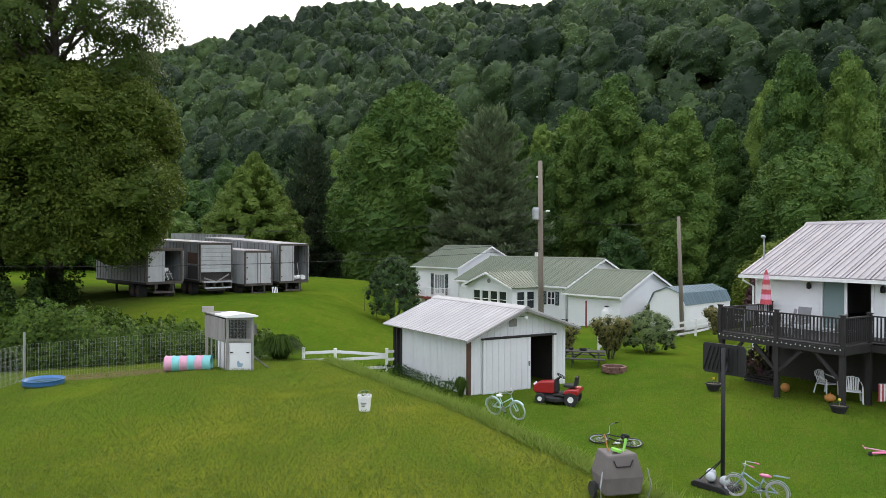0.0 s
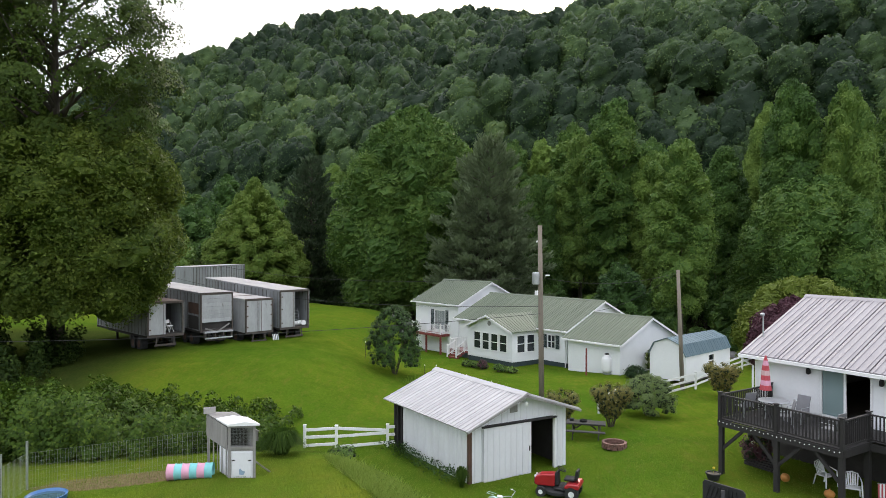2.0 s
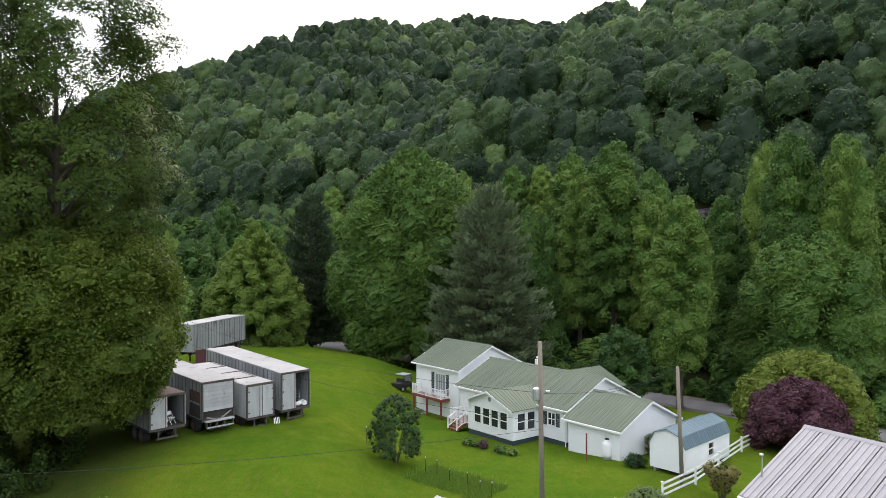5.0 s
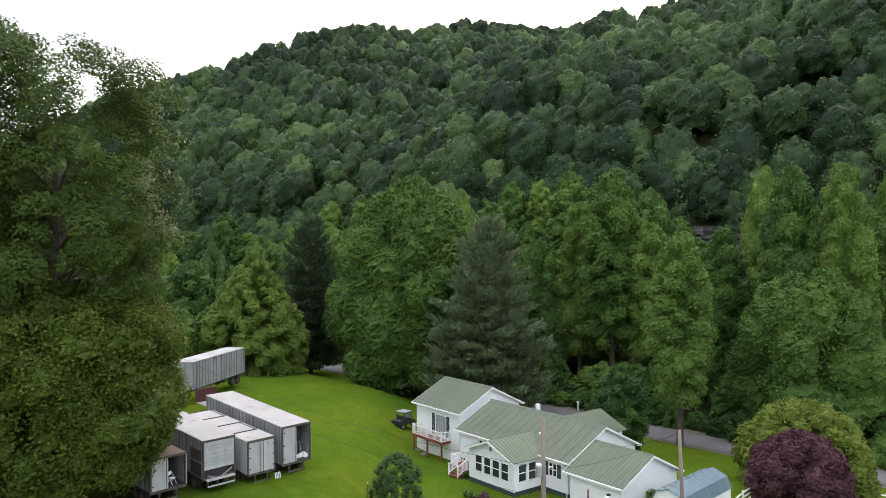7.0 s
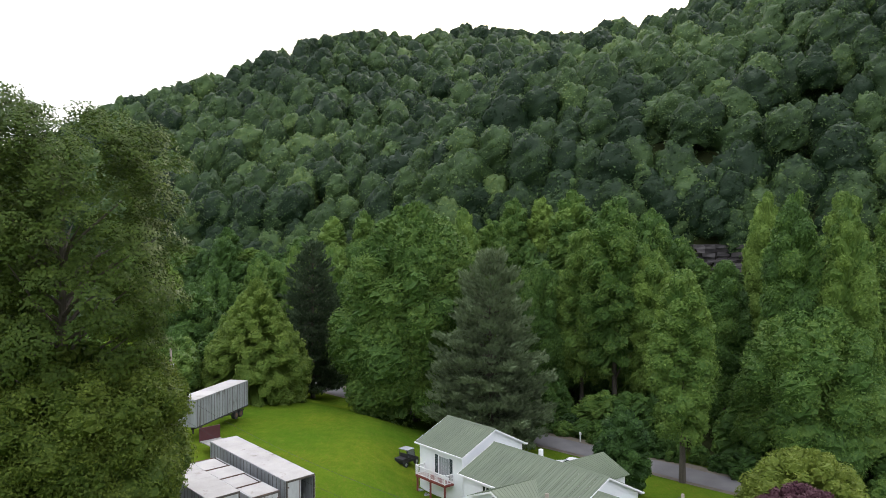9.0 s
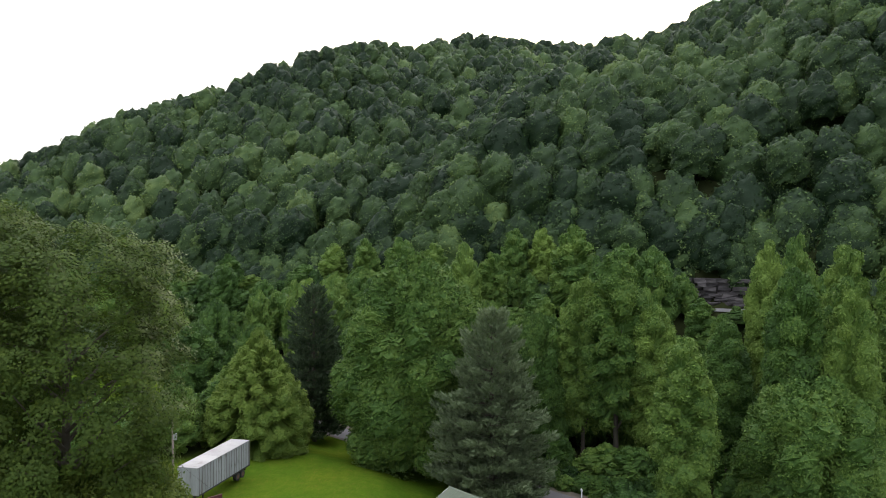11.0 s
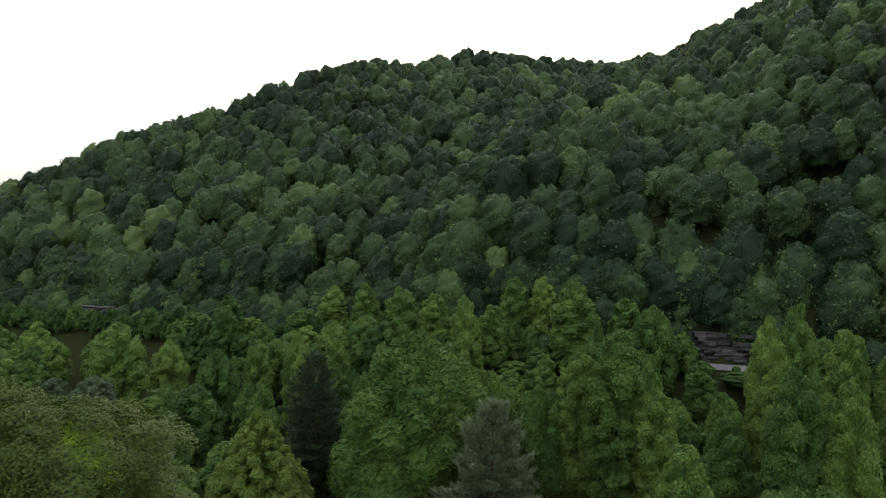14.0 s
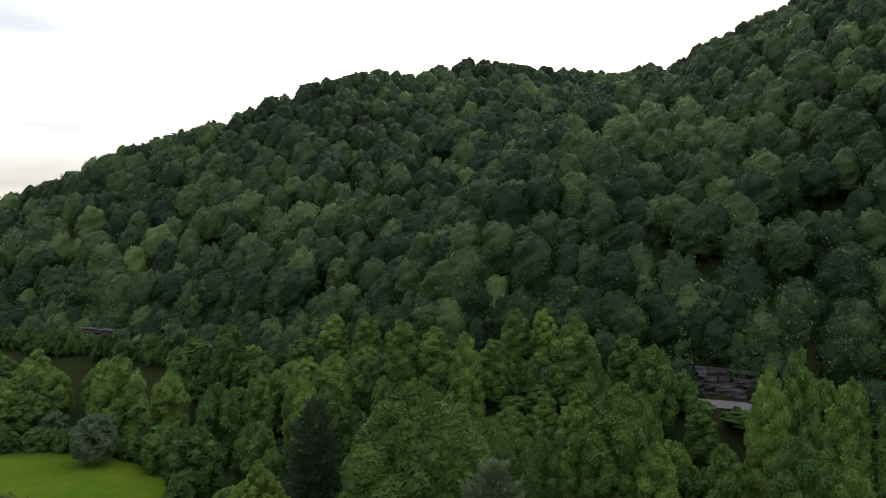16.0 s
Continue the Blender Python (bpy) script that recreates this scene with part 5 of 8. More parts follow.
# ---------- the white metal shed ----------
SHED_V, SHED_U = Vector((4.65, 2.66, 0)).normalized(), Vector((-3.64, 5.68, 0)).normalized()
SHED = frame_of(SHED_V, SHED_U)
shed = thing("shed", (1.06, 27.05, 0.1), "white sheet-metal shed with pale tin roof and open sliding door", "shed")
SL, SWd, SH = 6.2, 4.9, 2.42           # depth, front width, eave height


def sheet_wall(th, name, p, along, length, z0, z1, out, mat, lin, pitch=0.3, top=None):
    """A wall of ribbed metal sheets, one object a sheet."""
    n = max(1, round(length / 0.9))
    for i in range(n):
        s0, s1 = length * i / n, length * (i + 1) / n - 0.004
        g = Geo()
        k = max(1, round((s1 - s0) / pitch))
        za, zb = (z1, z1) if top is None else (top(s0), top(s1))
        def q(s, d, z):
            return (p[0] + s, p[1] + d, z) if along == "x" else (p[0] + d, p[1] + s, z)
        t = 0.04 * out
        g.add([q(s0, 0, z0), q(s1, 0, z0), q(s1, 0, zb), q(s0, 0, za), q(s0, -t, z0), q(s1, -t, z0), q(s1, -t, zb), q(s0, -t, za)],
              [(0, 1, 2, 3), (4, 7, 6, 5), (0, 4, 5, 1), (2, 6, 7, 3), (0, 3, 7, 4), (1, 5, 6, 2)])
        for j in range(k):
            c = s0 + (s1 - s0) * (j + 0.5) / k
            zc = z1 if top is None else top(c)
            w, h = 0.03, 0.022 * out
            g.add([q(c - w, 0, z0), q(c + w, 0, z0), q(c + w * 0.5, h, z0), q(c - w * 0.5, h, z0), q(c - w, 0, zc), q(c + w, 0, zc), q(c + w * 0.5, h, zc), q(c - w * 0.5, h, zc)],
                  [(0, 1, 2, 3), (4, 7, 6, 5), (0, 3, 7, 4), (1, 5, 6, 2), (3, 2, 6, 7)])
        part(name, g, mat, th, lin=lin)


sheet_wall(shed, "wall_sheet", (0, 0.12), "y", SL - 0.95, 0, SH, -1, M_SHED, SHED)          # long side
part("corner_post", Geo().box(-0.03, 0.11, -0.02, 0.115, 0, SH), M_RUST, shed, "dark brown corner post", lin=SHED)
for y in (SL - 0.72, SL - 0.3, SL - 0.05):
    part("frame_post", Geo().box(-0.02, 0.12, y - 0.07, y + 0.07, 0, SH), M_DARK_WOOD, shed, lin=SHED)
part("back_wall", Geo().box(0.2, SWd, SL - 0.06, SL, 0, SH), M_INSIDE, shed, lin=SHED)
part("far_wall", Geo().box(SWd - 0.05, SWd, 0.05, SL - 0.07, 0, SH + 0.2), M_SHED, shed, lin=SHED)
zl, zrr, zp = 2.42, 2.62, 3.42
def shed_top(s):
    return zl + (zp - zl) * s / 2.45 if s < 2.45 else zp + (zrr - zp) * (s - 2.45) / 2.45
sheet_wall(shed, "gable_sheet", (0.12, 0), "x", SWd - 0.12, 2.28, 3.0, -1, M_SHED, SHED, top=lambda s: shed_top(s + 0.12) - 0.02)
sheet_wall(shed, "front_sheet", (0.12, 0), "x", 0.62, 0, 2.28, -1, M_SHED, SHED)
sheet_wall(shed, "front_sheet", (4.32, 0), "x", 0.58, 0, 2.28, -1, M_SHED, SHED)
part("door_jamb", Geo().box(4.25, 4.33, -0.04, 0.08, 0, 2.3), M_TRIM, shed, lin=SHED)
door = part("sliding_door", Geo().box(0.62, 2.96, -0.115, -0.06, 0.02, 2.2), M_SHED, shed, "white sliding door pushed half open", lin=SHED)
for i in range(8):
    x = 0.78 + i * 0.29
    part("rib", Geo().box(x - 0.022, x + 0.022, -0.135, -0.115, 0.03, 2.19), M_SHED, door, lin=SHED)
part("door_handle", Geo().box(2.84, 2.88, -0.15, -0.115, 1.0, 1.2), M_DARK_STEEL, door, lin=SHED)
part("door_track", Geo().box(0.55, 4.3, -0.14, -0.045, 2.2, 2.27), M_DARK_WOOD, shed, lin=SHED)
ov = 0.42
roof_slope(shed, SHED, (-ov, -0.5, zl - 0.13), (-ov, SL + 0.35, zl - 0.13), (2.45, -0.5, zp + 0.06), (2.45, SL + 0.35, zp + 0.06), 8, M_TIN_ROOF)
roof_slope(shed, SHED, (SWd + ov, -0.5, zrr - 0.10), (SWd + ov, SL + 0.35, zrr - 0.10), (2.45, -0.5, zp + 0.06), (2.45, SL + 0.35, zp + 0.06), 8, M_TIN_ROOF)
part("ridge_cap", Geo().prism([(2.22, zp - 0.01), (2.45, zp + 0.12), (2.68, zp + 0.0), (2.45, zp + 0.075)], "y", -0.52, SL + 0.37), M_TIN_ROOF, shed, lin=SHED)
for x0, z0 in ((-ov, zl - 0.22), (SWd + ov, zrr - 0.19)):
    part("fascia_board", Geo().beam((x0, -0.47, z0 + 0.02), (2.45, -0.47, zp - 0.05), 0.04, 0.1), M_GREY_WOOD, shed, lin=SHED)
part("gable_vent", Geo().box(1.93, 2.3, -0.06, -0.03, 2.66, 2.98), M_GREY_WOOD, shed, "grey louvred gable vent", lin=SHED)
lamp = part("yard_light", Geo().rod((2.5, -0.05, 3.05), (2.5, -0.35, 3.1), 0.02, 0.02, 6), M_STEEL, shed, lin=SHED)
part("bulb", Geo().ball((2.5, -0.38, 3.02), 0.075, 0.075, 0.1), M_TRIM, lamp, lin=SHED, smooth=True)
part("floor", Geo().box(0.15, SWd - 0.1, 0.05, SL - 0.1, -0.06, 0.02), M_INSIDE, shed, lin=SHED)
# dark sheets added along walls and ceiling to paint the shed's inner shade
part("inner_lining", Geo().box(SWd - 0.09, SWd - 0.055, 0.06, SL - 0.08, 0.02, SH + 0.15), M_INSIDE, shed, "dark sheets added inside the shed to stand for its shade", lin=SHED)
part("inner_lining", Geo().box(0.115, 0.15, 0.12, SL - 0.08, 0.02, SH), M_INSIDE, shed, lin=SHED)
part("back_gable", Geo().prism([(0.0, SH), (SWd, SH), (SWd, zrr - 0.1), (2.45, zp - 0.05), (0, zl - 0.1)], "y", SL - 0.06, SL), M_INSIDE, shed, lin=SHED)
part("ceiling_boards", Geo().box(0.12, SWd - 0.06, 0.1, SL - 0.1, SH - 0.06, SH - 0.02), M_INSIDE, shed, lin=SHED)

# ---------- the house with the deck ----------
RU, RV = Vector((0.5, -0.866, 0)), Vector((0.84, 0.543, 0))
RH = frame_of(RU, RV)
near = thing("deck_house", (13.8, 30.07, 0.25), "white clapboard house on a raised storey with pale tin roof", "house")
RL, RD, RF, RE, RR = 14.0, 9.6, 2.55, 4.75, 6.85
holes = [(2.95, 4.85, RF, 4.62)]
g = Geo()
wall_cells(g, (0, 0), "x", RL, RF - 0.1, RE, 0.14, holes)
part("front_wall", g, M_WHITE, near, lin=RH)
for x, t in ((0, 0.14), (RL, -0.14)):
    g = Geo()
    wall_cells(g, (x, 0.14), "y", RD - 0.28, RF - 0.1, RE, t)
    g.prism([(0, RE), (RD, RE), (RD / 2, RR - 0.08)], "x", min(x, x + t), max(x, x + t))
    part("end_wall", g, M_WHITE, near, lin=RH)
g = Geo()
wall_cells(g, (0, RD), "x", RL, RF - 0.1, RE, -0.14)
part("back_wall", g, M_WHITE, near, lin=RH)
part("floor", Geo().box(0.14, RL - 0.14, 0.14, RD - 0.14, RF - 0.25, RF - 0.02), M_INSIDE, near, lin=RH)
# interior dark on this wall: shade below the deck put into colour
part("basement_wall", Geo().box(0.1, RL, 0.6, 0.8, -0.6, RF - 0.1), M_INSIDE, near, "basement wall with the shade under the deck painted dark", lin=RH)
part("basement_end", Geo().box(0.1, 0.3, 0.8, RD, -0.6, RF - 0.1), M_CONCRETE, near, lin=RH)
part("sill_band", Geo().box(0.0, RL, 0.0, 0.1, RF - 0.35, RF - 0.101), M_TRIM, near, lin=RH)
# clapboards, lapped, either side of the door
for x0, x1 in ((0.0, 2.84), (4.96, 9.5)):
    for i in range(11):
        z = RF + 0.2 * i
        if z + 0.2 > RE + 0.02:
            break
        part("clapboard", Geo().add([(x0, -0.03, z), (x1, -0.03, z), (x1, -0.004, z), (x0, -0.004, z), (x0, -0.008, z + 0.2), (x1, -0.008, z + 0.2), (x1, -0.004, z + 0.2), (x0, -0.004, z + 0.2)],
             [(0, 1, 5, 4), (3, 7, 6, 2), (0, 3, 2, 1), (4, 5, 6, 7), (0, 4, 7, 3), (1, 2, 6, 5)]), M_WHITE, near, lin=RH)
part("corner_board", Geo().box(-0.04, 0.06, -0.04, 0.0, RF - 0.1, RE), M_TRIM, near, lin=RH)
over = 0.5
sl = (RR - RE) / (RD / 2)
for y0 in (-over, RD + over):
    roof_slope(near, RH, (-over, y0, RE - over * sl + 0.12), (RL + 0.3, y0, RE - over * sl + 0.12), (-over, RD / 2, RR + 0.12), (RL + 0.3, RD / 2, RR + 0.12), 16, M_MAUVE_ROOF, ribs=3, rib=0.035)
part("ridge_cap", Geo().prism([(RD / 2 - 0.2, RR + 0.05), (RD / 2, RR + 0.19), (RD / 2 + 0.2, RR + 0.05), (RD / 2, RR + 0.13)], "x", -over - 0.01, RL + 0.3), M_MAUVE_ROOF, near, lin=RH)
part("bargeboard", Geo().prism([(-over, RE - over * sl - 0.08), (RD / 2, RR - 0.08), (RD + over, RE - over * sl - 0.08), (RD + over, RE - over * sl + 0.06), (RD / 2, RR + 0.06), (-over, RE - over * sl + 0.06)], "x", -over - 0.03, -over - 0.002), M_TRIM, near, lin=RH)
part("gutter", Geo().box(-over, RL, -over - 0.12, -over, RE - over * sl - 0.06, RE - over * sl + 0.07), M_TRIM, near, lin=RH)
part("soffit", Geo().box(-over, RL, -over, 0.02, RE - over * sl - 0.06, RE - over * sl - 0.02), M_TRIM, near, lin=RH)
part("downpipe", Geo().tube([(-0.3, -over - 0.05, 4.48), (-0.3, -over - 0.05, 4.36), (-0.1, -0.1, 4.1), (-0.1, -0.1, 0.2)], 0.045, 6), M_TRIM, near, lin=RH)
# sliding glass door, one half open
sd = part("sliding_glass_door", Geo().box(2.95, 4.85, -0.03, 0.1, 4.55, 4.65).box(2.87, 2.96, -0.03, 0.1, RF, 4.65).box(4.84, 4.93, -0.03, 0.1, RF, 4.65).box(2.95, 4.85, -0.03, 0.1, RF - 0.02, RF + 0.04).box(3.82, 3.92, 0.0, 0.07, RF, 4.6), M_TRIM, near, "white sliding glass door standing half open", lin=RH)
part("pane", Geo().box(2.97, 3.82, 0.03, 0.045, RF + 0.05, 4.54), glass_mat("pale_curtained_glass", (0.20, 0.27, 0.27)), sd, "pane with pale green curtain behind", lin=RH)
for i in range(8):
    part("curtain_fold", Geo().rod((3.02 + i * 0.105, 0.2, RF + 0.05), (3.02 + i * 0.105, 0.2, 4.5), 0.05, 0.05, 8), surface("curtain", (0.30, 0.37, 0.36), (0.24, 0.30, 0.29), rough=0.9) if i == 0 else bpy.data.materials["curtain"], sd, lin=RH)
for x in (2.45, 5.3):
    lan = part("wall_lantern", Geo().box(x - 0.05, x + 0.05, -0.08, -0.03, 4.15, 4.3), M_BLACK, near, "black wall lantern", lin=RH)
    part("lantern_body", Geo().lathe((x, -0.14, 4.12), [(0.04, 0), (0.085, 0.04), (0.085, 0.2), (0.03, 0.29)], 10), M_BLACK, lan, lin=RH)
part("flue", Geo().box(4.3, 4.9, RD / 2 + 0.25, RD / 2 + 0.8, 5.8, 7.05).box(4.22, 4.98, RD / 2 + 0.17, RD / 2 + 0.88, 7.05, 7.1), surface("chimney_brick", (0.10, 0.06, 0.05), (0.05, 0.03, 0.028), rough=0.9), near, "dark brick chimney", lin=RH)
mast = part("service_mast", Geo().rod((-0.25, 0.9, 4.9), (-0.25, 0.9, 6.25), 0.035, 0.035, 7), M_STEEL, near, "grey service mast with weatherhead", lin=RH)
part("weatherhead", Geo().ball((-0.25, 0.85, 6.28), 0.1, 0.13, 0.08), M_STEEL, mast, lin=RH)
# the lamp seen through the open door
lampf = thing("ceiling_light", (13.8 + RU.x * 4.3 + RV.x * 2.4, 30.07 + RU.y * 4.3 + RV.y * 2.4, 4.4), "lit white ceiling lamp inside the room", "lamp")
mg = bpy.data.materials.new("lit_lampshade")
mg.use_nodes = True
mg.node_tree.nodes["Principled BSDF"].inputs["Emission Color"].default_value = (1.0, 0.85, 0.62, 1)
mg.node_tree.nodes["Principled BSDF"].inputs["Emission Strength"].default_value = 1.2
part("shade", Geo().lathe((0, 0, 0), [(0.16, -0.02), (0.26, 0.03), (0.26, 0.15), (0.12, 0.2)], 16), mg, lampf, smooth=True)
part("rod", Geo().rod((0, 0, 0.18), (0, 0, 0.62), 0.012, 0.012, 6), M_STEEL, lampf)
part("room_ceiling", Geo().box(0.14, RL - 0.14, 0.14, RD - 0.14, RE - 0.1, RE - 0.02), M_INSIDE, near, lin=RH)

# deck on posts
deck = thing("deck", (13.8, 30.07, 0.25), "dark-stained raised wooden deck with railing", "deck")
D0, D1, DD, DI, DX = 0.75, 5.75, 3.72, 1.95, 11.0       # along the wall; how far it stands out; the set-back part
for i in range(int((DD - 0.05) / 0.145)):
    y = -0.05 - 0.145 * (i + 1)
    x1 = DX if y > -DI + 0.05 else D1
    part("deck_board", Geo().box(D0 - 0.02, x1 + 0.02, y, y + 0.138, RF - 0.14, RF - 0.10), M_DARK_WOOD, deck, lin=RH)
for a, b in (((D0, -DD), (D1, -DD)), ((D1, -DD), (D1, -DI)), ((D1, -DI), (DX, -DI)), ((D0, -DD), (D0, -0.05))):
    part("rim_joist", Geo().beam((*a, RF - 0.27), (*b, RF - 0.27), 0.05, 0.25), M_DARK_WOOD, deck, lin=RH)
balustrade(deck, RH, [(D0 + 0.06, -0.2), (D0 + 0.06, -DD + 0.06), (3.25, -DD + 0.06), (D1 - 0.06, -DD + 0.06), (D1 - 0.06, -DI + 0.06), (8.4, -DI + 0.06), (DX, -DI + 0.06)], RF - 0.1, RF + 0.88, M_DARK_WOOD, gap=0.125, pw=0.13, bw=0.042)
for x, y in ((D0 + 0.1, -DD + 0.1), (3.25, -DD + 0.1), (D1 - 0.1, -DD + 0.1), (D1 - 0.1, -DI + 0.1), (9.5, -DI + 0.1), (D0 + 0.1, -0.4)):
    part("support_post", Geo().box(x - 0.085, x + 0.085, y - 0.085, y + 0.085, -0.4, RF - 0.39), M_DARK_WOOD, deck, lin=RH)
    part("footing", Geo().box(x - 0.22, x + 0.22, y - 0.22, y + 0.22, -0.3, 0.08), M_CONCRETE, deck, lin=RH)
for x, s in ((D0 + 0.1, 1), (3.25, -1), (3.25, 1), (D1 - 0.1, -1)):
    part("knee_brace", Geo().beam((x, -DD + 0.1, RF - 1.35), (x + s * 0.95, -DD + 0.1, RF - 0.42), 0.07, 0.12), M_DARK_WOOD, deck, lin=RH)
for i in range(28):
    x = D0 + 0.1 + (D1 - D0 - 0.2) * i / 27
    part("string_light", Geo().ball((x, -DD - 0.05, RF - 0.2 - 0.02 * (i % 3)), 0.022, n=6, k=4), M_TRIM, deck, "small white string light bulb" if i == 0 else "", lin=RH)

# ---------- old lorry trailers ----------
TD, TC = Vector((-0.703, 0.711, 0)), Vector((0.711, 0.703, 0))       # along, from the rear forwards; across
TR = frame_of(TC, TD)


def trailer(at, L, w, h, z_box, label, rear="open", lin=TR, side=None, roof=None, tilt=0.0, stakes=True, wheels=True, roof_bows=0, ground_drop=0.0):
    """A box trailer; local x across (0 the left side seen from behind), y forward from the rear doors, z from the ground."""
    side, roof = side or M_ALU, roof or M_TRAILER_ROOF
    th = thing("trailer", at, label, "trailer", group="old trailers")
    lin = lin @ Matrix(((1, 0, 0), (0, 1, 0), (0, tilt, 1)))
    z0, z1 = z_box, z_box + h
    n = round(L / 1.22)
    for x0, x1, o in ((0, 0.05, -1), (w - 0.05, w, 1)):
        for i in range(n):
            a, b = L * i / n, L * (i + 1) / n - 0.006
            part("side_panel", Geo().box(x0, x1, a, b, z0, z1), side, th, lin=lin)
            if stakes:
                for k in range(2):
                    y = a + (b - a) * (k + 0.5) / 2
                    xs = (x0 - 0.025, x0) if o < 0 else (x1, x1 + 0.025)
                    part("side_post", Geo().box(xs[0], xs[1], y - 0.03, y + 0.03, z0 + 0.04, z1 - 0.04), M_POST, th, lin=lin)
    part("front_wall", Geo().box(0.05, w - 0.05, L - 0.05, L, z0, z1), side, th, lin=lin)
    part("floor", Geo().box(0.05, w - 0.05, 0.02, L - 0.05, z0, z0 + 0.12), M_INSIDE, th, lin=lin)
    k = max(3, round(L / 2.4))
    for i in range(k):
        a, b = L * i / k, L * (i + 1) / k - 0.01
        part("roof_panel", Geo().box(0.0 if not roof_bows else 0.06, w if not roof_bows else w - 0.06 - 0.2 * (i % 2), a + (0.12 if roof_bows else 0), b - (0.18 if roof_bows else 0), z1, z1 + 0.04), roof, th, lin=lin)
    if roof_bows:
        # dark sheet under the panels stands for the shade in the gaps
        part("roof_frame", Geo().box(0.05, w - 0.05, 0.05, L - 0.05, z1 - 0.06, z1 - 0.01), M_INSIDE, th, "dark sheet painting the shade in the broken roof", lin=lin)
        for i in range(k + 1):
            part("roof_bow", Geo().box(0.0, w, L * i / k - 0.03, L * i / k + 0.03, z1 - 0.005, z1 + 0.05), M_RUST, th, lin=lin)
    for x0, x1 in ((-0.03, 0.06), (w - 0.06, w + 0.03)):
        part("top_rail", Geo().box(x0, x1, 0, L, z1 - 0.08, z1 + 0.02), side, th, lin=lin)
        part("bottom_rail", Geo().box(x0, x1, 0, L, z0 - 0.14, z0), M_DARK_STEEL, th, lin=lin)
    # rear frame
    part("rear_frame", Geo().box(-0.02, 0.09, -0.05, 0.05, z0 - 0.1, z1 + 0.03).box(w - 0.09, w + 0.02, -0.05, 0.05, z0 - 0.1, z1 + 0.03).box(0.09, w - 0.09, -0.05, 0.05, z1 - 0.12, z1 + 0.03).box(0.09, w - 0.09, -0.05, 0.05, z0 - 0.12, z0 + 0.05), M_GRIMY, th, "grimy rusty rear door frame", lin=lin)
    dw = (w - 0.2) / 2
    if rear == "roll_up":
        for i in range(7):
            hh = (h - 0.75) / 7
            za = z0 + 0.62 + hh * i
            part("door_slat", Geo().box(0.1, w - 0.1, -0.03 - 0.012 * (i % 2), 0.01, za, za + hh - 0.012), M_TRAILER_DOOR, th, lin=lin)
        # a dark sheet paints the shade seen below the door
        part("door_opening", Geo().box(0.1, w - 0.1, 0.15, 0.2, z0 + 0.05, z0 + 0.62), M_INSIDE, th, "dark sheet painting the shade below the roll-up door", lin=lin)
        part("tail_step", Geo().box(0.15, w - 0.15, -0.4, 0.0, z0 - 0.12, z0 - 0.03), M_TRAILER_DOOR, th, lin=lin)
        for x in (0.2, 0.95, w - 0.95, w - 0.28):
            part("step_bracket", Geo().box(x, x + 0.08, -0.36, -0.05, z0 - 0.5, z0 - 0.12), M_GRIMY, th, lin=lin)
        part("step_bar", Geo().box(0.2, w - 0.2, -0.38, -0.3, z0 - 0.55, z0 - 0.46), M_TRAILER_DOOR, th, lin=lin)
        # open hatch as a flat dark sheet, its inner shade put into colour
        part("side_hatch", Geo().box(-0.045, -0.028, 0.25, 1.9, z0 + 0.1, z0 + 1.05), M_INSIDE, th, "dark sheet painting the shade of an open side hatch", lin=lin)
        part("side_hatch", Geo().box(-0.045, -0.028, 0.25, 1.9, z0 + 1.2, z0 + 2.0), M_RUST, th, "rusted side panel", lin=lin)
    for j in range(0 if rear == "roll_up" else 2):
        if rear == "open" and j == 1 or rear == "right_open" and j == 1:
            # the open leaf swung flat against the side
            lf = part("door", Geo().box(w + 0.04, w + 0.085, 0.0, dw, z0 + 0.06, z1 - 0.13), M_TRAILER_DOOR, th, "open trailer door folded against the side", lin=lin)
            continue
        a = 0.1 + dw * j
        lf = part("door", Geo().box(a + 0.01, a + dw - 0.01, -0.035, 0.01, z0 + 0.06, z1 - 0.13), M_TRAILER_DOOR, th, "worn white trailer door", lin=lin)
        part("lock_rod", Geo().rod((a + dw - 0.14 if j == 0 else a + 0.14, -0.06, z0 + 0.02), (a + dw - 0.14 if j == 0 else a + 0.14, -0.06, z1 - 0.1), 0.018, 0.018, 6), M_RUST, lf, lin=lin)
        for z in (z0 + 0.4, (z0 + z1) / 2, z1 - 0.5):
            xx = a + 0.02 if j == 0 else a + dw - 0.1
            part("hinge", Geo().box(xx, xx + 0.1, -0.055, -0.03, z - 0.05, z + 0.05), M_RUST, lf, lin=lin)
    # chassis
    for x in (w * 0.3, w * 0.7):
        part("chassis_rail", Geo().box(x - 0.06, x + 0.06, 0.1, L - 0.3, z0 - 0.42, z0 - 0.1), M_DARK_STEEL, th, lin=lin)
    part("bumper", Geo().box(0.5, w - 0.5, 0.0, 0.08, z0 - 0.75, z0 - 0.62).box(0.6, 0.68, 0.02, 0.08, z0 - 0.62, z0 - 0.1).box(w - 0.68, w - 0.6, 0.02, 0.08, z0 - 0.62, z0 - 0.1), M_GRIMY, th, lin=lin)
    if wheels:
        for y in (1.6, 2.75):
            part("axle", Geo().rod((0.2, y, 0.48), (w - 0.2, y, 0.48), 0.06, 0.06, 8), M_DARK_STEEL, th, lin=lin)
            for x in (0.05, w - 0.5):
                wh = part("wheel", Geo().rod((x, y, 0.48), (x + 0.45, y, 0.48), 0.48, 0.48, 18), M_RUBBER, th, lin=lin)
                part("rim", Geo().rod((x - 0.012, y, 0.48), (x + 0.462, y, 0.48), 0.26, 0.26, 14), M_RUST, wh, lin=lin)
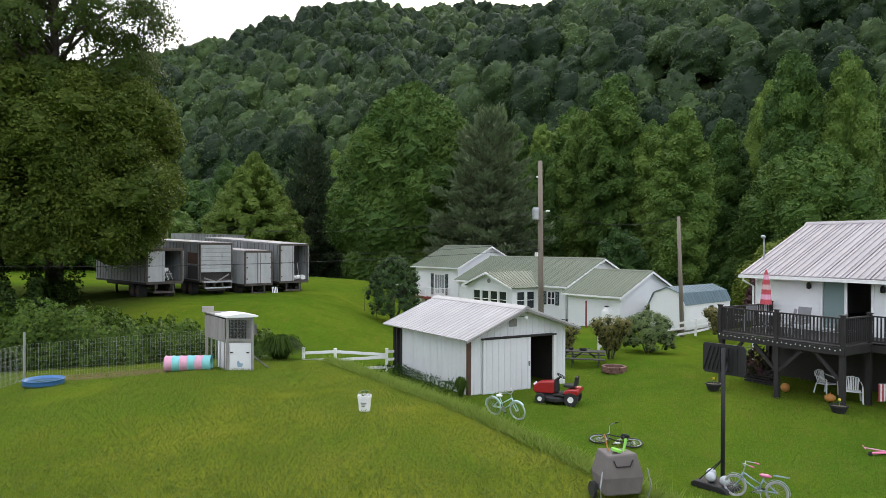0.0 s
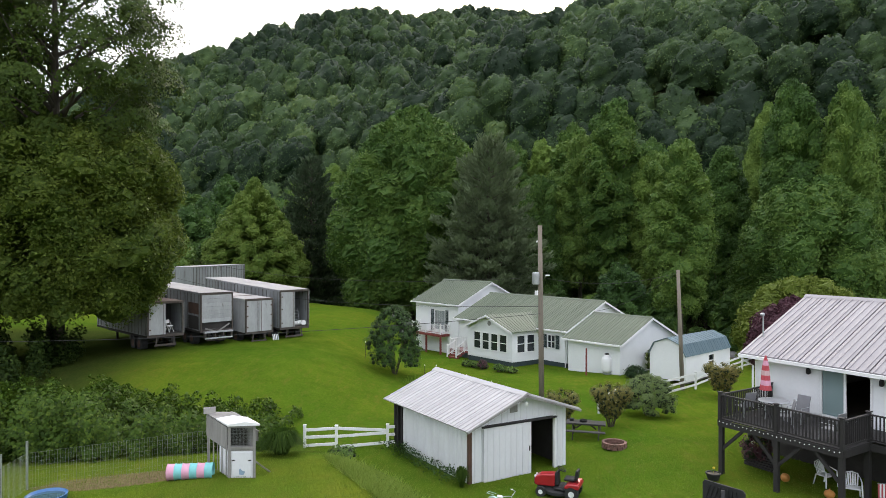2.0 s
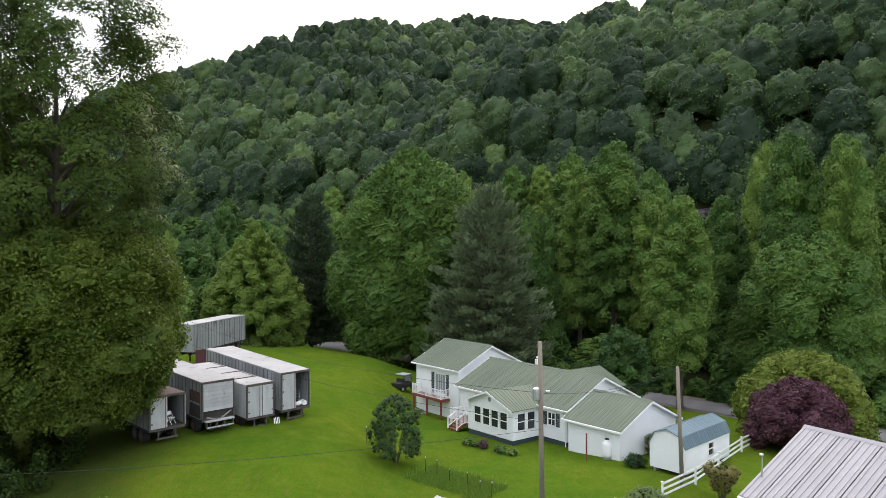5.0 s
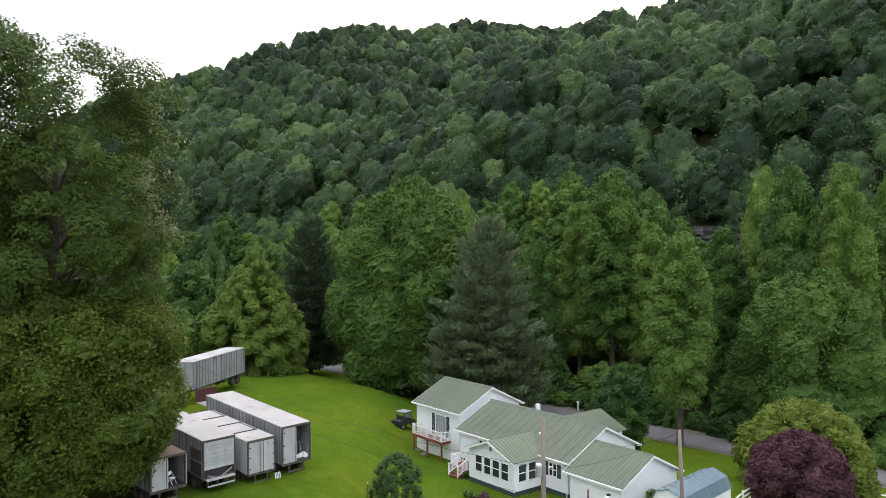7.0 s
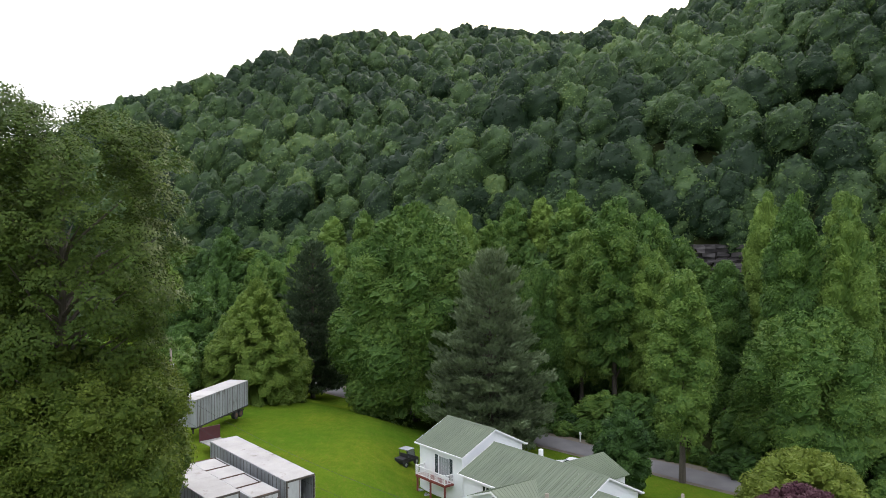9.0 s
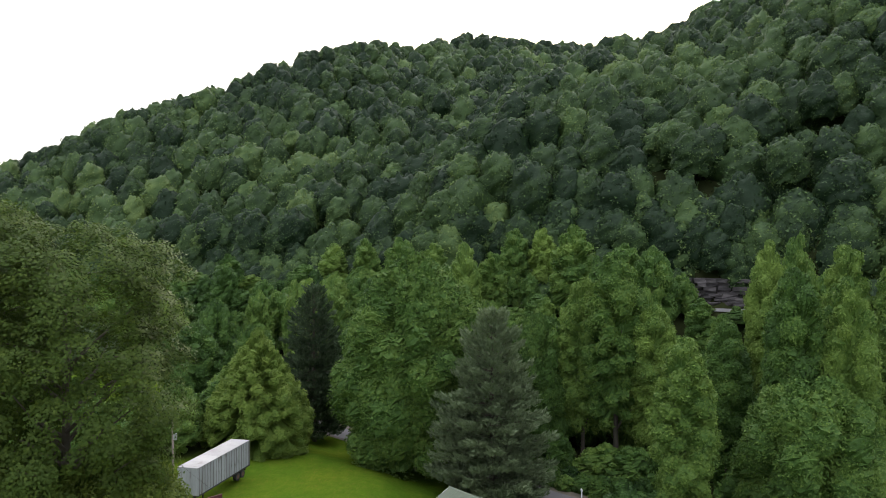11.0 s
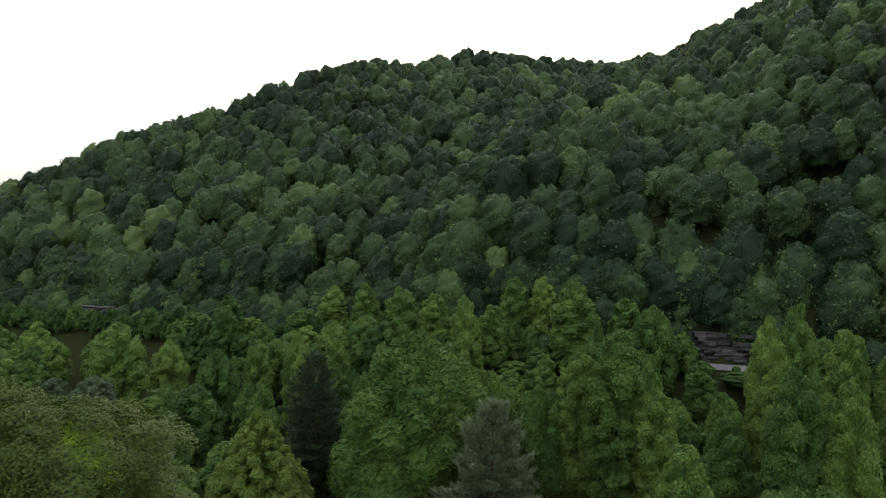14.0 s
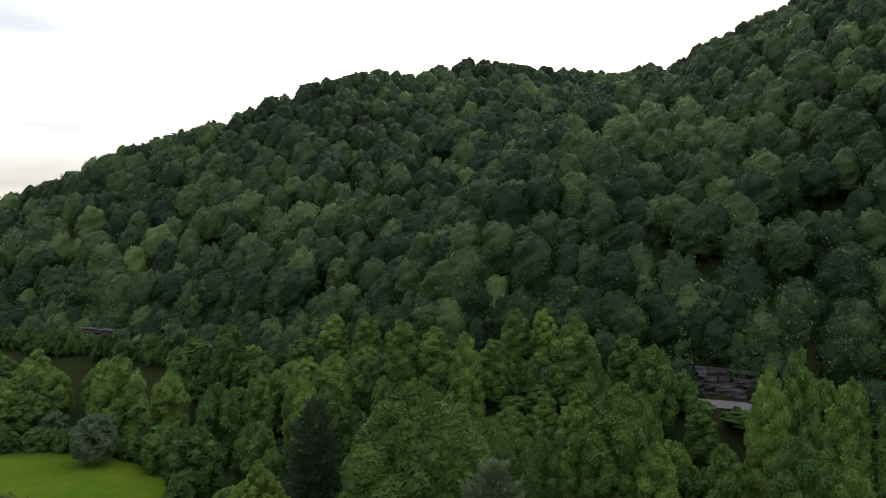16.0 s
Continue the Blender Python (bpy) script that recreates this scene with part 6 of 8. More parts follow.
    for x in (w * 0.3, w * 0.7):
        part("landing_leg", Geo().box(x - 0.07, x + 0.07, L - 2.3, L - 2.16, -0.2, z0 - 0.1), M_DARK_STEEL, th, lin=lin)
    return th


t4 = trailer((-12.75, 53.25, 2.05), 12.9, 2.6, 2.95, 1.15, "long grey aluminium trailer with its rear open", "open", tilt=0.045)
t3 = trailer((-14.85, 51.2, 2.2), 10.5, 2.3, 2.5, 0.9, "white box trailer with broken roof panels", "closed", side=M_TRAILER_DOOR, roof_bows=1, stakes=False, tilt=0.03)
t2 = trailer((-17.55, 49.3, 2.3), 10.8, 2.5, 2.75, 1.15, "grey trailer with a white roll-up rear door", "roll_up", tilt=0.03)
t1 = trailer((-20.2, 46.55, 2.3), 10.0, 2.5, 2.3, 1.15, "rusty grey trailer with one rear door open", "open", roof=M_RUST_ROOF, tilt=0.0)
TB2 = frame_of(Vector((-0.973, 0.23, 0)), Vector((-0.23, -0.973, 0)))
t5 = trailer((-25.75, 88.3, 3.0), 11.6, 2.6, 3.1, 1.2, "grey ribbed aluminium trailer standing alone", "closed", lin=TB2)

# ---------- utility poles and wires ----------
def pole(x, y, top, lean=(0, 0), r=0.14):
    z = ground_z(x, y)
    th = thing("utility_pole", (x, y, z), "weathered wooden utility pole", "pole", group="utility poles")
    part("shaft", Geo().rod((0, 0, -0.8), (lean[0], lean[1], top - z), r * 1.15, r * 0.85, 12), M_POLE, th, smooth=True)
    return th, z


p1, pz = pole(5.45, 37.64, 10.75, (-0.12, 0))
part("transformer", Geo().lathe((-0.35, -0.1, 7.35), [(0.16, 0), (0.2, 0.04), (0.2, 0.6), (0.17, 0.68)], 14), M_STEEL, p1, "grey pole transformer can")
part("insulator", Geo().rod((-0.32, 0, 9.7), (-0.15, 0, 9.75), 0.05, 0.05, 7), M_TRIM, p1)
part("bracket", Geo().beam((-0.1, 0, 7.7), (-0.3, -0.1, 7.7), 0.06, 0.08), M_STEEL, p1)
part("insulator", Geo().rod((0.2, 0, 7.85), (0.42, 0, 7.85), 0.04, 0.04, 7), M_TRIM, p1)
p2, _ = pole(15.75, 44.9, 8.05, (-0.33, 0), 0.13)
p3, _ = pole(-30.6, 75.5, 13.4, (0, 0), 0.14)
part("transformer", Geo().lathe((0.3, -0.1, 8.6), [(0.16, 0), (0.2, 0.04), (0.2, 0.65), (0.17, 0.72)], 14), M_STEEL, p3, "grey pole transformer can")


def wire(a, b, sag, r=0.012, label="thin black overhead wire"):
    a, b = Vector(a), Vector(b)
    pts = [a.lerp(b, i / 16) - Vector((0, 0, sag * 4 * (i / 16) * (1 - i / 16))) for i in range(17)]
    g = Geo().tube([p - a for p in pts], r, 4)
    return single("overhead_wire", g, M_BLACK, tuple(a), label, "wire", group="overhead wires")


wire((5.33, 37.6, 7.9), (-30.6, 75.4, 9.0), 1.3)
wire((5.33, 37.6, 6.3), (-30.6, 75.4, 6.4), 1.0)
wire((5.6, 37.7, 7.85), (15.4, 44.9, 7.9), 0.5)
wire((15.4, 44.9, 7.9), (12.0, 53.2, 4.6), 0.4)
wire((5.33, 37.5, 5.9), (-40, 30, 5.6), 0.8)


# ---------- bushes, weeds and grass ----------
def bush(name, seed, at, radius, height, mat, tone, label, count=26, lobe=0.5, per=260, size=0.16, upright=False, shape=None, category="bush"):
    rng = np.random.default_rng(seed)
    x, y = at
    th = thing(name, (x, y, ground_z(x, y)), label, category)
    st = Geo()
    for i in range(9):
        a = i * 2.4
        st.rod((0.1 * math.cos(a), 0.1 * math.sin(a), -0.1), (radius * 0.55 * math.cos(a), radius * 0.55 * math.sin(a), height * 0.72), 0.035, 0.012, 5, False)
    part("branching_stem", st, M_BARK, th)
    lobes = crown_lobes(rng, height * (0.22 if upright else 0.12), height, radius - lobe * 0.5, count, shape or (lambda t: 0.40 + 0.60 * min(1, 1.25 * t) if upright else round_shape(0.12 + 0.88 * t)), lobe)
    v, q, nv = leaf_cards(rng, lobes, per * 2, size * 0.8, 0.5)
    crown = new("leaves", array_mesh("leaves", v, q, mat, np.repeat(tone + 0.17 + rng.normal(size=len(q)) * 0.06, 3), nv))
    crown.parent = th
    # solid dark cores added as the shade within the bush
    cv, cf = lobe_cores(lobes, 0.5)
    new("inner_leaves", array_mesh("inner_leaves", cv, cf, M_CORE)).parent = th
    return th


M_BRONZE = foliage("bronze_leaves", (0.040, 0.056, 0.014), (0.105, 0.125, 0.028), (0.205, 0.165, 0.048), 0.3)
bush("evergreen_bush", 71, (-3.5, 49.2), 2.1, 5.0, M_LEAF, 0.26, "tall dense dark green bush beside the field", 150, 0.36, 480, 0.1)
bush("round_bush", 72, (11.4, 37.9), 1.6, 2.35, M_SAGE, 0.36, "wide rounded sage-green bush on the lawn", 110, 0.3, 700, 0.085)
bush("bronze_bush", 73, (8.7, 35.4), 1.05, 2.1, M_BRONZE, 0.5, "upright bush with bronze-tipped leaves", 110, 0.24, 700, 0.085, True)
bush("bronze_bush", 74, (6.25, 35.6), 0.95, 1.9, M_BRONZE, 0.55, "upright bronze-leaved bush behind the shed", 80, 0.22, 700, 0.085, True)
bush("bronze_bush", 75, (17.4, 42.6), 1.15, 2.1, M_BRONZE, 0.42, "upright bronze-green bush beside the white fence", 110, 0.25, 700, 0.085, True)
bush("clipped_bush", 76, (13.75, 48.9), 0.8, 0.95, M_LEAF, 0.02, "low clipped dark green bush at the garage corner", 24, 0.34, 420, 0.1)
bush("yellow_green_bush", 77, (15.7, 51.5), 0.55, 1.7, M_LIME, 0.4, "narrow yellow-green bush between garage and barn", 22, 0.3, 420, 0.12)
bush("red_leaf_bush", 78, (3.15, 54.6), 0.5, 0.8, M_PLUM, 0.6, "small red-leaved bush in the flower bed", 16, 0.22, 500, 0.09)
for i, (x, y, r, h) in enumerate(((1.9, 55.6, 0.5, 0.6), (4.4, 53.6, 0.6, 0.6), (5.3, 53.0, 0.55, 0.5), (2.5, 55.2, 0.4, 0.5))):
    bush("garden_plant", 80 + i, (x, y), r, h, M_LEAF, 0.45, "leafy green garden plant beside the sunroom", 14, 0.2, 500, 0.12)
bush("dark_red_bush", 88, (13.0, 28.3), 0.7, 1.5, M_PLUM, 0.45, "dark red-leaved bush beneath the deck", 20, 0.3, 400, 0.1)
bush("leafy_clump", 89, (-4.35, 29.6), 0.75, 0.55, M_LEAF, 0.28, "dark leafy clump in front of the white fence", 18, 0.25, 420, 0.1)


def blades(name, seed, places, height, width, mat, label, category, tone=0.4, lean=0.35):
    """Grass blades as slim pointed leaves, joined. places: (n, 2)."""
    rng = np.random.default_rng(seed)
    n = len(places)
    z = land(places[:, 0], places[:, 1]) + 0.02
    base = np.column_stack([places, z])
    a = rng.uniform(-1.3, 1.3, n)
    side = np.column_stack([np.cos(a), np.sin(a), np.zeros(n)]) * (width * rng.uniform(0.6, 1.3, n))[:, None]
    h = height * rng.uniform(0.5, 1.25, n)
    tip = base + np.column_stack([rng.normal(size=n) * lean * h, rng.normal(size=n) * lean * h, h])
    v = np.stack([base - side, base + side, tip], 1).reshape(-1, 3)
    ob = new(name, array_mesh(name, v, np.arange(3 * n).reshape(-1, 3), mat, np.repeat(tone + rng.normal(size=n) * 0.12, 3), np.tile([0.0, -0.35, 0.94], (3 * n, 1))))
    return tagged(ob, label, category, kind="stuff")


rng = np.random.default_rng(19)
# the long unmown fringe along the edge of the knoll
k = 11000
s = rng.uniform(0, 1, k)
edge = np.column_stack([-4.4 + 8.6 * s, 25.0 - 17.0 * s])
off = np.abs(rng.normal(size=k)) * 0.45 + 0.0 + rng.uniform(0, 2.6, k) * (rng.uniform(size=k) < 0.6)
edge = edge + np.column_stack([off * 0.894, off * 0.447])
blades("long_grass", 20, edge, 0.22, 0.014, M_LONG, "long unmown grass along the edge of the knoll", "grass", 0.7, 0.75)
# short lawn
k = 150000
y = 8.5 + 24 * rng.uniform(0, 1, k) ** 1.35
x = rng.uniform(-1, 1, k) * (0.66 * y + 1)
lawn = np.column_stack([x, y])
inside = ((x - 1.06) * SHED_V.x + (y - 27.05) * SHED_V.y > -0.1) & ((x - 1.06) * SHED_U.x + (y - 27.05) * SHED_U.y > -0.05) & ((x - 1.06) * SHED_V.x + (y - 27.05) * SHED_V.y < 5)
blades("lawn_grass", 21, lawn[~inside], 0.045, 0.010, M_GRASS, "short green lawn grass", "grass", 0.78, 0.6)


def weeds(name, seed, n, area, height, size, mat, tone, label):
    """A thicket: leafy stalks of uneven height; area() gives places."""
    rng = np.random.default_rng(seed)
    lobes = []
    for i in range(n):
        x, y, h = area(rng)
        z = ground_z(x, y)
        hh = h * rng.uniform(0.55, 1.15)
        r = 0.22 * rng.uniform(0.7, 1.5) + 0.08 * h
        for j in range(max(1, int(hh / (r * 1.3)))):
            lobes.append((x + rng.normal() * 0.12, y + rng.normal() * 0.12, z + r * 0.6 + j * r * 1.25, r * (1 - 0.08 * j), 1.0))
    v, q, nv = leaf_cards(rng, lobes, 400, size * 0.58, 0.45, 0.6)
    ob = new(name, array_mesh(name, v, q, mat, np.repeat(tone + 0.17 + rng.normal(size=len(q)) * 0.16, 3), nv))
    return tagged(ob, label, "weeds", kind="stuff")


def thicket(rng):
    x, y = rng.uniform(-25, -7.4), rng.uniform(26.0, 36)
    h = 1.5 + 1.5 * float(ease((-x - 9) / 10)) + 0.7 * noise.noise(Vector((x * 0.5, y * 0.5, 1)))
    return x, y, max(0.35, h * (0.6 + 0.4 * float(ease((35.5 - y) / 4))))


weeds("weed_thicket", 22, 560, thicket, 1.2, 0.24, M_WEED, 0.20, "overgrown thicket of tall green weeds behind the hen run")
weeds("shade_shrubs", 23, 330, lambda rng: (rng.uniform(-40, -23.5), rng.uniform(34, 45), rng.uniform(1.3, 3.4)), 1.6, 0.26, M_GREAT, 0.1, "dark shrubs growing in the shade below the great tree")


def shed_weeds(rng):
    s = rng.uniform(0.3, 6.0)
    p = Vector((1.06, 27.05, 0)) + SHED_U * s - SHED_V * rng.uniform(0.15, 0.7)
    return p.x, p.y, rng.uniform(0.2, 0.5) + 0.3 * (s < 0.9)


weeds("shed_weeds", 24, 60, shed_weeds, 0.4, 0.11, M_LEAF, 0.05, "dark leafy plants along the shed wall")


def tuft(name, at, r, h, label, seed, mat=M_GRASS, n=1400, tone=0.1):
    """A fountain of long arching leaves."""
    rng = np.random.default_rng(seed)
    x0, y0 = at
    a, e = rng.uniform(0, 6.283, n), rng.uniform(0.15, 1.0, n)
    hh = h * rng.uniform(0.6, 1.1, n)
    d = np.column_stack([np.cos(a), np.sin(a)])
    side = np.column_stack([-np.sin(a), np.cos(a), 0 * a]) * 0.012
    root = np.column_stack([d * 0.25 * r * rng.uniform(0, 1, n)[:, None], 0 * a])
    mid = root + np.column_stack([d * (r * 0.5 * e)[:, None], hh])
    tip = root + np.column_stack([d * (r * 1.05 * e)[:, None], hh * (1 - 0.6 * e)])
    v = np.stack([root - side, root + side, mid + side, mid - side], 1).reshape(-1, 3)
    v2 = np.stack([mid - side, mid + side, tip + side * 0.2, tip - side * 0.2], 1).reshape(-1, 3)
    vv = np.concatenate([v, v2])
    ob = new(name, array_mesh(name, vv, np.arange(len(vv)).reshape(-1, 4), mat, np.repeat(tone + rng.normal(size=2 * n) * 0.12, 4)))
    ob.matrix_basis = pose(x0, y0, ground_z(x0, y0) - 0.02)
    return tagged(ob, label, "ornamental grass")


tuft("ornamental_grass", (-6.05, 25.6), 0.95, 0.85, "dark green fountain of ornamental grass beside the hen house", 25)
tuft("iris_clump", (0.75, 26.75), 0.35, 0.75, "narrow leafy clump at the shed corner", 26, n=260)

# ---------- things on the near lawn ----------
def lay(x, y, dz=0.0):
    return (x, y, ground_z(x, y) + dz)


def paint(name, c, rough=0.4, metal=0.0, d=0.75):
    return surface(name, c, tuple(v * d for v in c), scale=4, fine=30, rough=rough, metal=metal, bump=0.02)


M_MINT, M_PINK, M_TEAL = paint("mint_paint", (0.55, 0.75, 0.74)), paint("pink_plastic", (0.75, 0.20, 0.36)), paint("teal_cloth", (0.22, 0.58, 0.58), 0.8)
M_ROSE, M_RED = paint("rose_cloth", (0.70, 0.36, 0.48), 0.8), paint("red_paint", (0.36, 0.018, 0.024), 0.3)
M_BLUE, M_LILAC = paint("blue_plastic", (0.045, 0.15, 0.36), 0.4), paint("blue_grey_paint", (0.26, 0.36, 0.46), 0.35)
M_YELLOW, M_ORANGE = paint("yellow_petals", (0.75, 0.55, 0.05), 0.6), paint("orange_rind", (0.50, 0.22, 0.05), 0.6)
M_FABRIC = surface("grey_brown_canvas", (0.17, 0.15, 0.145), (0.11, 0.095, 0.09), scale=3, fine=50, rough=0.9, bump=0.15)
M_LIMEGREEN = paint("lime_plastic", (0.25, 0.62, 0.08), 0.4)
M_BRICK = surface("fire_ring_brick", (0.24, 0.13, 0.10), (0.13, 0.07, 0.055), scale=3, fine=20, rough=0.9, bump=0.2, vary=0.3)
M_GREYBALL = paint("pale_grey_ball", (0.50, 0.53, 0.58), 0.5)
M_CANVAS_RED = paint("red_canopy_cloth", (0.50, 0.07, 0.09), 0.8)


def bicycle(at, rz, frame_mat, seat_mat, wr, base, label, tyre=None, step_through=True, lean=8, tilt=0.0):
    """A bicycle, its front along +x, standing on its wheels."""
    th = thing("bicycle", at, label, "bicycle", rz)
    th.matrix_basis = pose(*at, lean, tilt, rz)
    rear, front = Vector((-base / 2, 0, wr)), Vector((base / 2, 0, wr))
    up = Matrix.Rotation(math.pi / 2, 4, "X")
    for c, nm in ((rear, "rear_wheel"), (front, "front_wheel")):
        w = part(nm, Geo().ring(Matrix.Translation(c) @ up, wr - 0.022, 0.024, 24, 6), tyre or M_RUBBER, th, smooth=True)
        part("rim", Geo().ring(Matrix.Translation(c) @ up, wr - 0.055, 0.012, 24, 5), M_STEEL, w, smooth=True)
        part("hub", Geo().rod(c + Vector((0, -0.05, 0)), c + Vector((0, 0.05, 0)), 0.025, 0.025, 8), M_STEEL, w)
        sp = Geo()
        for i in range(12):
            a = i * math.pi / 6
            sp.rod(c, c + Vector((math.cos(a), 0, math.sin(a))) * (wr - 0.06), 0.003, 0.003, 3, False)
        part("spokes", sp, M_STEEL, w)
    bb, seat_top = Vector((-0.06 * base, 0, wr * 0.92)), Vector((-0.2 * base, 0, wr * 2.15))
    head0, head1 = Vector((base * 0.36, 0, wr * 1.75)), Vector((base * 0.31, 0, wr * 2.25))
    fr = Geo().rod(bb, seat_top, 0.018, 0.016, 7).rod(bb, head0, 0.02, 0.02, 7)
    fr.rod(bb.lerp(seat_top, 0.45 if step_through else 0.85), head1, 0.018, 0.018, 7).rod(head0, head1, 0.024, 0.024, 7)
    for y in (-0.05, 0.05):
        fr.rod(bb, rear + Vector((0, y, 0)), 0.011, 0.011, 6).rod(bb.lerp(seat_top, 0.8), rear + Vector((0, y, 0)), 0.01, 0.01, 6)
    part("frame", fr, frame_mat, th, smooth=True)
    fk = Geo()
    for y in (-0.055, 0.055):
        fk.rod(head0 + Vector((0, y, 0)), front + Vector((0, y, 0)), 0.012, 0.012, 6)
    part("fork", fk, frame_mat, th)
    hb = Geo().rod(head1, head1 + Vector((-0.03, 0, 0.14)), 0.014, 0.014, 6)
    t = head1 + Vector((-0.03, 0, 0.14))
    hb.tube([t + Vector((-0.16, -0.30, 0.08)), t + Vector((0.02, -0.2, 0.1)), t, t + Vector((0.02, 0.2, 0.1)), t + Vector((-0.16, 0.30, 0.08))], 0.012, 6)
    part("handlebar", hb, M_STEEL, th)
    for s in (-1, 1):
        part("grip", Geo().rod(t + Vector((-0.16, 0.3 * s, 0.08)), t + Vector((-0.26, 0.33 * s, 0.06)), 0.018, 0.018, 7), seat_mat, th)
    part("saddle", Geo().ball(seat_top + Vector((-0.02, 0, 0.04)), 0.14, 0.085, 0.045, 10, 6), seat_mat, th, smooth=True)
    part("chainring", Geo().rod(bb + Vector((0, -0.045, 0)), bb + Vector((0, -0.038, 0)), 0.09, 0.09, 14), M_STEEL, th)
    part("crank", Geo().rod(bb + Vector((0, -0.06, 0)), bb + Vector((0.13, -0.06, -0.08)), 0.01, 0.01, 5).rod(bb + Vector((0, 0.06, 0)), bb + Vector((-0.13, 0.06, 0.08)), 0.01, 0.01, 5), M_STEEL, th)
    for s in (-1, 1):
        part("pedal", Geo().box(bb.x - s * -0.13 * -1 - 0.04, bb.x - s * -0.13 * -1 + 0.04, s * 0.06, s * 0.06 + 0.09 * s, bb.z + s * 0.08 - 0.012, bb.z + s * 0.08 + 0.012), M_BLACK, th)
    if step_through:
        for c, a0, a1, nm in ((rear, 20, 190, "rear_fender"), (front, 40, 170, "front_fender")):
            fg = Geo()
            pts = [c + Vector((math.cos(radians(a)), 0, math.sin(radians(a)))) * (wr + 0.025) for a in range(a0, a1, 15)]
            for p, q in zip(pts, pts[1:]):
                fg.beam(p, q, 0.06, 0.006)
            part(nm, fg, frame_mat, th)
        part("carrier", Geo().tube([rear + Vector((0.08, 0.06, wr + 0.12)), rear + Vector((-0.25, 0.06, wr + 0.12)), rear + Vector((-0.25, -0.06, wr + 0.12)), rear + Vector((0.08, -0.06, wr + 0.12))], 0.008, 5), frame_mat, th)
    part("kickstand", Geo().rod(bb + Vector((-0.06, 0.04, -0.05)), Vector((bb.x - 0.12, 0.2, 0.0)), 0.009, 0.009, 5), M_STEEL, th)
    return th


bicycle(lay(2.24, 23.6, 0.0), -42, M_MINT, M_TRIM, 0.33, 1.02, "mint-green step-through bicycle standing on the lawn", tyre=paint("whitewall_tyre", (0.55, 0.60, 0.60), 0.7))
bicycle(lay(7.36, 15.98, 0.0), 146, M_LILAC, M_PINK, 0.26, 0.90, "child's blue-grey bicycle with pink saddle", tyre=paint("pale_tyre", (0.45, 0.43, 0.44), 0.8))
bk = bicycle(lay(5.1, 20.2, 0.05), 155, M_BLACK, M_BLACK, 0.3, 1.0, "dark bicycle lying on its side in the grass", step_through=False, lean=80)
sc = thing("scooter", lay(12.45, 19.4), "pink kick scooter lying on the lawn", "scooter", 10)
part("board", Geo().box(-0.3, 0.25, -0.06, 0.06, 0.06, 0.09), M_PINK, sc)
part("steering_tube", Geo().rod((0.3, 0, 0.08), (-0.3, 0.25, 0.16), 0.018, 0.018, 7), M_ROSE, sc)
part("handlebar", Geo().rod((-0.38, 0.1, 0.16), (-0.22, 0.4, 0.18), 0.014, 0.014, 6), M_PINK, sc)
for x in (-0.33, 0.3):
    part("wheel", Geo().rod((x, -0.02, 0.06), (x, 0.02, 0.06), 0.06, 0.06, 12), M_RUBBER, sc)


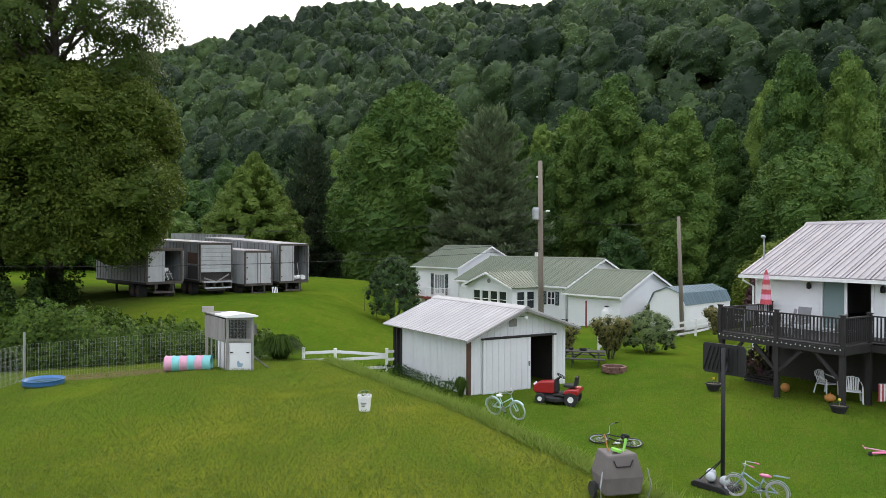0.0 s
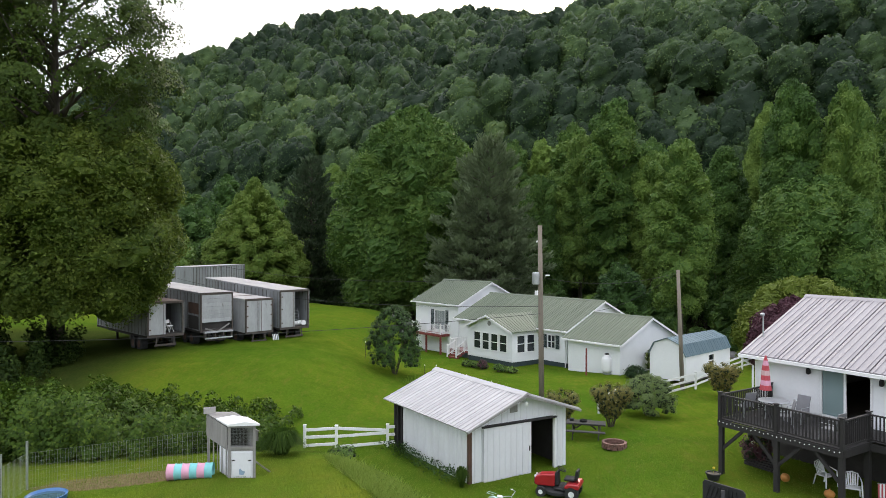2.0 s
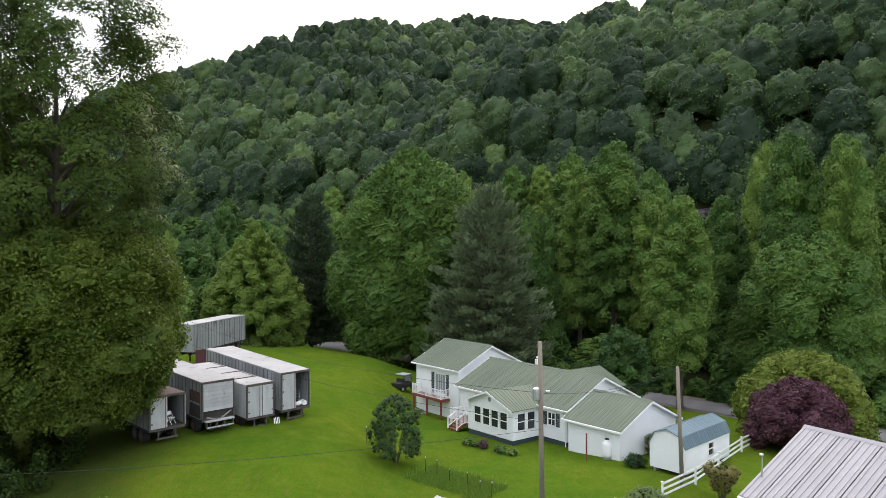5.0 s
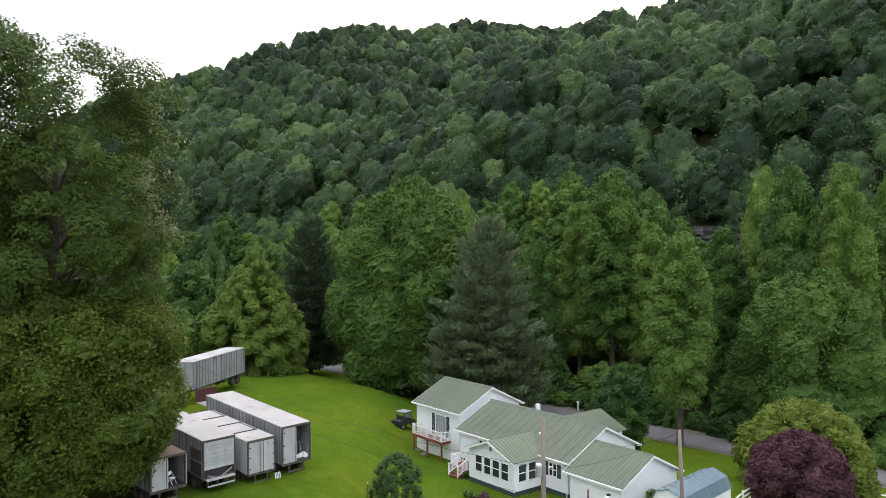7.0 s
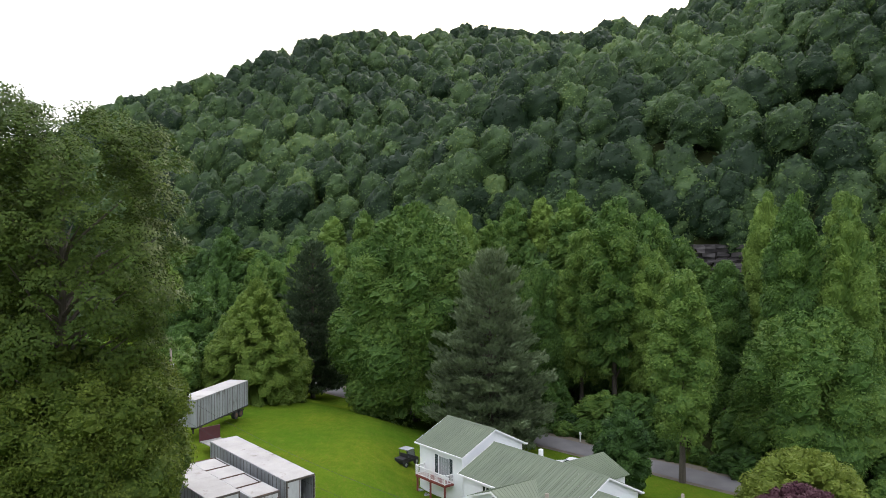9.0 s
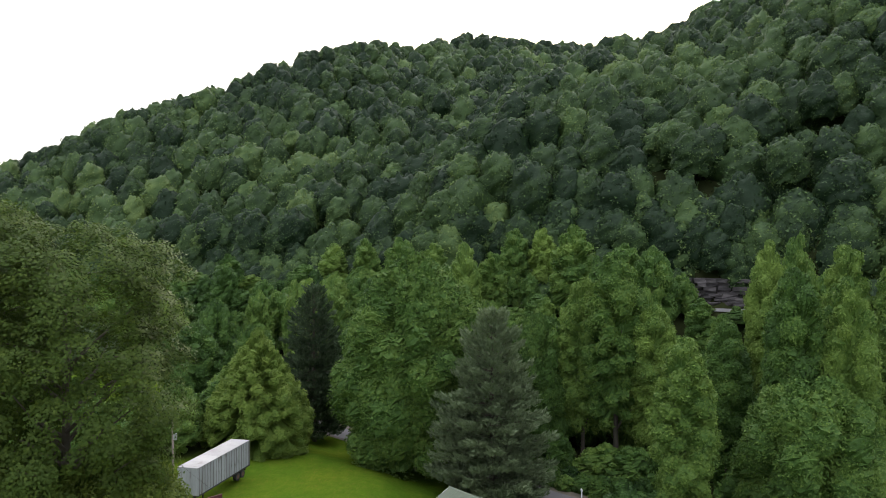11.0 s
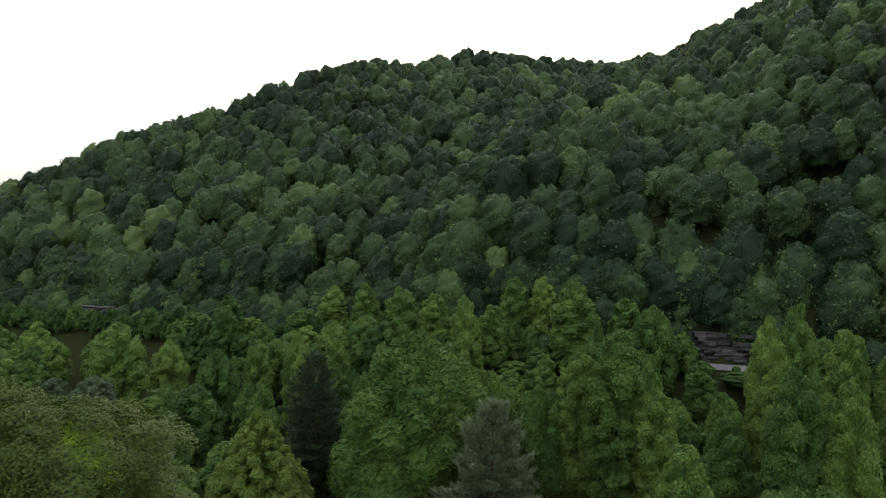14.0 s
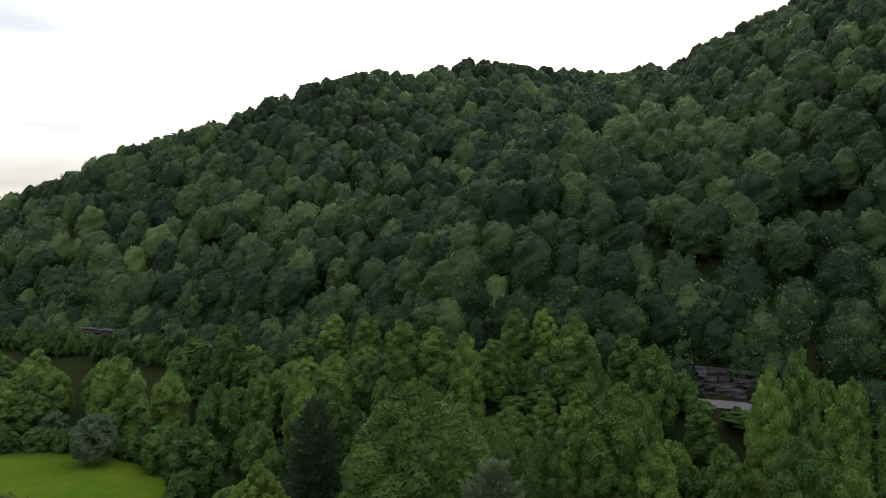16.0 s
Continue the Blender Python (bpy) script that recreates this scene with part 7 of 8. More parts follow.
def riding_mower(at, rz):
    """A lawn tractor, its front along +x."""
    th = thing("riding_mower", at, "red riding lawn mower parked before the shed", "lawn mower", rz)
    part("hood", Geo().prism([(0.12, 0.38), (0.86, 0.36), (0.92, 0.46), (0.88, 0.66), (0.70, 0.78), (0.12, 0.84)], "y", -0.23, 0.23), M_RED, th, "red rounded hood", bevel=0.04)
    part("grille", Geo().box(0.885, 0.925, -0.17, 0.17, 0.4, 0.62), M_BLACK, th)
    for y in (-0.13, 0.13):
        part("headlight", Geo().rod((0.86, y, 0.68), (0.91, y, 0.66), 0.05, 0.05, 10), M_TRIM, th)
    part("dashboard", Geo().prism([(-0.02, 0.42), (0.12, 0.42), (0.12, 0.90), (0.02, 0.95)], "y", -0.2, 0.2), M_BLACK, th, bevel=0.02)
    part("footboard", Geo().box(-0.35, 0.12, -0.42, 0.42, 0.34, 0.38), M_BLACK, th)
    part("rear_fender", Geo().prism([(-0.82, 0.42), (-0.28, 0.42), (-0.28, 0.50), (-0.40, 0.60), (-0.80, 0.62), (-0.86, 0.52)], "y", -0.46, 0.46), M_RED, th, bevel=0.04)
    part("seat_cushion", Geo().box(-0.62, -0.22, -0.22, 0.22, 0.64, 0.74), M_BLACK, th, bevel=0.04)
    part("seat_back", Geo().prism([(-0.72, 0.70), (-0.60, 0.70), (-0.66, 1.06), (-0.76, 1.05)], "y", -0.21, 0.21), M_BLACK, th, bevel=0.03)
    st = Matrix.Translation((-0.10, 0, 1.02)) @ Matrix.Rotation(radians(-28), 4, "Y")
    wl_ = part("steering_wheel", Geo().ring(st, 0.17, 0.016, 18, 6), M_BLACK, th, smooth=True)
    part("spokes", Geo().rod(st @ Vector((-0.16, 0, 0)), st @ Vector((0.16, 0, 0)), 0.012, 0.012, 5).rod(st @ Vector((0, -0.16, 0)), st @ Vector((0, 0.16, 0)), 0.012, 0.012, 5), M_BLACK, wl_)
    part("steering_column", Geo().rod((-0.10, 0, 1.02), (0.06, 0, 0.82), 0.02, 0.02, 7), M_BLACK, th)
    part("chassis", Geo().box(-0.75, 0.8, -0.18, 0.18, 0.26, 0.36), M_BLACK, th)
    part("mower_deck", Geo().lathe((0.05, 0, 0.12), [(0.40, 0), (0.53, 0.02), (0.53, 0.13), (0.42, 0.18), (0.1, 0.2)], 22), M_BLACK, th)
    for x, y, r, w in ((-0.55, -0.38, 0.25, 0.2), (-0.55, 0.38, 0.25, 0.2), (0.62, -0.36, 0.19, 0.14), (0.62, 0.36, 0.19, 0.14)):
        t = part("wheel", Geo().rod((x, y - w / 2, r), (x, y + w / 2, r), r, r, 20).ring(Matrix.Translation((x, y, r)) @ Matrix.Rotation(math.pi / 2, 4, "X"), r - 0.02, 0.03, 20, 5), M_RUBBER, th, "black tyre with pale hub")
        part("hub", Geo().rod((x, y - w / 2 - 0.012, r), (x, y + w / 2 + 0.012, r), r * 0.45, r * 0.45, 14), M_TRIM, t)
    part("front_axle", Geo().rod((0.62, -0.34, 0.2), (0.62, 0.34, 0.2), 0.03, 0.03, 7), M_BLACK, th)
    return th


riding_mower(lay(4.42, 25.85), 158)

# basketball hoop seen from behind
hoop = thing("basketball_hoop", lay(6.82, 16.75), "portable black basketball hoop on a weighted base", "basketball hoop", 0)
HB = frame_of((0.61, -0.79, 0), (0.79, 0.61, 0))
part("base", Geo().prism([(-0.55, 0.0), (0.42, 0.0), (0.38, 0.12), (0.25, 0.17), (-0.45, 0.17), (-0.55, 0.1)], "y", -0.36, 0.36), M_BLACK, hoop, lin=HB, bevel=0.03)
part("pole", Geo().rod((0.1, 0, 0.1), (0.1, 0, 3.45), 0.05, 0.05, 10), M_BLACK, hoop, lin=HB, smooth=True)
part("brace", Geo().rod((-0.42, 0.2, 0.15), (0.1, 0.02, 0.75), 0.014, 0.014, 6).rod((-0.42, -0.2, 0.15), (0.1, -0.02, 0.75), 0.014, 0.014, 6), M_BLACK, hoop, lin=HB)
bb_ = part("backboard", Geo().prism([(-0.5, 2.78), (0.5, 2.78), (0.56, 2.84), (0.56, 3.46), (0.5, 3.52), (-0.5, 3.52), (-0.56, 3.46), (-0.56, 2.84)], "y", 0.18, 0.22), M_BLACK, hoop, "black backboard with moulded ribs", lin=HB)
for i in range(-4, 5):
    part("rib", Geo().beam((i * 0.11 - 0.09, 0.165, 2.86), (i * 0.11 + 0.09 * (1 if i < 0 else -1), 0.165, 3.44), 0.03, 0.02), M_BLACK, bb_, lin=HB)
part("bracket", Geo().beam((0.1, 0.02, 3.3), (0.1, 0.2, 3.1), 0.06, 0.04).beam((0.1, 0.02, 2.8), (0.1, 0.2, 3.0), 0.06, 0.04), M_BLACK, hoop, lin=HB)
part("rim", Geo().ring(Matrix.Translation((0.0, 0.46, 2.95)), 0.225, 0.01, 20, 5), M_RED, hoop, lin=HB)
for i, (a, b) in enumerate(((-0.28, 0.13), (-0.12, -0.16), (0.24, -0.14))):
    p = Vector((6.82, 16.75, 0)) + Vector((0.61, -0.79, 0)) * a + Vector((0.79, 0.61, 0)) * b
    single("volleyball", Geo().ball((0, 0, 0), 0.12, n=16, k=10).ring(Matrix.Rotation(0.5 + i, 4, "X"), 0.117, 0.006, 20, 4).ring(Matrix.Rotation(1.8 + i, 4, "Y"), 0.117, 0.006, 20, 4), M_GREYBALL, (p.x, p.y, ground_z(6.95, 16.75) + 0.17 + 0.115), "scuffed pale grey ball lying on the hoop base", "ball", group="balls", smooth=True)

# canvas yard cart full of toys
cart = thing("yard_cart", lay(2.72, 10.4), "grey-brown canvas yard cart with toys sticking out", "cart", 12)
part("canvas_bag", Geo().add([(-0.36, -0.26, 0.12), (0.36, -0.26, 0.12), (0.36, 0.26, 0.12), (-0.36, 0.26, 0.12), (-0.30, -0.24, 0.78), (0.28, -0.24, 0.80), (0.30, 0.24, 0.76), (-0.30, 0.24, 0.8), (-0.40, -0.31, 0.42), (0.40, -0.30, 0.42), (0.40, 0.3, 0.42), (-0.40, 0.3, 0.42)],
     [(3, 2, 1, 0), (0, 1, 9, 8), (1, 2, 10, 9), (2, 3, 11, 10), (3, 0, 8, 11), (8, 9, 5, 4), (9, 10, 6, 5), (10, 11, 7, 6), (11, 8, 4, 7), (4, 5, 6, 7)]), M_FABRIC, cart, bevel=0.03)
part("frame_hoop", Geo().tube([(-0.46, -0.3, 0.02), (-0.5, -0.34, 0.3), (-0.44, -0.3, 0.55)], 0.014, 6).tube([(0.46, -0.3, 0.02), (0.52, -0.34, 0.3), (0.46, -0.3, 0.55)], 0.014, 6), M_STEEL, cart)
for s in (-1, 1):
    part("wheel", Geo().rod((s * 0.42, 0.1, 0.14), (s * 0.48, 0.1, 0.14), 0.14, 0.14, 16), M_RUBBER, cart)
part("strap", Geo().tube([(-0.2, -0.27, 0.7), (-0.15, -0.29, 0.6), (0.12, -0.29, 0.6), (0.18, -0.27, 0.7)], 0.012, 5), M_BLACK, cart)
part("toy_handle", Geo().rod((0.12, 0.0, 0.75), (0.2, 0.05, 0.98), 0.025, 0.025, 8), M_LIMEGREEN, cart)
part("toy_disc", Geo().rod((-0.05, -0.05, 0.8), (-0.04, -0.05, 0.84), 0.1, 0.1, 14), M_LIMEGREEN, cart)
part("toy_stick", Geo().rod((-0.15, 0.05, 0.75), (-0.22, 0.1, 1.05), 0.015, 0.015, 6), M_ORANGE, cart)

cart.scale = (0.8, 0.8, 0.9)
bucket = thing("bucket", lay(-1.74, 15.8), "white plastic bucket with a small plant", "bucket")
part("pail", Geo().lathe((0, 0, 0), [(0.13, 0), (0.155, 0.3), (0.165, 0.3), (0.165, 0.36), (0.15, 0.36), (0.14, 0.3)], 18), M_TRIM, bucket, smooth=False)
part("soil", Geo().rod((0, 0, 0.28), (0, 0, 0.31), 0.145, 0.145, 14), M_GRAVEL, bucket)
part("handle", Geo().tube([(0.165 * math.cos(a), 0.03, 0.33 + 0.13 * math.sin(a)) for a in np.linspace(0, math.pi, 9)], 0.004, 5), M_STEEL, bucket)
for i in range(3):
    part("label_bar", Geo().box(-0.07 + 0.01 * i, 0.06 - 0.02 * i, -0.157 - 0.004 * (2 - i), -0.150 - 0.004 * (2 - i) + 0.002, 0.2 - 0.04 * i, 0.215 - 0.04 * i), M_DARK_STEEL, bucket)
v, q, nv = leaf_cards(np.random.default_rng(5), [(0, 0, 0.38, 0.09, 1), (0.05, 0.03, 0.42, 0.06, 1)], 3000, 0.05)
new("plant", array_mesh("plant", v, q, M_LEAF, np.full(len(v), 0.5))).parent = bucket

# ---------- the hen house and its run ----------
coop = thing("hen_house", lay(-7.05, 22.45), "weathered wooden hen house with white lower box", "hen house", 0)
CP = Matrix(((0.985, -0.60, 0), (0.0, 0.80, 0), (0, 0, 0.95)))
part("lower_box", Geo().box(0, 0.86, 0.0, 0.85, -0.1, 0.92), M_SHED, coop, "pale painted lower box", lin=CP)
part("lower_door", Geo().box(0.1, 0.76, -0.03, -0.003, 0.06, 0.86), M_SHED, coop, lin=CP)
for x in (0.16, 0.7):
    part("hinge", Geo().box(x - 0.05, x + 0.05, -0.045, -0.03, 0.58, 0.62), M_DARK_STEEL, coop, lin=CP)
part("painted_bird", Geo().add([(0.36, -0.036, 0.1), (0.5, -0.036, 0.1), (0.55, -0.036, 0.22), (0.45, -0.036, 0.24), (0.38, -0.036, 0.33), (0.34, -0.036, 0.26)], [(0, 1, 2, 3, 4, 5)]), M_LILAC, coop, "small painted blue shape", lin=CP)
for x, y in ((0.03, 0.0), (0.86, 0.0), (0.03, 2.1), (0.86, 2.1)):
    part("corner_post", Geo().box(x - 0.04, x + 0.04, y - 0.04, y + 0.04, -0.15, 1.86), M_GREY_WOOD, coop, lin=CP)
part("floor", Geo().box(-0.03, 0.92, 0.0, 2.1, 0.93, 1.0), M_GREY_WOOD, coop, lin=CP)
for i in range(12):
    part("side_board", Geo().box(-0.05, -0.02, 0.06 + 0.17 * i, 0.06 + 0.17 * i + 0.155, 0.98, 1.74), M_GREY_WOOD, coop, lin=CP)
part("far_side", Geo().box(0.86, 0.89, 0.05, 2.1, 1.0, 1.8), M_GREY_WOOD, coop, lin=CP)
part("back_wall", Geo().box(0, 0.86, 2.06, 2.1, 1.0, 1.8), M_GREY_WOOD, coop, lin=CP)
# dark sheet added inside: the shade behind the wire mesh
part("inner_shade", Geo().box(0.05, 0.83, 0.5, 0.53, 1.0, 1.75), M_INSIDE, coop, lin=CP)
for z in (0.99, 1.72):
    part("front_rail", Geo().box(0.07, 0.82, -0.04, 0.02, z, z + 0.09), M_GREY_WOOD, coop, lin=CP)
mesh = Geo()
for i in range(16):
    mesh.box(0.08 + i * 0.047, 0.083 + i * 0.047, -0.012, -0.009, 1.06, 1.73)
for i in range(13):
    mesh.box(0.07, 0.82, -0.014, -0.0125, 1.08 + 0.05 * i, 1.083 + 0.05 * i)
tagged(part("wire_mesh", mesh, M_STEEL, coop, "wire mesh front", lin=CP), kind="stuff")
part("roof_lid", Geo().prism([(-0.08, 1.80), (1.0, 1.84), (1.0, 1.90), (0.5, 1.96), (-0.08, 1.86)], "y", -0.15, 0.95), M_TRIM, coop, "white curved plastic roof lid", lin=CP)
for i in range(5):
    part("roof_board", Geo().box(-0.1, 0.98, 0.98 + 0.24 * i, 0.98 + 0.24 * i + 0.22, 1.80, 1.84), M_GREY_WOOD, coop, lin=CP)
part("nest_box", Geo().box(0.9, 1.2, 0.5, 1.2, 1.15, 1.5).prism([(0.88, 1.5), (1.25, 1.5), (0.88, 1.64)], "y", 0.47, 1.23), M_GREY_WOOD, coop, lin=CP)
part("ramp", Geo().beam((0.95, 0.7, 0.55), (1.75, 0.9, -0.05), 0.09, 0.05), M_GREY_WOOD, coop, lin=CP)
for i in range(5):
    part("lattice_slat", Geo().box(-0.04, -0.02, 0.1 + 0.42 * i, 0.14 + 0.42 * i, 0.0, 0.95), M_GREY_WOOD, coop, lin=CP)
cb = thing("concrete_block", (-7.05 - 0.60 * 1.95 + 0.02, 22.45 + 0.80 * 1.95, ground_z(-7.05, 22.45) + 1.84 * 0.95), "grey hollow concrete block lying on the hen house", "block", 20)
part("shell", Geo().box(-0.2, 0.2, -0.1, -0.07, 0, 0.19).box(-0.2, 0.2, 0.07, 0.1, 0, 0.19).box(-0.2, -0.17, -0.07, 0.07, 0, 0.19).box(0.17, 0.2, -0.07, 0.07, 0, 0.19), M_CONCRETE, cb)
part("web", Geo().box(-0.018, 0.018, -0.07, 0.07, 0, 0.19), M_CONCRETE, cb)
tun = thing("play_tunnel", lay(-9.0, 22.35, 0.27), "pink and teal cloth play tunnel lying in the run", "tunnel", 8)
for i in range(6):
    col = M_ROSE if i % 2 == 0 else M_TEAL
    gg = Geo()
    n = 18
    for j, (x, r) in enumerate(((0.24 * i, 0.265), (0.24 * i + 0.12, 0.25), (0.24 * i + 0.24, 0.265))):
        gg.v += [(x, r * math.cos(2 * math.pi * k / n), r * math.sin(2 * math.pi * k / n)) for k in range(n)]
    for j in range(2):
        gg.f += [(j * n + k, j * n + (k + 1) % n, (j + 1) * n + (k + 1) % n, (j + 1) * n + k) for k in range(n)]
    part("tunnel_section", gg, col, tun, smooth=True)
    part("hoop_wire", Geo().ring(Matrix.Translation((0.24 * i, 0, 0)) @ Matrix.Rotation(math.pi / 2, 4, "Y"), 0.267, 0.008, 18, 5), col, tun)
pool = thing("paddling_pool", lay(-12.2, 21.0), "small round blue plastic paddling pool with water", "paddling pool")
part("basin", Geo().lathe((0, 0, 0), [(0.5, 0), (0.56, 0.02), (0.58, 0.12), (0.56, 0.22), (0.6, 0.25), (0.58, 0.27), (0.53, 0.24), (0.52, 0.1), (0.1, 0.06)], 26), M_BLUE, pool, smooth=True)
mw = glass_mat("pool_water", (0.05, 0.10, 0.12))
pool.scale = (1, 1, 0.75)
part("water", Geo().rod((0, 0, 0.155), (0, 0, 0.16), 0.53, 0.53, 24), mw, pool)


def steel_post(x, y, h):
    th = thing("fence_post", lay(x, y), "grey steel fence post of the hen run", "post", group="run posts")
    part("post", Geo().box(-0.02, 0.02, -0.03, 0.03, -0.3, h).box(-0.05, -0.02, -0.005, 0.005, -0.3, h), M_STEEL, th)


run = [(-13.65, 22.4), (-13.35, 20.6), (-11.2, 23.2), (-9.2, 23.9), (-7.6, 24.3)]
for i, (x, y) in enumerate(run[:2]):
    steel_post(x, y, 1.6)
wf = Geo()
for a, b in ((run[0], run[2]), (run[2], run[3]), (run[3], run[4]), (run[0], run[1])):
    a, b = Vector((*a, ground_z(*a))), Vector((*b, ground_z(*b)))
    n = int((b - a).length / 0.08)
    for i in range(n):
        p = a.lerp(b, i / n)
        wf.box(p.x - 0.0018, p.x + 0.0018, p.y - 0.0018, p.y + 0.0018, p.z, p.z + 1.2)
    for j in range(9):
        wf.rod(a + Vector((0, 0, 0.04 + 0.145 * j)), b + Vector((0, 0, 0.04 + 0.145 * j)), 0.002, 0.002, 3, False)
single("wire_fence", wf, M_STEEL, (0, 0, 0), "welded wire mesh fence round the hen run", "fence")


# ---------- fences ----------
def rail_fence(places, label, height=1.15, rails=3, drop=(), name="rail_fence"):
    a0 = places[0]
    th = thing(name, lay(*a0), label, "fence")
    o = Vector(lay(*a0))
    pts = [Vector(lay(*p)) - o for p in places]
    for p in pts:
        part("post", Geo().box(p.x - 0.06, p.x + 0.06, p.y - 0.06, p.y + 0.06, p.z - 0.3, p.z + height).box(p.x - 0.075, p.x + 0.075, p.y - 0.075, p.y + 0.075, p.z + height, p.z + height + 0.03), M_TRIM, th)
    for i, (a, b) in enumerate(zip(pts, pts[1:])):
        for j in range(rails):
            d = drop[i][j] if i < len(drop) else (0, 0)
            z = height - 0.12 - j * 0.36
            part("rail", Geo().beam(a + Vector((0, 0, z + d[0])), b + Vector((0, 0, z + d[1])), 0.04, 0.13), M_TRIM, th)


rail_fence([(-6.4, 31.6), (-4.95, 31.7), (-2.6, 32.1), (-1.9, 32.3)], "white board fence beside the shed with sagging rails", 1.05, 3, [[(-0.1, 0), (-0.08, 0), (-0.1, 0)], [(0, -0.15), (-0.02, 0.1), (-0.15, 0.0)], [(0, 0), (0, 0), (0, 0)]])
rail_fence([(8.8, 38.6), (10.0, 39.7)], "low white board fence beside the bushes", 1.1, 3)
rail_fence([(13.6, 42.4), (16.7, 45.2), (19.6, 48.6), (22.9, 52.4), (25.2, 54.6)], "white board fence running past the little barn", 1.15, 3)
rail_fence([(31.2, 57.4), (33.8, 56.9), (37.0, 57.0), (40.5, 57.0), (44, 57)], "white board fence beside the road", 1.2, 3)
for i, (x, y, h) in enumerate(((-1.3, 47.2, 1.2), (-0.5, 46.2, 1.35), (0.35, 45.6, 0.9), (1.5, 44.6, 1.0), (2.3, 43.8, 0.7), (3.0, 43.0, 0.9), (-4.9, 50.5, 1.2), (-5.9, 51.5, 1.2))):
    th = thing("garden_stake", lay(x, y), "thin dark garden stake with pale tip", "stake", group="garden stakes")
    part("stake", Geo().rod((0, 0, -0.2), (0.02, 0, h), 0.022, 0.02, 6), M_DARK_STEEL, th)
    part("tip", Geo().rod((0.02, 0, h), (0.02, 0, h + 0.1), 0.022, 0.022, 6), M_TRIM, th)
k = 2600
blades("garden_weeds", 27, np.column_stack([rng.uniform(-2.5, 4, k), rng.uniform(-1.6, 1.6, k)]) @ np.array([[0.75, -0.66], [0.66, 0.75]]) + [0.2, 46.0], 0.55, 0.018, M_LONG, "tall weedy grass in the old garden plot", "grass", 0.35, 0.3)

# ---------- picnic table, fire ring ----------
M_OLD_WOOD = surface("dark_weathered_wood", (0.075, 0.07, 0.064), (0.035, 0.033, 0.03), scale=3, fine=26, rough=0.85, bump=0.35, stretch=(0.2, 1, 1), vary=0.2)
pt = thing("picnic_table", lay(7.05, 33.7), "weathered dark picnic table with benches", "picnic table", -14)
for i in range(5):
    part("top_board", Geo().box(-0.95, 0.95, -0.37 + 0.15 * i, -0.37 + 0.15 * i + 0.14, 0.70, 0.74), M_OLD_WOOD, pt)
for y in (-0.72, 0.72):
    for j in range(2):
        part("bench_board", Geo().box(-0.95, 0.95, y - 0.14 + 0.145 * j, y - 0.14 + 0.145 * j + 0.135, 0.42, 0.46), M_OLD_WOOD, pt)
for x in (-0.62, 0.62):
    for s in (-1, 1):
        part("leg", Geo().beam((x, 0.62 * s, -0.05), (x, 0.22 * s, 0.69), 0.05, 0.09), M_OLD_WOOD, pt)
    part("cross_beam", Geo().box(x + 0.05, x + 0.09, -0.82, 0.82, 0.33, 0.41), M_OLD_WOOD, pt)
part("diagonal_brace", Geo().beam((-0.5, 0, 0.4), (-0.1, 0, 0.69), 0.04, 0.07).beam((0.5, 0, 0.4), (0.1, 0, 0.69), 0.04, 0.07), M_OLD_WOOD, pt)
bp_ = thing("black_pan", (6.95, 33.75, ground_z(7.05, 33.7) + 0.74), "black cooking pan standing on the picnic table", "pan")
part("pan", Geo().lathe((0, 0, 0), [(0.17, 0), (0.2, 0.1), (0.19, 0.1), (0.16, 0.02)], 16), M_BLACK, bp_)
part("handle", Geo().box(0.18, 0.4, -0.015, 0.015, 0.08, 0.1), M_BLACK, bp_)
single("black_pot", Geo().lathe((0, 0, 0), [(0.1, 0), (0.11, 0.12), (0.09, 0.13)], 14), M_BLACK, (6.4, 33.95, ground_z(7.05, 33.7) + 0.74), "small black pot standing on the picnic table", "pot")
fire = thing("fire_ring", lay(7.95, 31.65), "round fire ring of reddish bricks", "fire pit")
for r_ in range(2):
    for i in range(14):
        a = (i + 0.5 * r_) * 2 * math.pi / 14
        m = Matrix.Translation((0.5 * math.cos(a), 0.5 * math.sin(a), 0.07 + 0.135 * r_)) @ Matrix.Rotation(a, 4, "Z")
        part("brick", Geo().slab(m, 0.13, 0.215, 0.125), M_BRICK, fire)
part("ash", Geo().rod((0, 0, 0.0), (0, 0, 0.05), 0.43, 0.43, 16), M_INSIDE, fire)

# ---------- deck furniture and things beneath it ----------
def on_deck(s, d, z=2.70):
    p = Vector((13.8, 30.07, 0)) + RU * s + RV * d
    return (p.x, p.y, z)


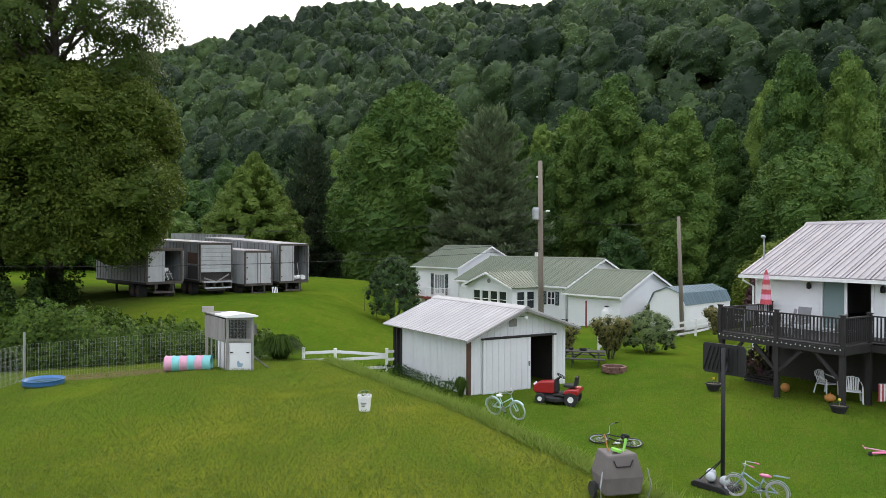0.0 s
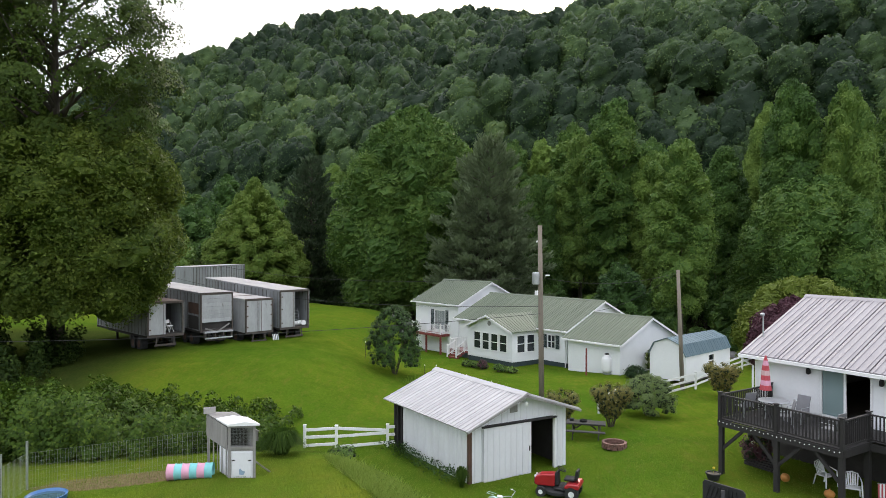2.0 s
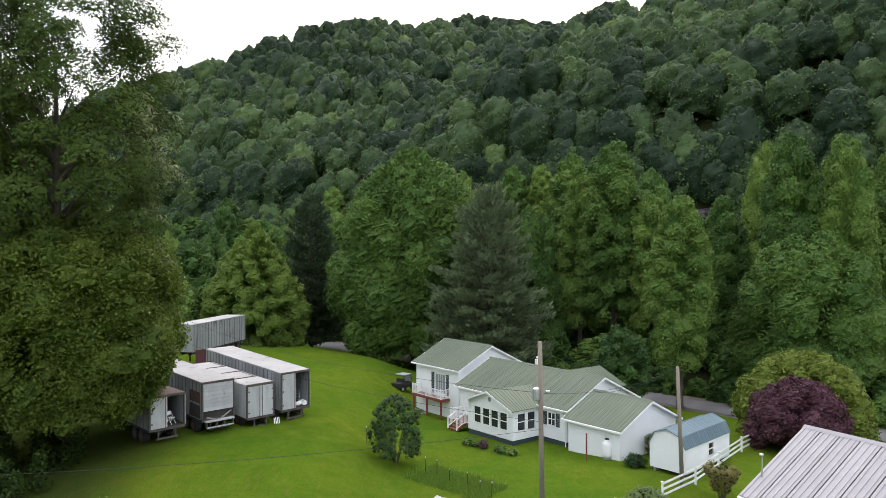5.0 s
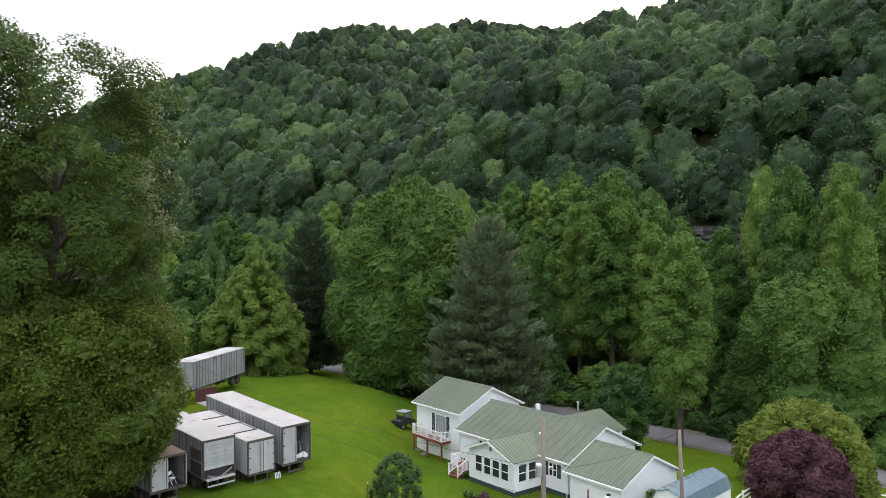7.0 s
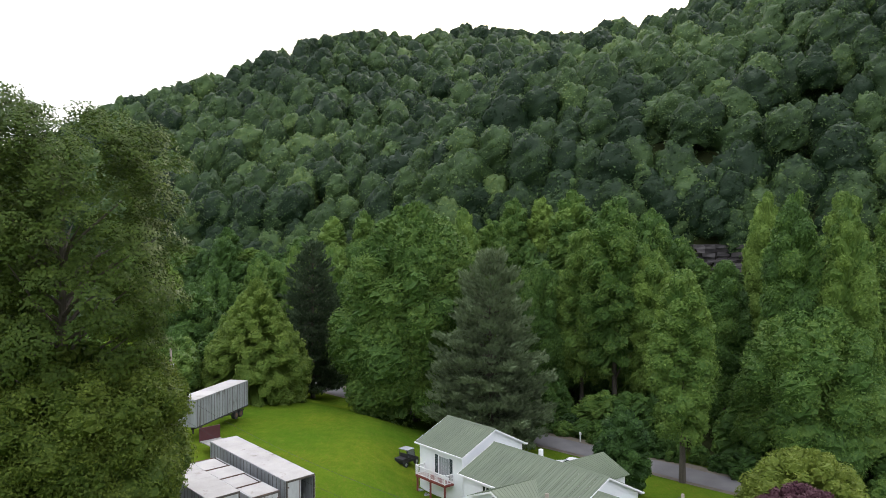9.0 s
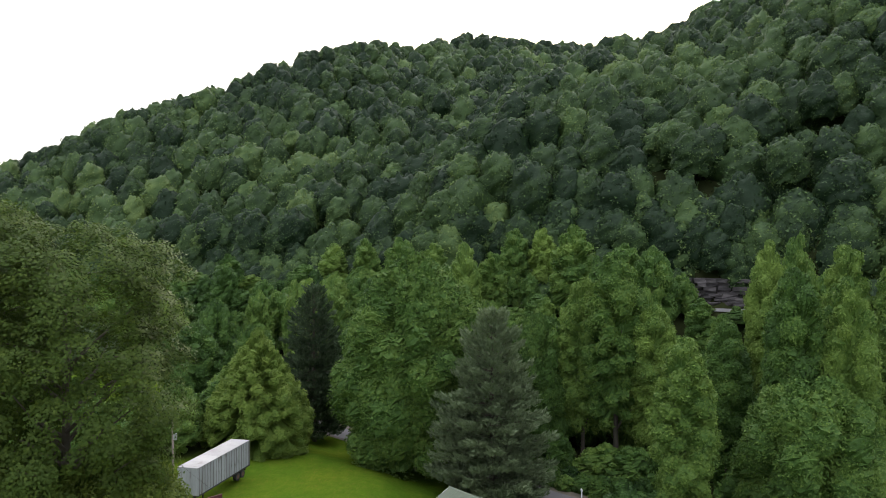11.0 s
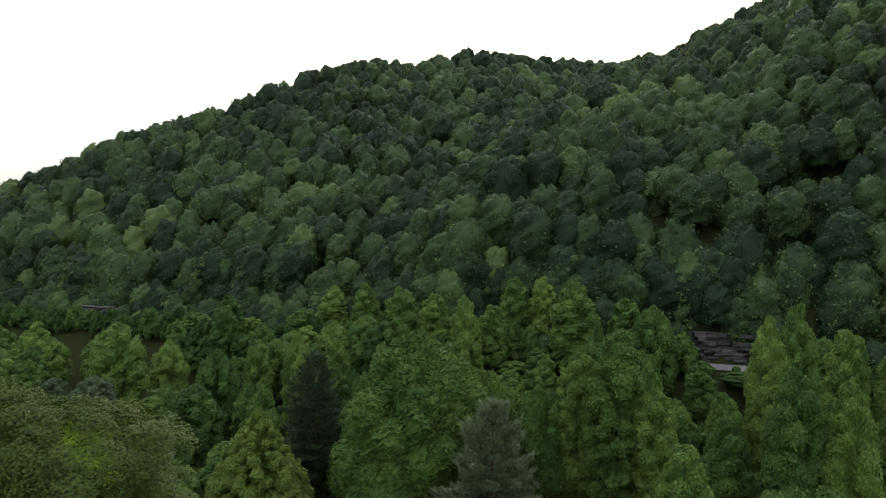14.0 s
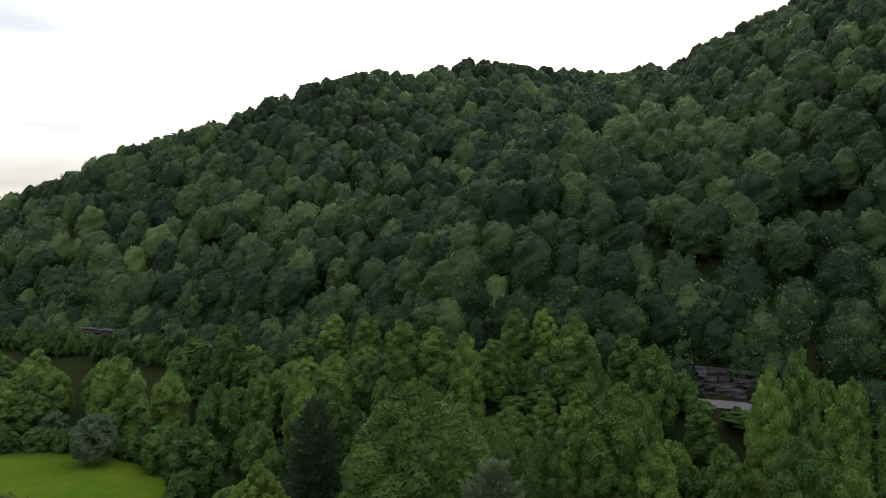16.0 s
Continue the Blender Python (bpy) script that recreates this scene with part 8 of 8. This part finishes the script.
umb = thing("patio_umbrella", on_deck(1.55, -1.7), "closed red and white striped patio umbrella", "umbrella")
part("pole", Geo().rod((0, 0, 0), (0, 0, 2.45), 0.02, 0.02, 8), M_STEEL, umb)
part("base", Geo().lathe((0, 0, 0), [(0.24, 0), (0.24, 0.04), (0.06, 0.08), (0.04, 0.2)], 16), M_BLACK, umb)
stripe = [M_CANVAS_RED, M_ROSE, M_CANVAS_RED, paint("pale_pink_cloth", (0.62, 0.42, 0.42), 0.8)]
for i in range(7):
    z = 1.05 + 0.2 * i
    r = [0.20, 0.17, 0.15, 0.14, 0.125, 0.10, 0.07][i]
    gg = Geo()
    n = 16
    for (zz, rr) in ((z, r), (z + 0.2, [0.17, 0.15, 0.14, 0.125, 0.10, 0.07, 0.02][i])):
        gg.v += [((rr * (1 + 0.22 * (k % 2))) * math.cos(2 * math.pi * k / n + 0.4 * zz), (rr * (1 + 0.22 * (k % 2))) * math.sin(2 * math.pi * k / n + 0.4 * zz), zz) for k in range(n)]
    gg.f = [(k, (k + 1) % n, n + (k + 1) % n, n + k) for k in range(n)]
    part("canopy_fold", gg, stripe[i % 4], umb)
tab = thing("patio_table", on_deck(1.95, -1.75), "round grey patio table on the deck", "table")
part("tabletop", Geo().lathe((0, 0, 0.68), [(0.58, 0), (0.6, 0.015), (0.58, 0.03)], 24), M_STEEL, tab)
for i in range(4):
    a = i * math.pi / 2 + 0.4
    part("leg", Geo().rod((0.48 * math.cos(a), 0.48 * math.sin(a), 0), (0.36 * math.cos(a), 0.36 * math.sin(a), 0.68), 0.016, 0.016, 6), M_STEEL, tab)


def patio_chair(at, rz, label):
    th = thing("patio_chair", at, label, "chair", rz, "deck chairs")
    sl_ = paint("grey_sling", (0.20, 0.20, 0.21), 0.8) if "grey_sling" not in bpy.data.materials else bpy.data.materials["grey_sling"]
    part("seat", Geo().box(-0.26, 0.26, -0.25, 0.25, 0.40, 0.43), sl_, th)
    part("backrest", Geo().prism([(0.24, 0.42), (0.27, 0.42), (0.42, 1.02), (0.38, 1.02)], "x", -0.26, 0.26), sl_, th)
    for x in (-0.28, 0.28):
        part("arm_frame", Geo().tube([(x, -0.28, 0), (x, -0.26, 0.62), (x, 0.28, 0.62), (x, 0.30, 0)], 0.016, 6), M_STEEL, th)
    return th


patio_chair(on_deck(1.1, -2.5), 200, "grey sling patio chair beside the table")
patio_chair(on_deck(2.9, -1.6), -60, "grey sling patio chair pulled up to the table")
patio_chair(on_deck(2.9, -2.6), -110, "grey sling patio chair near the railing")
patio_chair(on_deck(4.9, -2.9), -150, "dark patio chair standing by the deck railing")


def plastic_chair(at, rz, label):
    """A moulded white garden chair with a slatted back."""
    th = thing("garden_chair", at, label, "chair", rz, "white garden chairs")
    part("seat", Geo().prism([(-0.24, 0.40), (0.24, 0.38), (0.24, 0.41), (-0.24, 0.43)], "x", -0.24, 0.24), M_TRIM, th)
    for i in range(6):
        x = -0.2 + 0.08 * i
        part("back_slat", Geo().beam((x * 0.85, 0.22, 0.42), (x, 0.34, 0.86 - 0.06 * abs(i - 2.5) / 2.5), 0.05, 0.015), M_TRIM, th)
    part("back_rail", Geo().tube([(-0.24, 0.3, 0.72), (-0.2, 0.34, 0.83), (0, 0.36, 0.88), (0.2, 0.34, 0.83), (0.24, 0.3, 0.72)], 0.018, 6), M_TRIM, th)
    for x in (-0.27, 0.27):
        part("arm", Geo().tube([(x, 0.28, 0.7), (x * 1.05, -0.05, 0.64), (x, -0.24, 0.6)], 0.022, 6), M_TRIM, th)
        part("front_leg", Geo().beam((x, -0.24, 0.6), (x * 1.08, -0.26, 0.0), 0.05, 0.03), M_TRIM, th)
        part("rear_leg", Geo().beam((x * 0.9, 0.22, 0.42), (x * 1.02, 0.32, 0.0), 0.05, 0.03), M_TRIM, th)
    return th


plastic_chair(lay(14.55, 25.9), 20, "white plastic garden chair under the deck")
plastic_chair(lay(14.75, 24.55), -25, "white plastic garden chair beside the deck post")


def planter(at, label):
    th = thing("planter", at, label, "planter", group="planters")
    part("pot", Geo().lathe((0, 0, 0), [(0.2, 0), (0.27, 0.22), (0.29, 0.22), (0.29, 0.27), (0.25, 0.27), (0.22, 0.2)], 18), M_BLACK, th)
    part("soil", Geo().rod((0, 0, 0.2), (0, 0, 0.23), 0.24, 0.24, 14), M_GRAVEL, th)
    v, q, nv = leaf_cards(np.random.default_rng(9), [(0, 0, 0.3, 0.1, 1)], 2500, 0.06)
    new("plant", array_mesh("plant", v, q, M_LEAF, np.full(len(v), 0.45))).parent = th
    part("flower", Geo().ball((0.02, 0, 0.45), 0.05, n=8, k=5).rod((0.02, 0, 0.25), (0.02, 0, 0.45), 0.006, 0.006, 4), M_YELLOW, th, "yellow flower head")
    return th


planter(lay(13.35, 23.0), "dark round planter with a yellow flower by the deck post")
planter(lay(10.55, 26.6), "dark round planter with a yellow flower on the lawn")
single("pumpkin", Geo().ball((0, 0, 0.13), 0.19, 0.19, 0.15, 14, 8).rod((0, 0, 0.26), (0.02, 0, 0.33), 0.02, 0.012, 6), M_ORANGE, lay(13.95, 24.6, 0.02), "pale orange pumpkin lying under the deck", "pumpkin", smooth=True)
single("play_ball", Geo().ball((0, 0, 0.17), 0.17, n=16, k=9), M_ORANGE, lay(13.2, 26.3), "orange and red play ball lying under the deck", "ball", smooth=True)
fl = thing("striped_banner", on_deck(6.2, -1.9, 0.75), "small red and white striped cloth hanging under the deck", "banner")
for i in range(7):
    part("stripe", Geo().box(-0.2 + 0.06 * i, -0.145 + 0.06 * i, -0.008, 0.008, 0, 0.6), M_CANVAS_RED if i % 2 == 0 else M_TRIM, fl)
part("rod", Geo().rod((-0.22, 0, 0.6), (0.24, 0, 0.6), 0.012, 0.012, 6), M_STEEL, fl)
wk = thing("wood_stack", lay(13.1, 28.0), "stack of dark boards stored under the deck", "boards", -60)
for i in range(6):
    part("board", Geo().box(-0.7, 0.7 - 0.1 * (i % 3), -0.2, 0.1, 0.1 * i, 0.1 * i + 0.07), M_DARK_WOOD, wk)

# ---------- things round the white house ----------
tank = thing("propane_tank", lay(12.2, 51.0), "white upright propane tank beside the garage", "propane tank")
part("tank", Geo().lathe((0, 0, 0.12), [(0.2, 0), (0.36, 0.1), (0.38, 0.2), (0.38, 1.0), (0.34, 1.12), (0.18, 1.22), (0.16, 1.34), (0.14, 1.36)], 22), M_TRIM, tank, smooth=True)
part("foot_ring", Geo().lathe((0, 0, 0), [(0.28, 0), (0.28, 0.16), (0.25, 0.16)], 18), M_STEEL, tank)
part("valve_hood", Geo().lathe((0, 0, 1.46), [(0.17, 0), (0.17, 0.07), (0.1, 0.1)], 16), M_DARK_STEEL, tank)
bpst = thing("marker_post", lay(10.65, 50.9), "thin dark wooden marker post", "post")
part("post", Geo().rod((0, 0, -0.3), (0, 0, 2.0), 0.07, 0.06, 8), M_RED_WOOD, bpst)
for i, (s, h_) in enumerate(((4.9, 0.8), (6.1, 0.95))):
    p = Vector((1.44, 66.7, 0)) + U * s - W * 0.75
    ac = thing("air_conditioner", (p.x, p.y, -1.75), "grey outdoor air conditioner under the balcony", "air conditioner", 130, "air conditioners")
    part("case", Geo().box(-0.4, 0.4, -0.4, 0.4, 0.05, h_), M_ALU, ac, bevel=0.03)
    part("fan_guard", Geo().ring(Matrix.Translation((0, 0, h_ + 0.01)), 0.3, 0.012, 18, 5).ring(Matrix.Translation((0, 0, h_ + 0.01)), 0.18, 0.01, 16, 5), M_DARK_STEEL, ac)
    part("pad", Geo().box(-0.5, 0.5, -0.5, 0.5, -0.2, 0.05), M_CONCRETE, ac)
p = Vector((9.9, 54.9, 0)) + U * 9.2 - W * 1.2
grill = thing("grill", (p.x, p.y, 0.31), "black covered barbecue grill on the porch", "grill", 40)
part("bowl", Geo().lathe((0, 0, 0.6), [(0.1, 0), (0.28, 0.12), (0.3, 0.25), (0.24, 0.42), (0.08, 0.5)], 16), M_BLACK, grill, smooth=True)
for i in range(3):
    a = i * 2.094
    part("leg", Geo().rod((0.3 * math.cos(a), 0.3 * math.sin(a), 0), (0.15 * math.cos(a), 0.15 * math.sin(a), 0.66), 0.015, 0.015, 6), M_BLACK, grill)


def buggy(at, rz):
    """A small off-road buggy with canopy and windscreen."""
    th = thing("utility_buggy", at, "dark utility buggy with pale canopy beside the house", "vehicle", rz)
    part("body", Geo().prism([(-1.3, 0.45), (1.3, 0.45), (1.35, 0.7), (0.75, 0.95), (0.55, 0.75), (-0.45, 0.75), (-0.5, 1.0), (-1.35, 1.0)], "y", -0.65, 0.65), M_BLACK, th, bevel=0.05)
    part("canopy", Geo().box(-0.6, 0.6, -0.68, 0.68, 1.82, 1.9), M_ALU, th, bevel=0.03)
    part("windscreen", Geo().prism([(0.75, 0.95), (0.79, 0.95), (0.52, 1.82), (0.48, 1.82)], "y", -0.62, 0.62), paint("milky_windscreen", (0.42, 0.44, 0.46), 0.2), th)
    for x0, x1 in ((-0.5, -0.55), (0.75, 0.5)):
        for y in (-0.63, 0.63):
            part("roof_post", Geo().rod((x0, y, 0.95), (x1, y, 1.82), 0.03, 0.03, 6), M_BLACK, th)
    part("seat", Geo().box(-0.45, 0.05, -0.55, 0.55, 0.75, 0.95).box(-0.5, -0.38, -0.55, 0.55, 0.95, 1.4), M_BLACK, th)
    for x in (-0.85, 0.9):
        for y in (-0.62, 0.62):
            w_ = part("wheel", Geo().rod((x, y - 0.12, 0.33), (x, y + 0.12, 0.33), 0.33, 0.33, 18), M_RUBBER, th)
            part("rim", Geo().rod((x, y - 0.13, 0.33), (x, y + 0.13, 0.33), 0.17, 0.17, 12), M_STEEL, w_)


buggy((-4.6, 77.3, ground_z(-4.6, 77.3)), 50)


def car(at, rz):
    """A white saloon, its front along +x."""
    th = thing("car", at, "white saloon car parked beside the road", "car", rz)
    mw_ = paint("white_car_paint", (0.78, 0.78, 0.78), 0.2, 0.0, 0.95)
    part("body", Geo().prism([(-2.25, 0.35), (2.25, 0.35), (2.32, 0.55), (2.2, 0.74), (1.1, 0.92), (-1.5, 0.95), (-2.2, 0.88), (-2.3, 0.6)], "y", -0.88, 0.88), mw_, th, bevel=0.08)
    part("cabin", Geo().add([(1.05, -0.8, 0.9), (1.05, 0.8, 0.9), (-1.65, 0.8, 0.92), (-1.65, -0.8, 0.92), (0.25, -0.62, 1.42), (0.25, 0.62, 1.42), (-0.95, 0.62, 1.42), (-0.95, -0.62, 1.42)],
         [(0, 1, 5, 4), (1, 2, 6, 5), (2, 3, 7, 6), (3, 0, 4, 7), (4, 5, 6, 7), (3, 2, 1, 0)]), M_GLASS, th, "dark glazed cabin")
    part("roof", Geo().box(-0.98, 0.28, -0.63, 0.63, 1.41, 1.46), mw_, th, bevel=0.03)
    for s in (-1, 1):
        part("roof_pillar", Geo().beam((1.08, 0.8 * s, 0.9), (0.26, 0.63 * s, 1.43), 0.07, 0.05).beam((-1.68, 0.8 * s, 0.92), (-0.96, 0.63 * s, 1.43), 0.14, 0.05).beam((-0.3, 0.8 * s, 0.92), (-0.3, 0.64 * s, 1.42), 0.07, 0.05), mw_, th)
        part("headlight", Geo().ball((2.18, 0.62 * s, 0.66), 0.1, 0.2, 0.07), M_STEEL, th)
        part("tail_light", Geo().ball((-2.25, 0.68 * s, 0.76), 0.06, 0.16, 0.07), M_RED, th)
        part("mirror", Geo().ball((0.75, 0.95 * s, 0.98), 0.08, 0.1, 0.07), mw_, th)
    for x in (-1.4, 1.4):
        for y in (-0.8, 0.8):
            w_ = part("wheel", Geo().rod((x, y - 0.11, 0.33), (x, y + 0.11, 0.33), 0.33, 0.33, 20), M_RUBBER, th)
            part("rim", Geo().rod((x, y - 0.12, 0.33), (x, y + 0.12, 0.33), 0.21, 0.21, 14), M_STEEL, w_)


car((14.6, 80.5, ground_z(14.6, 80.5)), 150)
wp = thing("mailbox_post", lay(18.4, 93.6), "white post box on a post beside the road", "mailbox")
part("post", Geo().box(-0.08, 0.08, -0.08, 0.08, -0.3, 1.1), M_TRIM, wp)
part("box", Geo().prism([(-0.13, 1.1), (0.13, 1.1), (0.13, 1.28), (0.08, 1.36), (-0.08, 1.36), (-0.13, 1.28)], "y", -0.25, 0.25), M_TRIM, wp)

# ---------- flatbed, junk at the trailers ----------
flat = thing("flatbed_trailer", (-21.6, 68.6, ground_z(-24, 71)), "flatbed trailer with a dark red bulkhead", "trailer")
FB = frame_of(TC, TD)
for i in range(7):
    part("deck_plank", Geo().box(0.02 + 0.34 * i, 0.34 + 0.34 * i, 0, 7.6, 1.0, 1.08), M_GREY_WOOD, flat, lin=FB)
part("bulkhead", Geo().box(0, 2.4, 7.6, 7.72, 0.95, 2.5), paint("dark_red_steel", (0.075, 0.016, 0.018), 0.6), flat, "dark red steel bulkhead", lin=FB)
for x in (0.7, 1.7):
    part("chassis_rail", Geo().box(x - 0.07, x + 0.07, 0, 7.6, 0.7, 1.0), M_DARK_STEEL, flat, lin=FB)
for x in (0.7, 1.7):
    part("landing_leg", Geo().box(x - 0.07, x + 0.07, 6.2, 6.34, -0.3, 0.7), M_DARK_STEEL, flat, lin=FB)
for x in (0.1, 1.9):
    part("wheel", Geo().rod((x, 1.2, 0.45), (x + 0.4, 1.2, 0.45), 0.45, 0.45, 16), M_RUBBER, flat, lin=FB)


def junk(base, x, y, z):
    p = Vector(base) + TR @ Vector((x, y, z))
    return (p.x, p.y, p.z)


jc = thing("folding_chair", junk((-20.2, 46.55, 2.3), 1.7, 0.5, 1.28), "broken white folding chair in the open trailer", "chair", 70)
part("seat", Geo().box(-0.2, 0.2, -0.2, 0.2, 0.4, 0.44), M_TRIM, jc)
part("backrest", Geo().box(-0.2, 0.2, 0.18, 0.22, 0.6, 0.85), M_TRIM, jc)
for x in (-0.2, 0.2):
    part("leg", Geo().rod((x, -0.25, 0), (x, 0.2, 0.85), 0.018, 0.018, 6).rod((x, 0.25, 0), (x, -0.15, 0.45), 0.018, 0.018, 6), M_TRIM, jc)
for i in range(4):
    single("scrap_bag", Geo().ball((0, 0, 0.16), 0.24 - 0.03 * i, 0.2, 0.17, 9, 6), M_ALU if i % 2 else M_TRIM, junk((-20.2, 46.55, 2.3), 0.6 + 0.45 * i, 0.9 + 0.2 * (i % 2), 1.27), "crumpled pale scrap bag in the trailer", "bag", group="scrap bags")
for i in range(3):
    single("white_drum", Geo().rod((-0.3, 0, 0.16), (0.3, 0, 0.16), 0.16 + 0.02 * i, 0.16 + 0.02 * i, 14), M_TRIM, junk((-12.75, 53.25, 2.05), 1.5 + 0.4 * i, 0.4, 1.27), "white cylinder lying in the open trailer", "cylinder", 20 + 50 * i, "white cylinders")
ld = thing("ladder", junk((-12.75, 53.25, 2.05), 1.75, 0.3, 1.27), "short aluminium ladder leaning inside the trailer", "ladder", 40)
for x in (-0.2, 0.2):
    part("stile", Geo().rod((x, 0, 0), (x, 0.3, 1.3), 0.022, 0.022, 6), M_STEEL, ld)
for i in range(5):
    part("rung", Geo().rod((-0.2, 0.05 + 0.05 * i, 0.2 + 0.24 * i), (0.2, 0.05 + 0.05 * i, 0.2 + 0.24 * i), 0.014, 0.014, 5), M_STEEL, ld)
pl = thing("pipe_rack", junk((-14.85, 51.2, 2.2), 2.2, -0.35, 0.0), "row of short white pipes leaning at the trailer", "pipes", 45)
for i in range(4):
    part("pipe", Geo().rod((0.14 * i, 0, 0), (0.14 * i + 0.05, 0.25, 0.62), 0.035, 0.035, 7), M_TRIM, pl)
# the word on the trailer's flank stays as plain bars
for i, (y, w_, h_) in enumerate(((5.8, 0.5, 0.7), (6.5, 0.35, 0.45), (7.05, 0.45, 0.75), (7.65, 0.35, 0.5), (8.2, 0.3, 0.6), (8.6, 0.4, 0.45), (9.2, 0.3, 0.45))):
    part("lettering_bar", Geo().box(-0.036, -0.030, y, y + w_ * 0.7, 2.6, 2.6 + h_), M_FOUNDATION, t2, lin=TR @ Matrix(((1, 0, 0), (0, 1, 0), (0, 0.03, 1))))
# planks and a rusted rail on the old rear bumper
part("loose_plank", Geo().beam((0.3, -0.12, 1.35), (1.3, -0.15, 1.0), 0.04, 0.12).beam((2.2, -0.12, 1.6), (1.2, -0.15, 1.05), 0.04, 0.1), M_GREY_WOOD, t2, lin=TR)

# ---------- rock cuts at the highway ----------
def rock_cut(x0, x1, height, seed, label):
    rng = np.random.default_rng(seed)
    p0 = (x0 + x1) / 2
    th = thing("rock_face", (p0, float(foot_y(p0)) - 1.5, 18.0), label, "rock", kind="structure")
    n = int((x1 - x0) / 2.2)
    z = -0.4
    while z < height:
        hh = rng.uniform(0.35, 1.0)
        x = x0
        while x < x1:
            w_ = rng.uniform(1.0, 3.4)
            jut = rng.uniform(-1.0, 0.7) - 0.12 * z
            yb = float(foot_y(x + w_ / 2)) - float(foot_y(p0)) + 1.5
            g = Geo()
            m = Matrix.Translation((x + w_ / 2 - p0, yb + 0.6 - jut, z + hh / 2)) @ Euler((rng.uniform(-0.06, 0.06), rng.uniform(-0.04, 0.04), -0.42 + rng.uniform(-0.12, 0.12))).to_matrix().to_4x4()
            g.slab(m, w_ * 1.06, 2.6, hh * 0.97)
            g.v = [tuple(Vector(v) + Vector((rng.uniform(-0.3, 0.3), rng.uniform(-0.45, 0.45), rng.uniform(-0.16, 0.16)))) for v in g.v]
            part("rock_ledge", g, M_ROCK, th)
            x += w_
        z += hh
    return th


rock_cut(56.5, 70, 6.5, 4, "layered grey rock face cut above the highway")
rock_cut(-132, -112, 5.5, 5, "pale layered rock face beside the far highway")
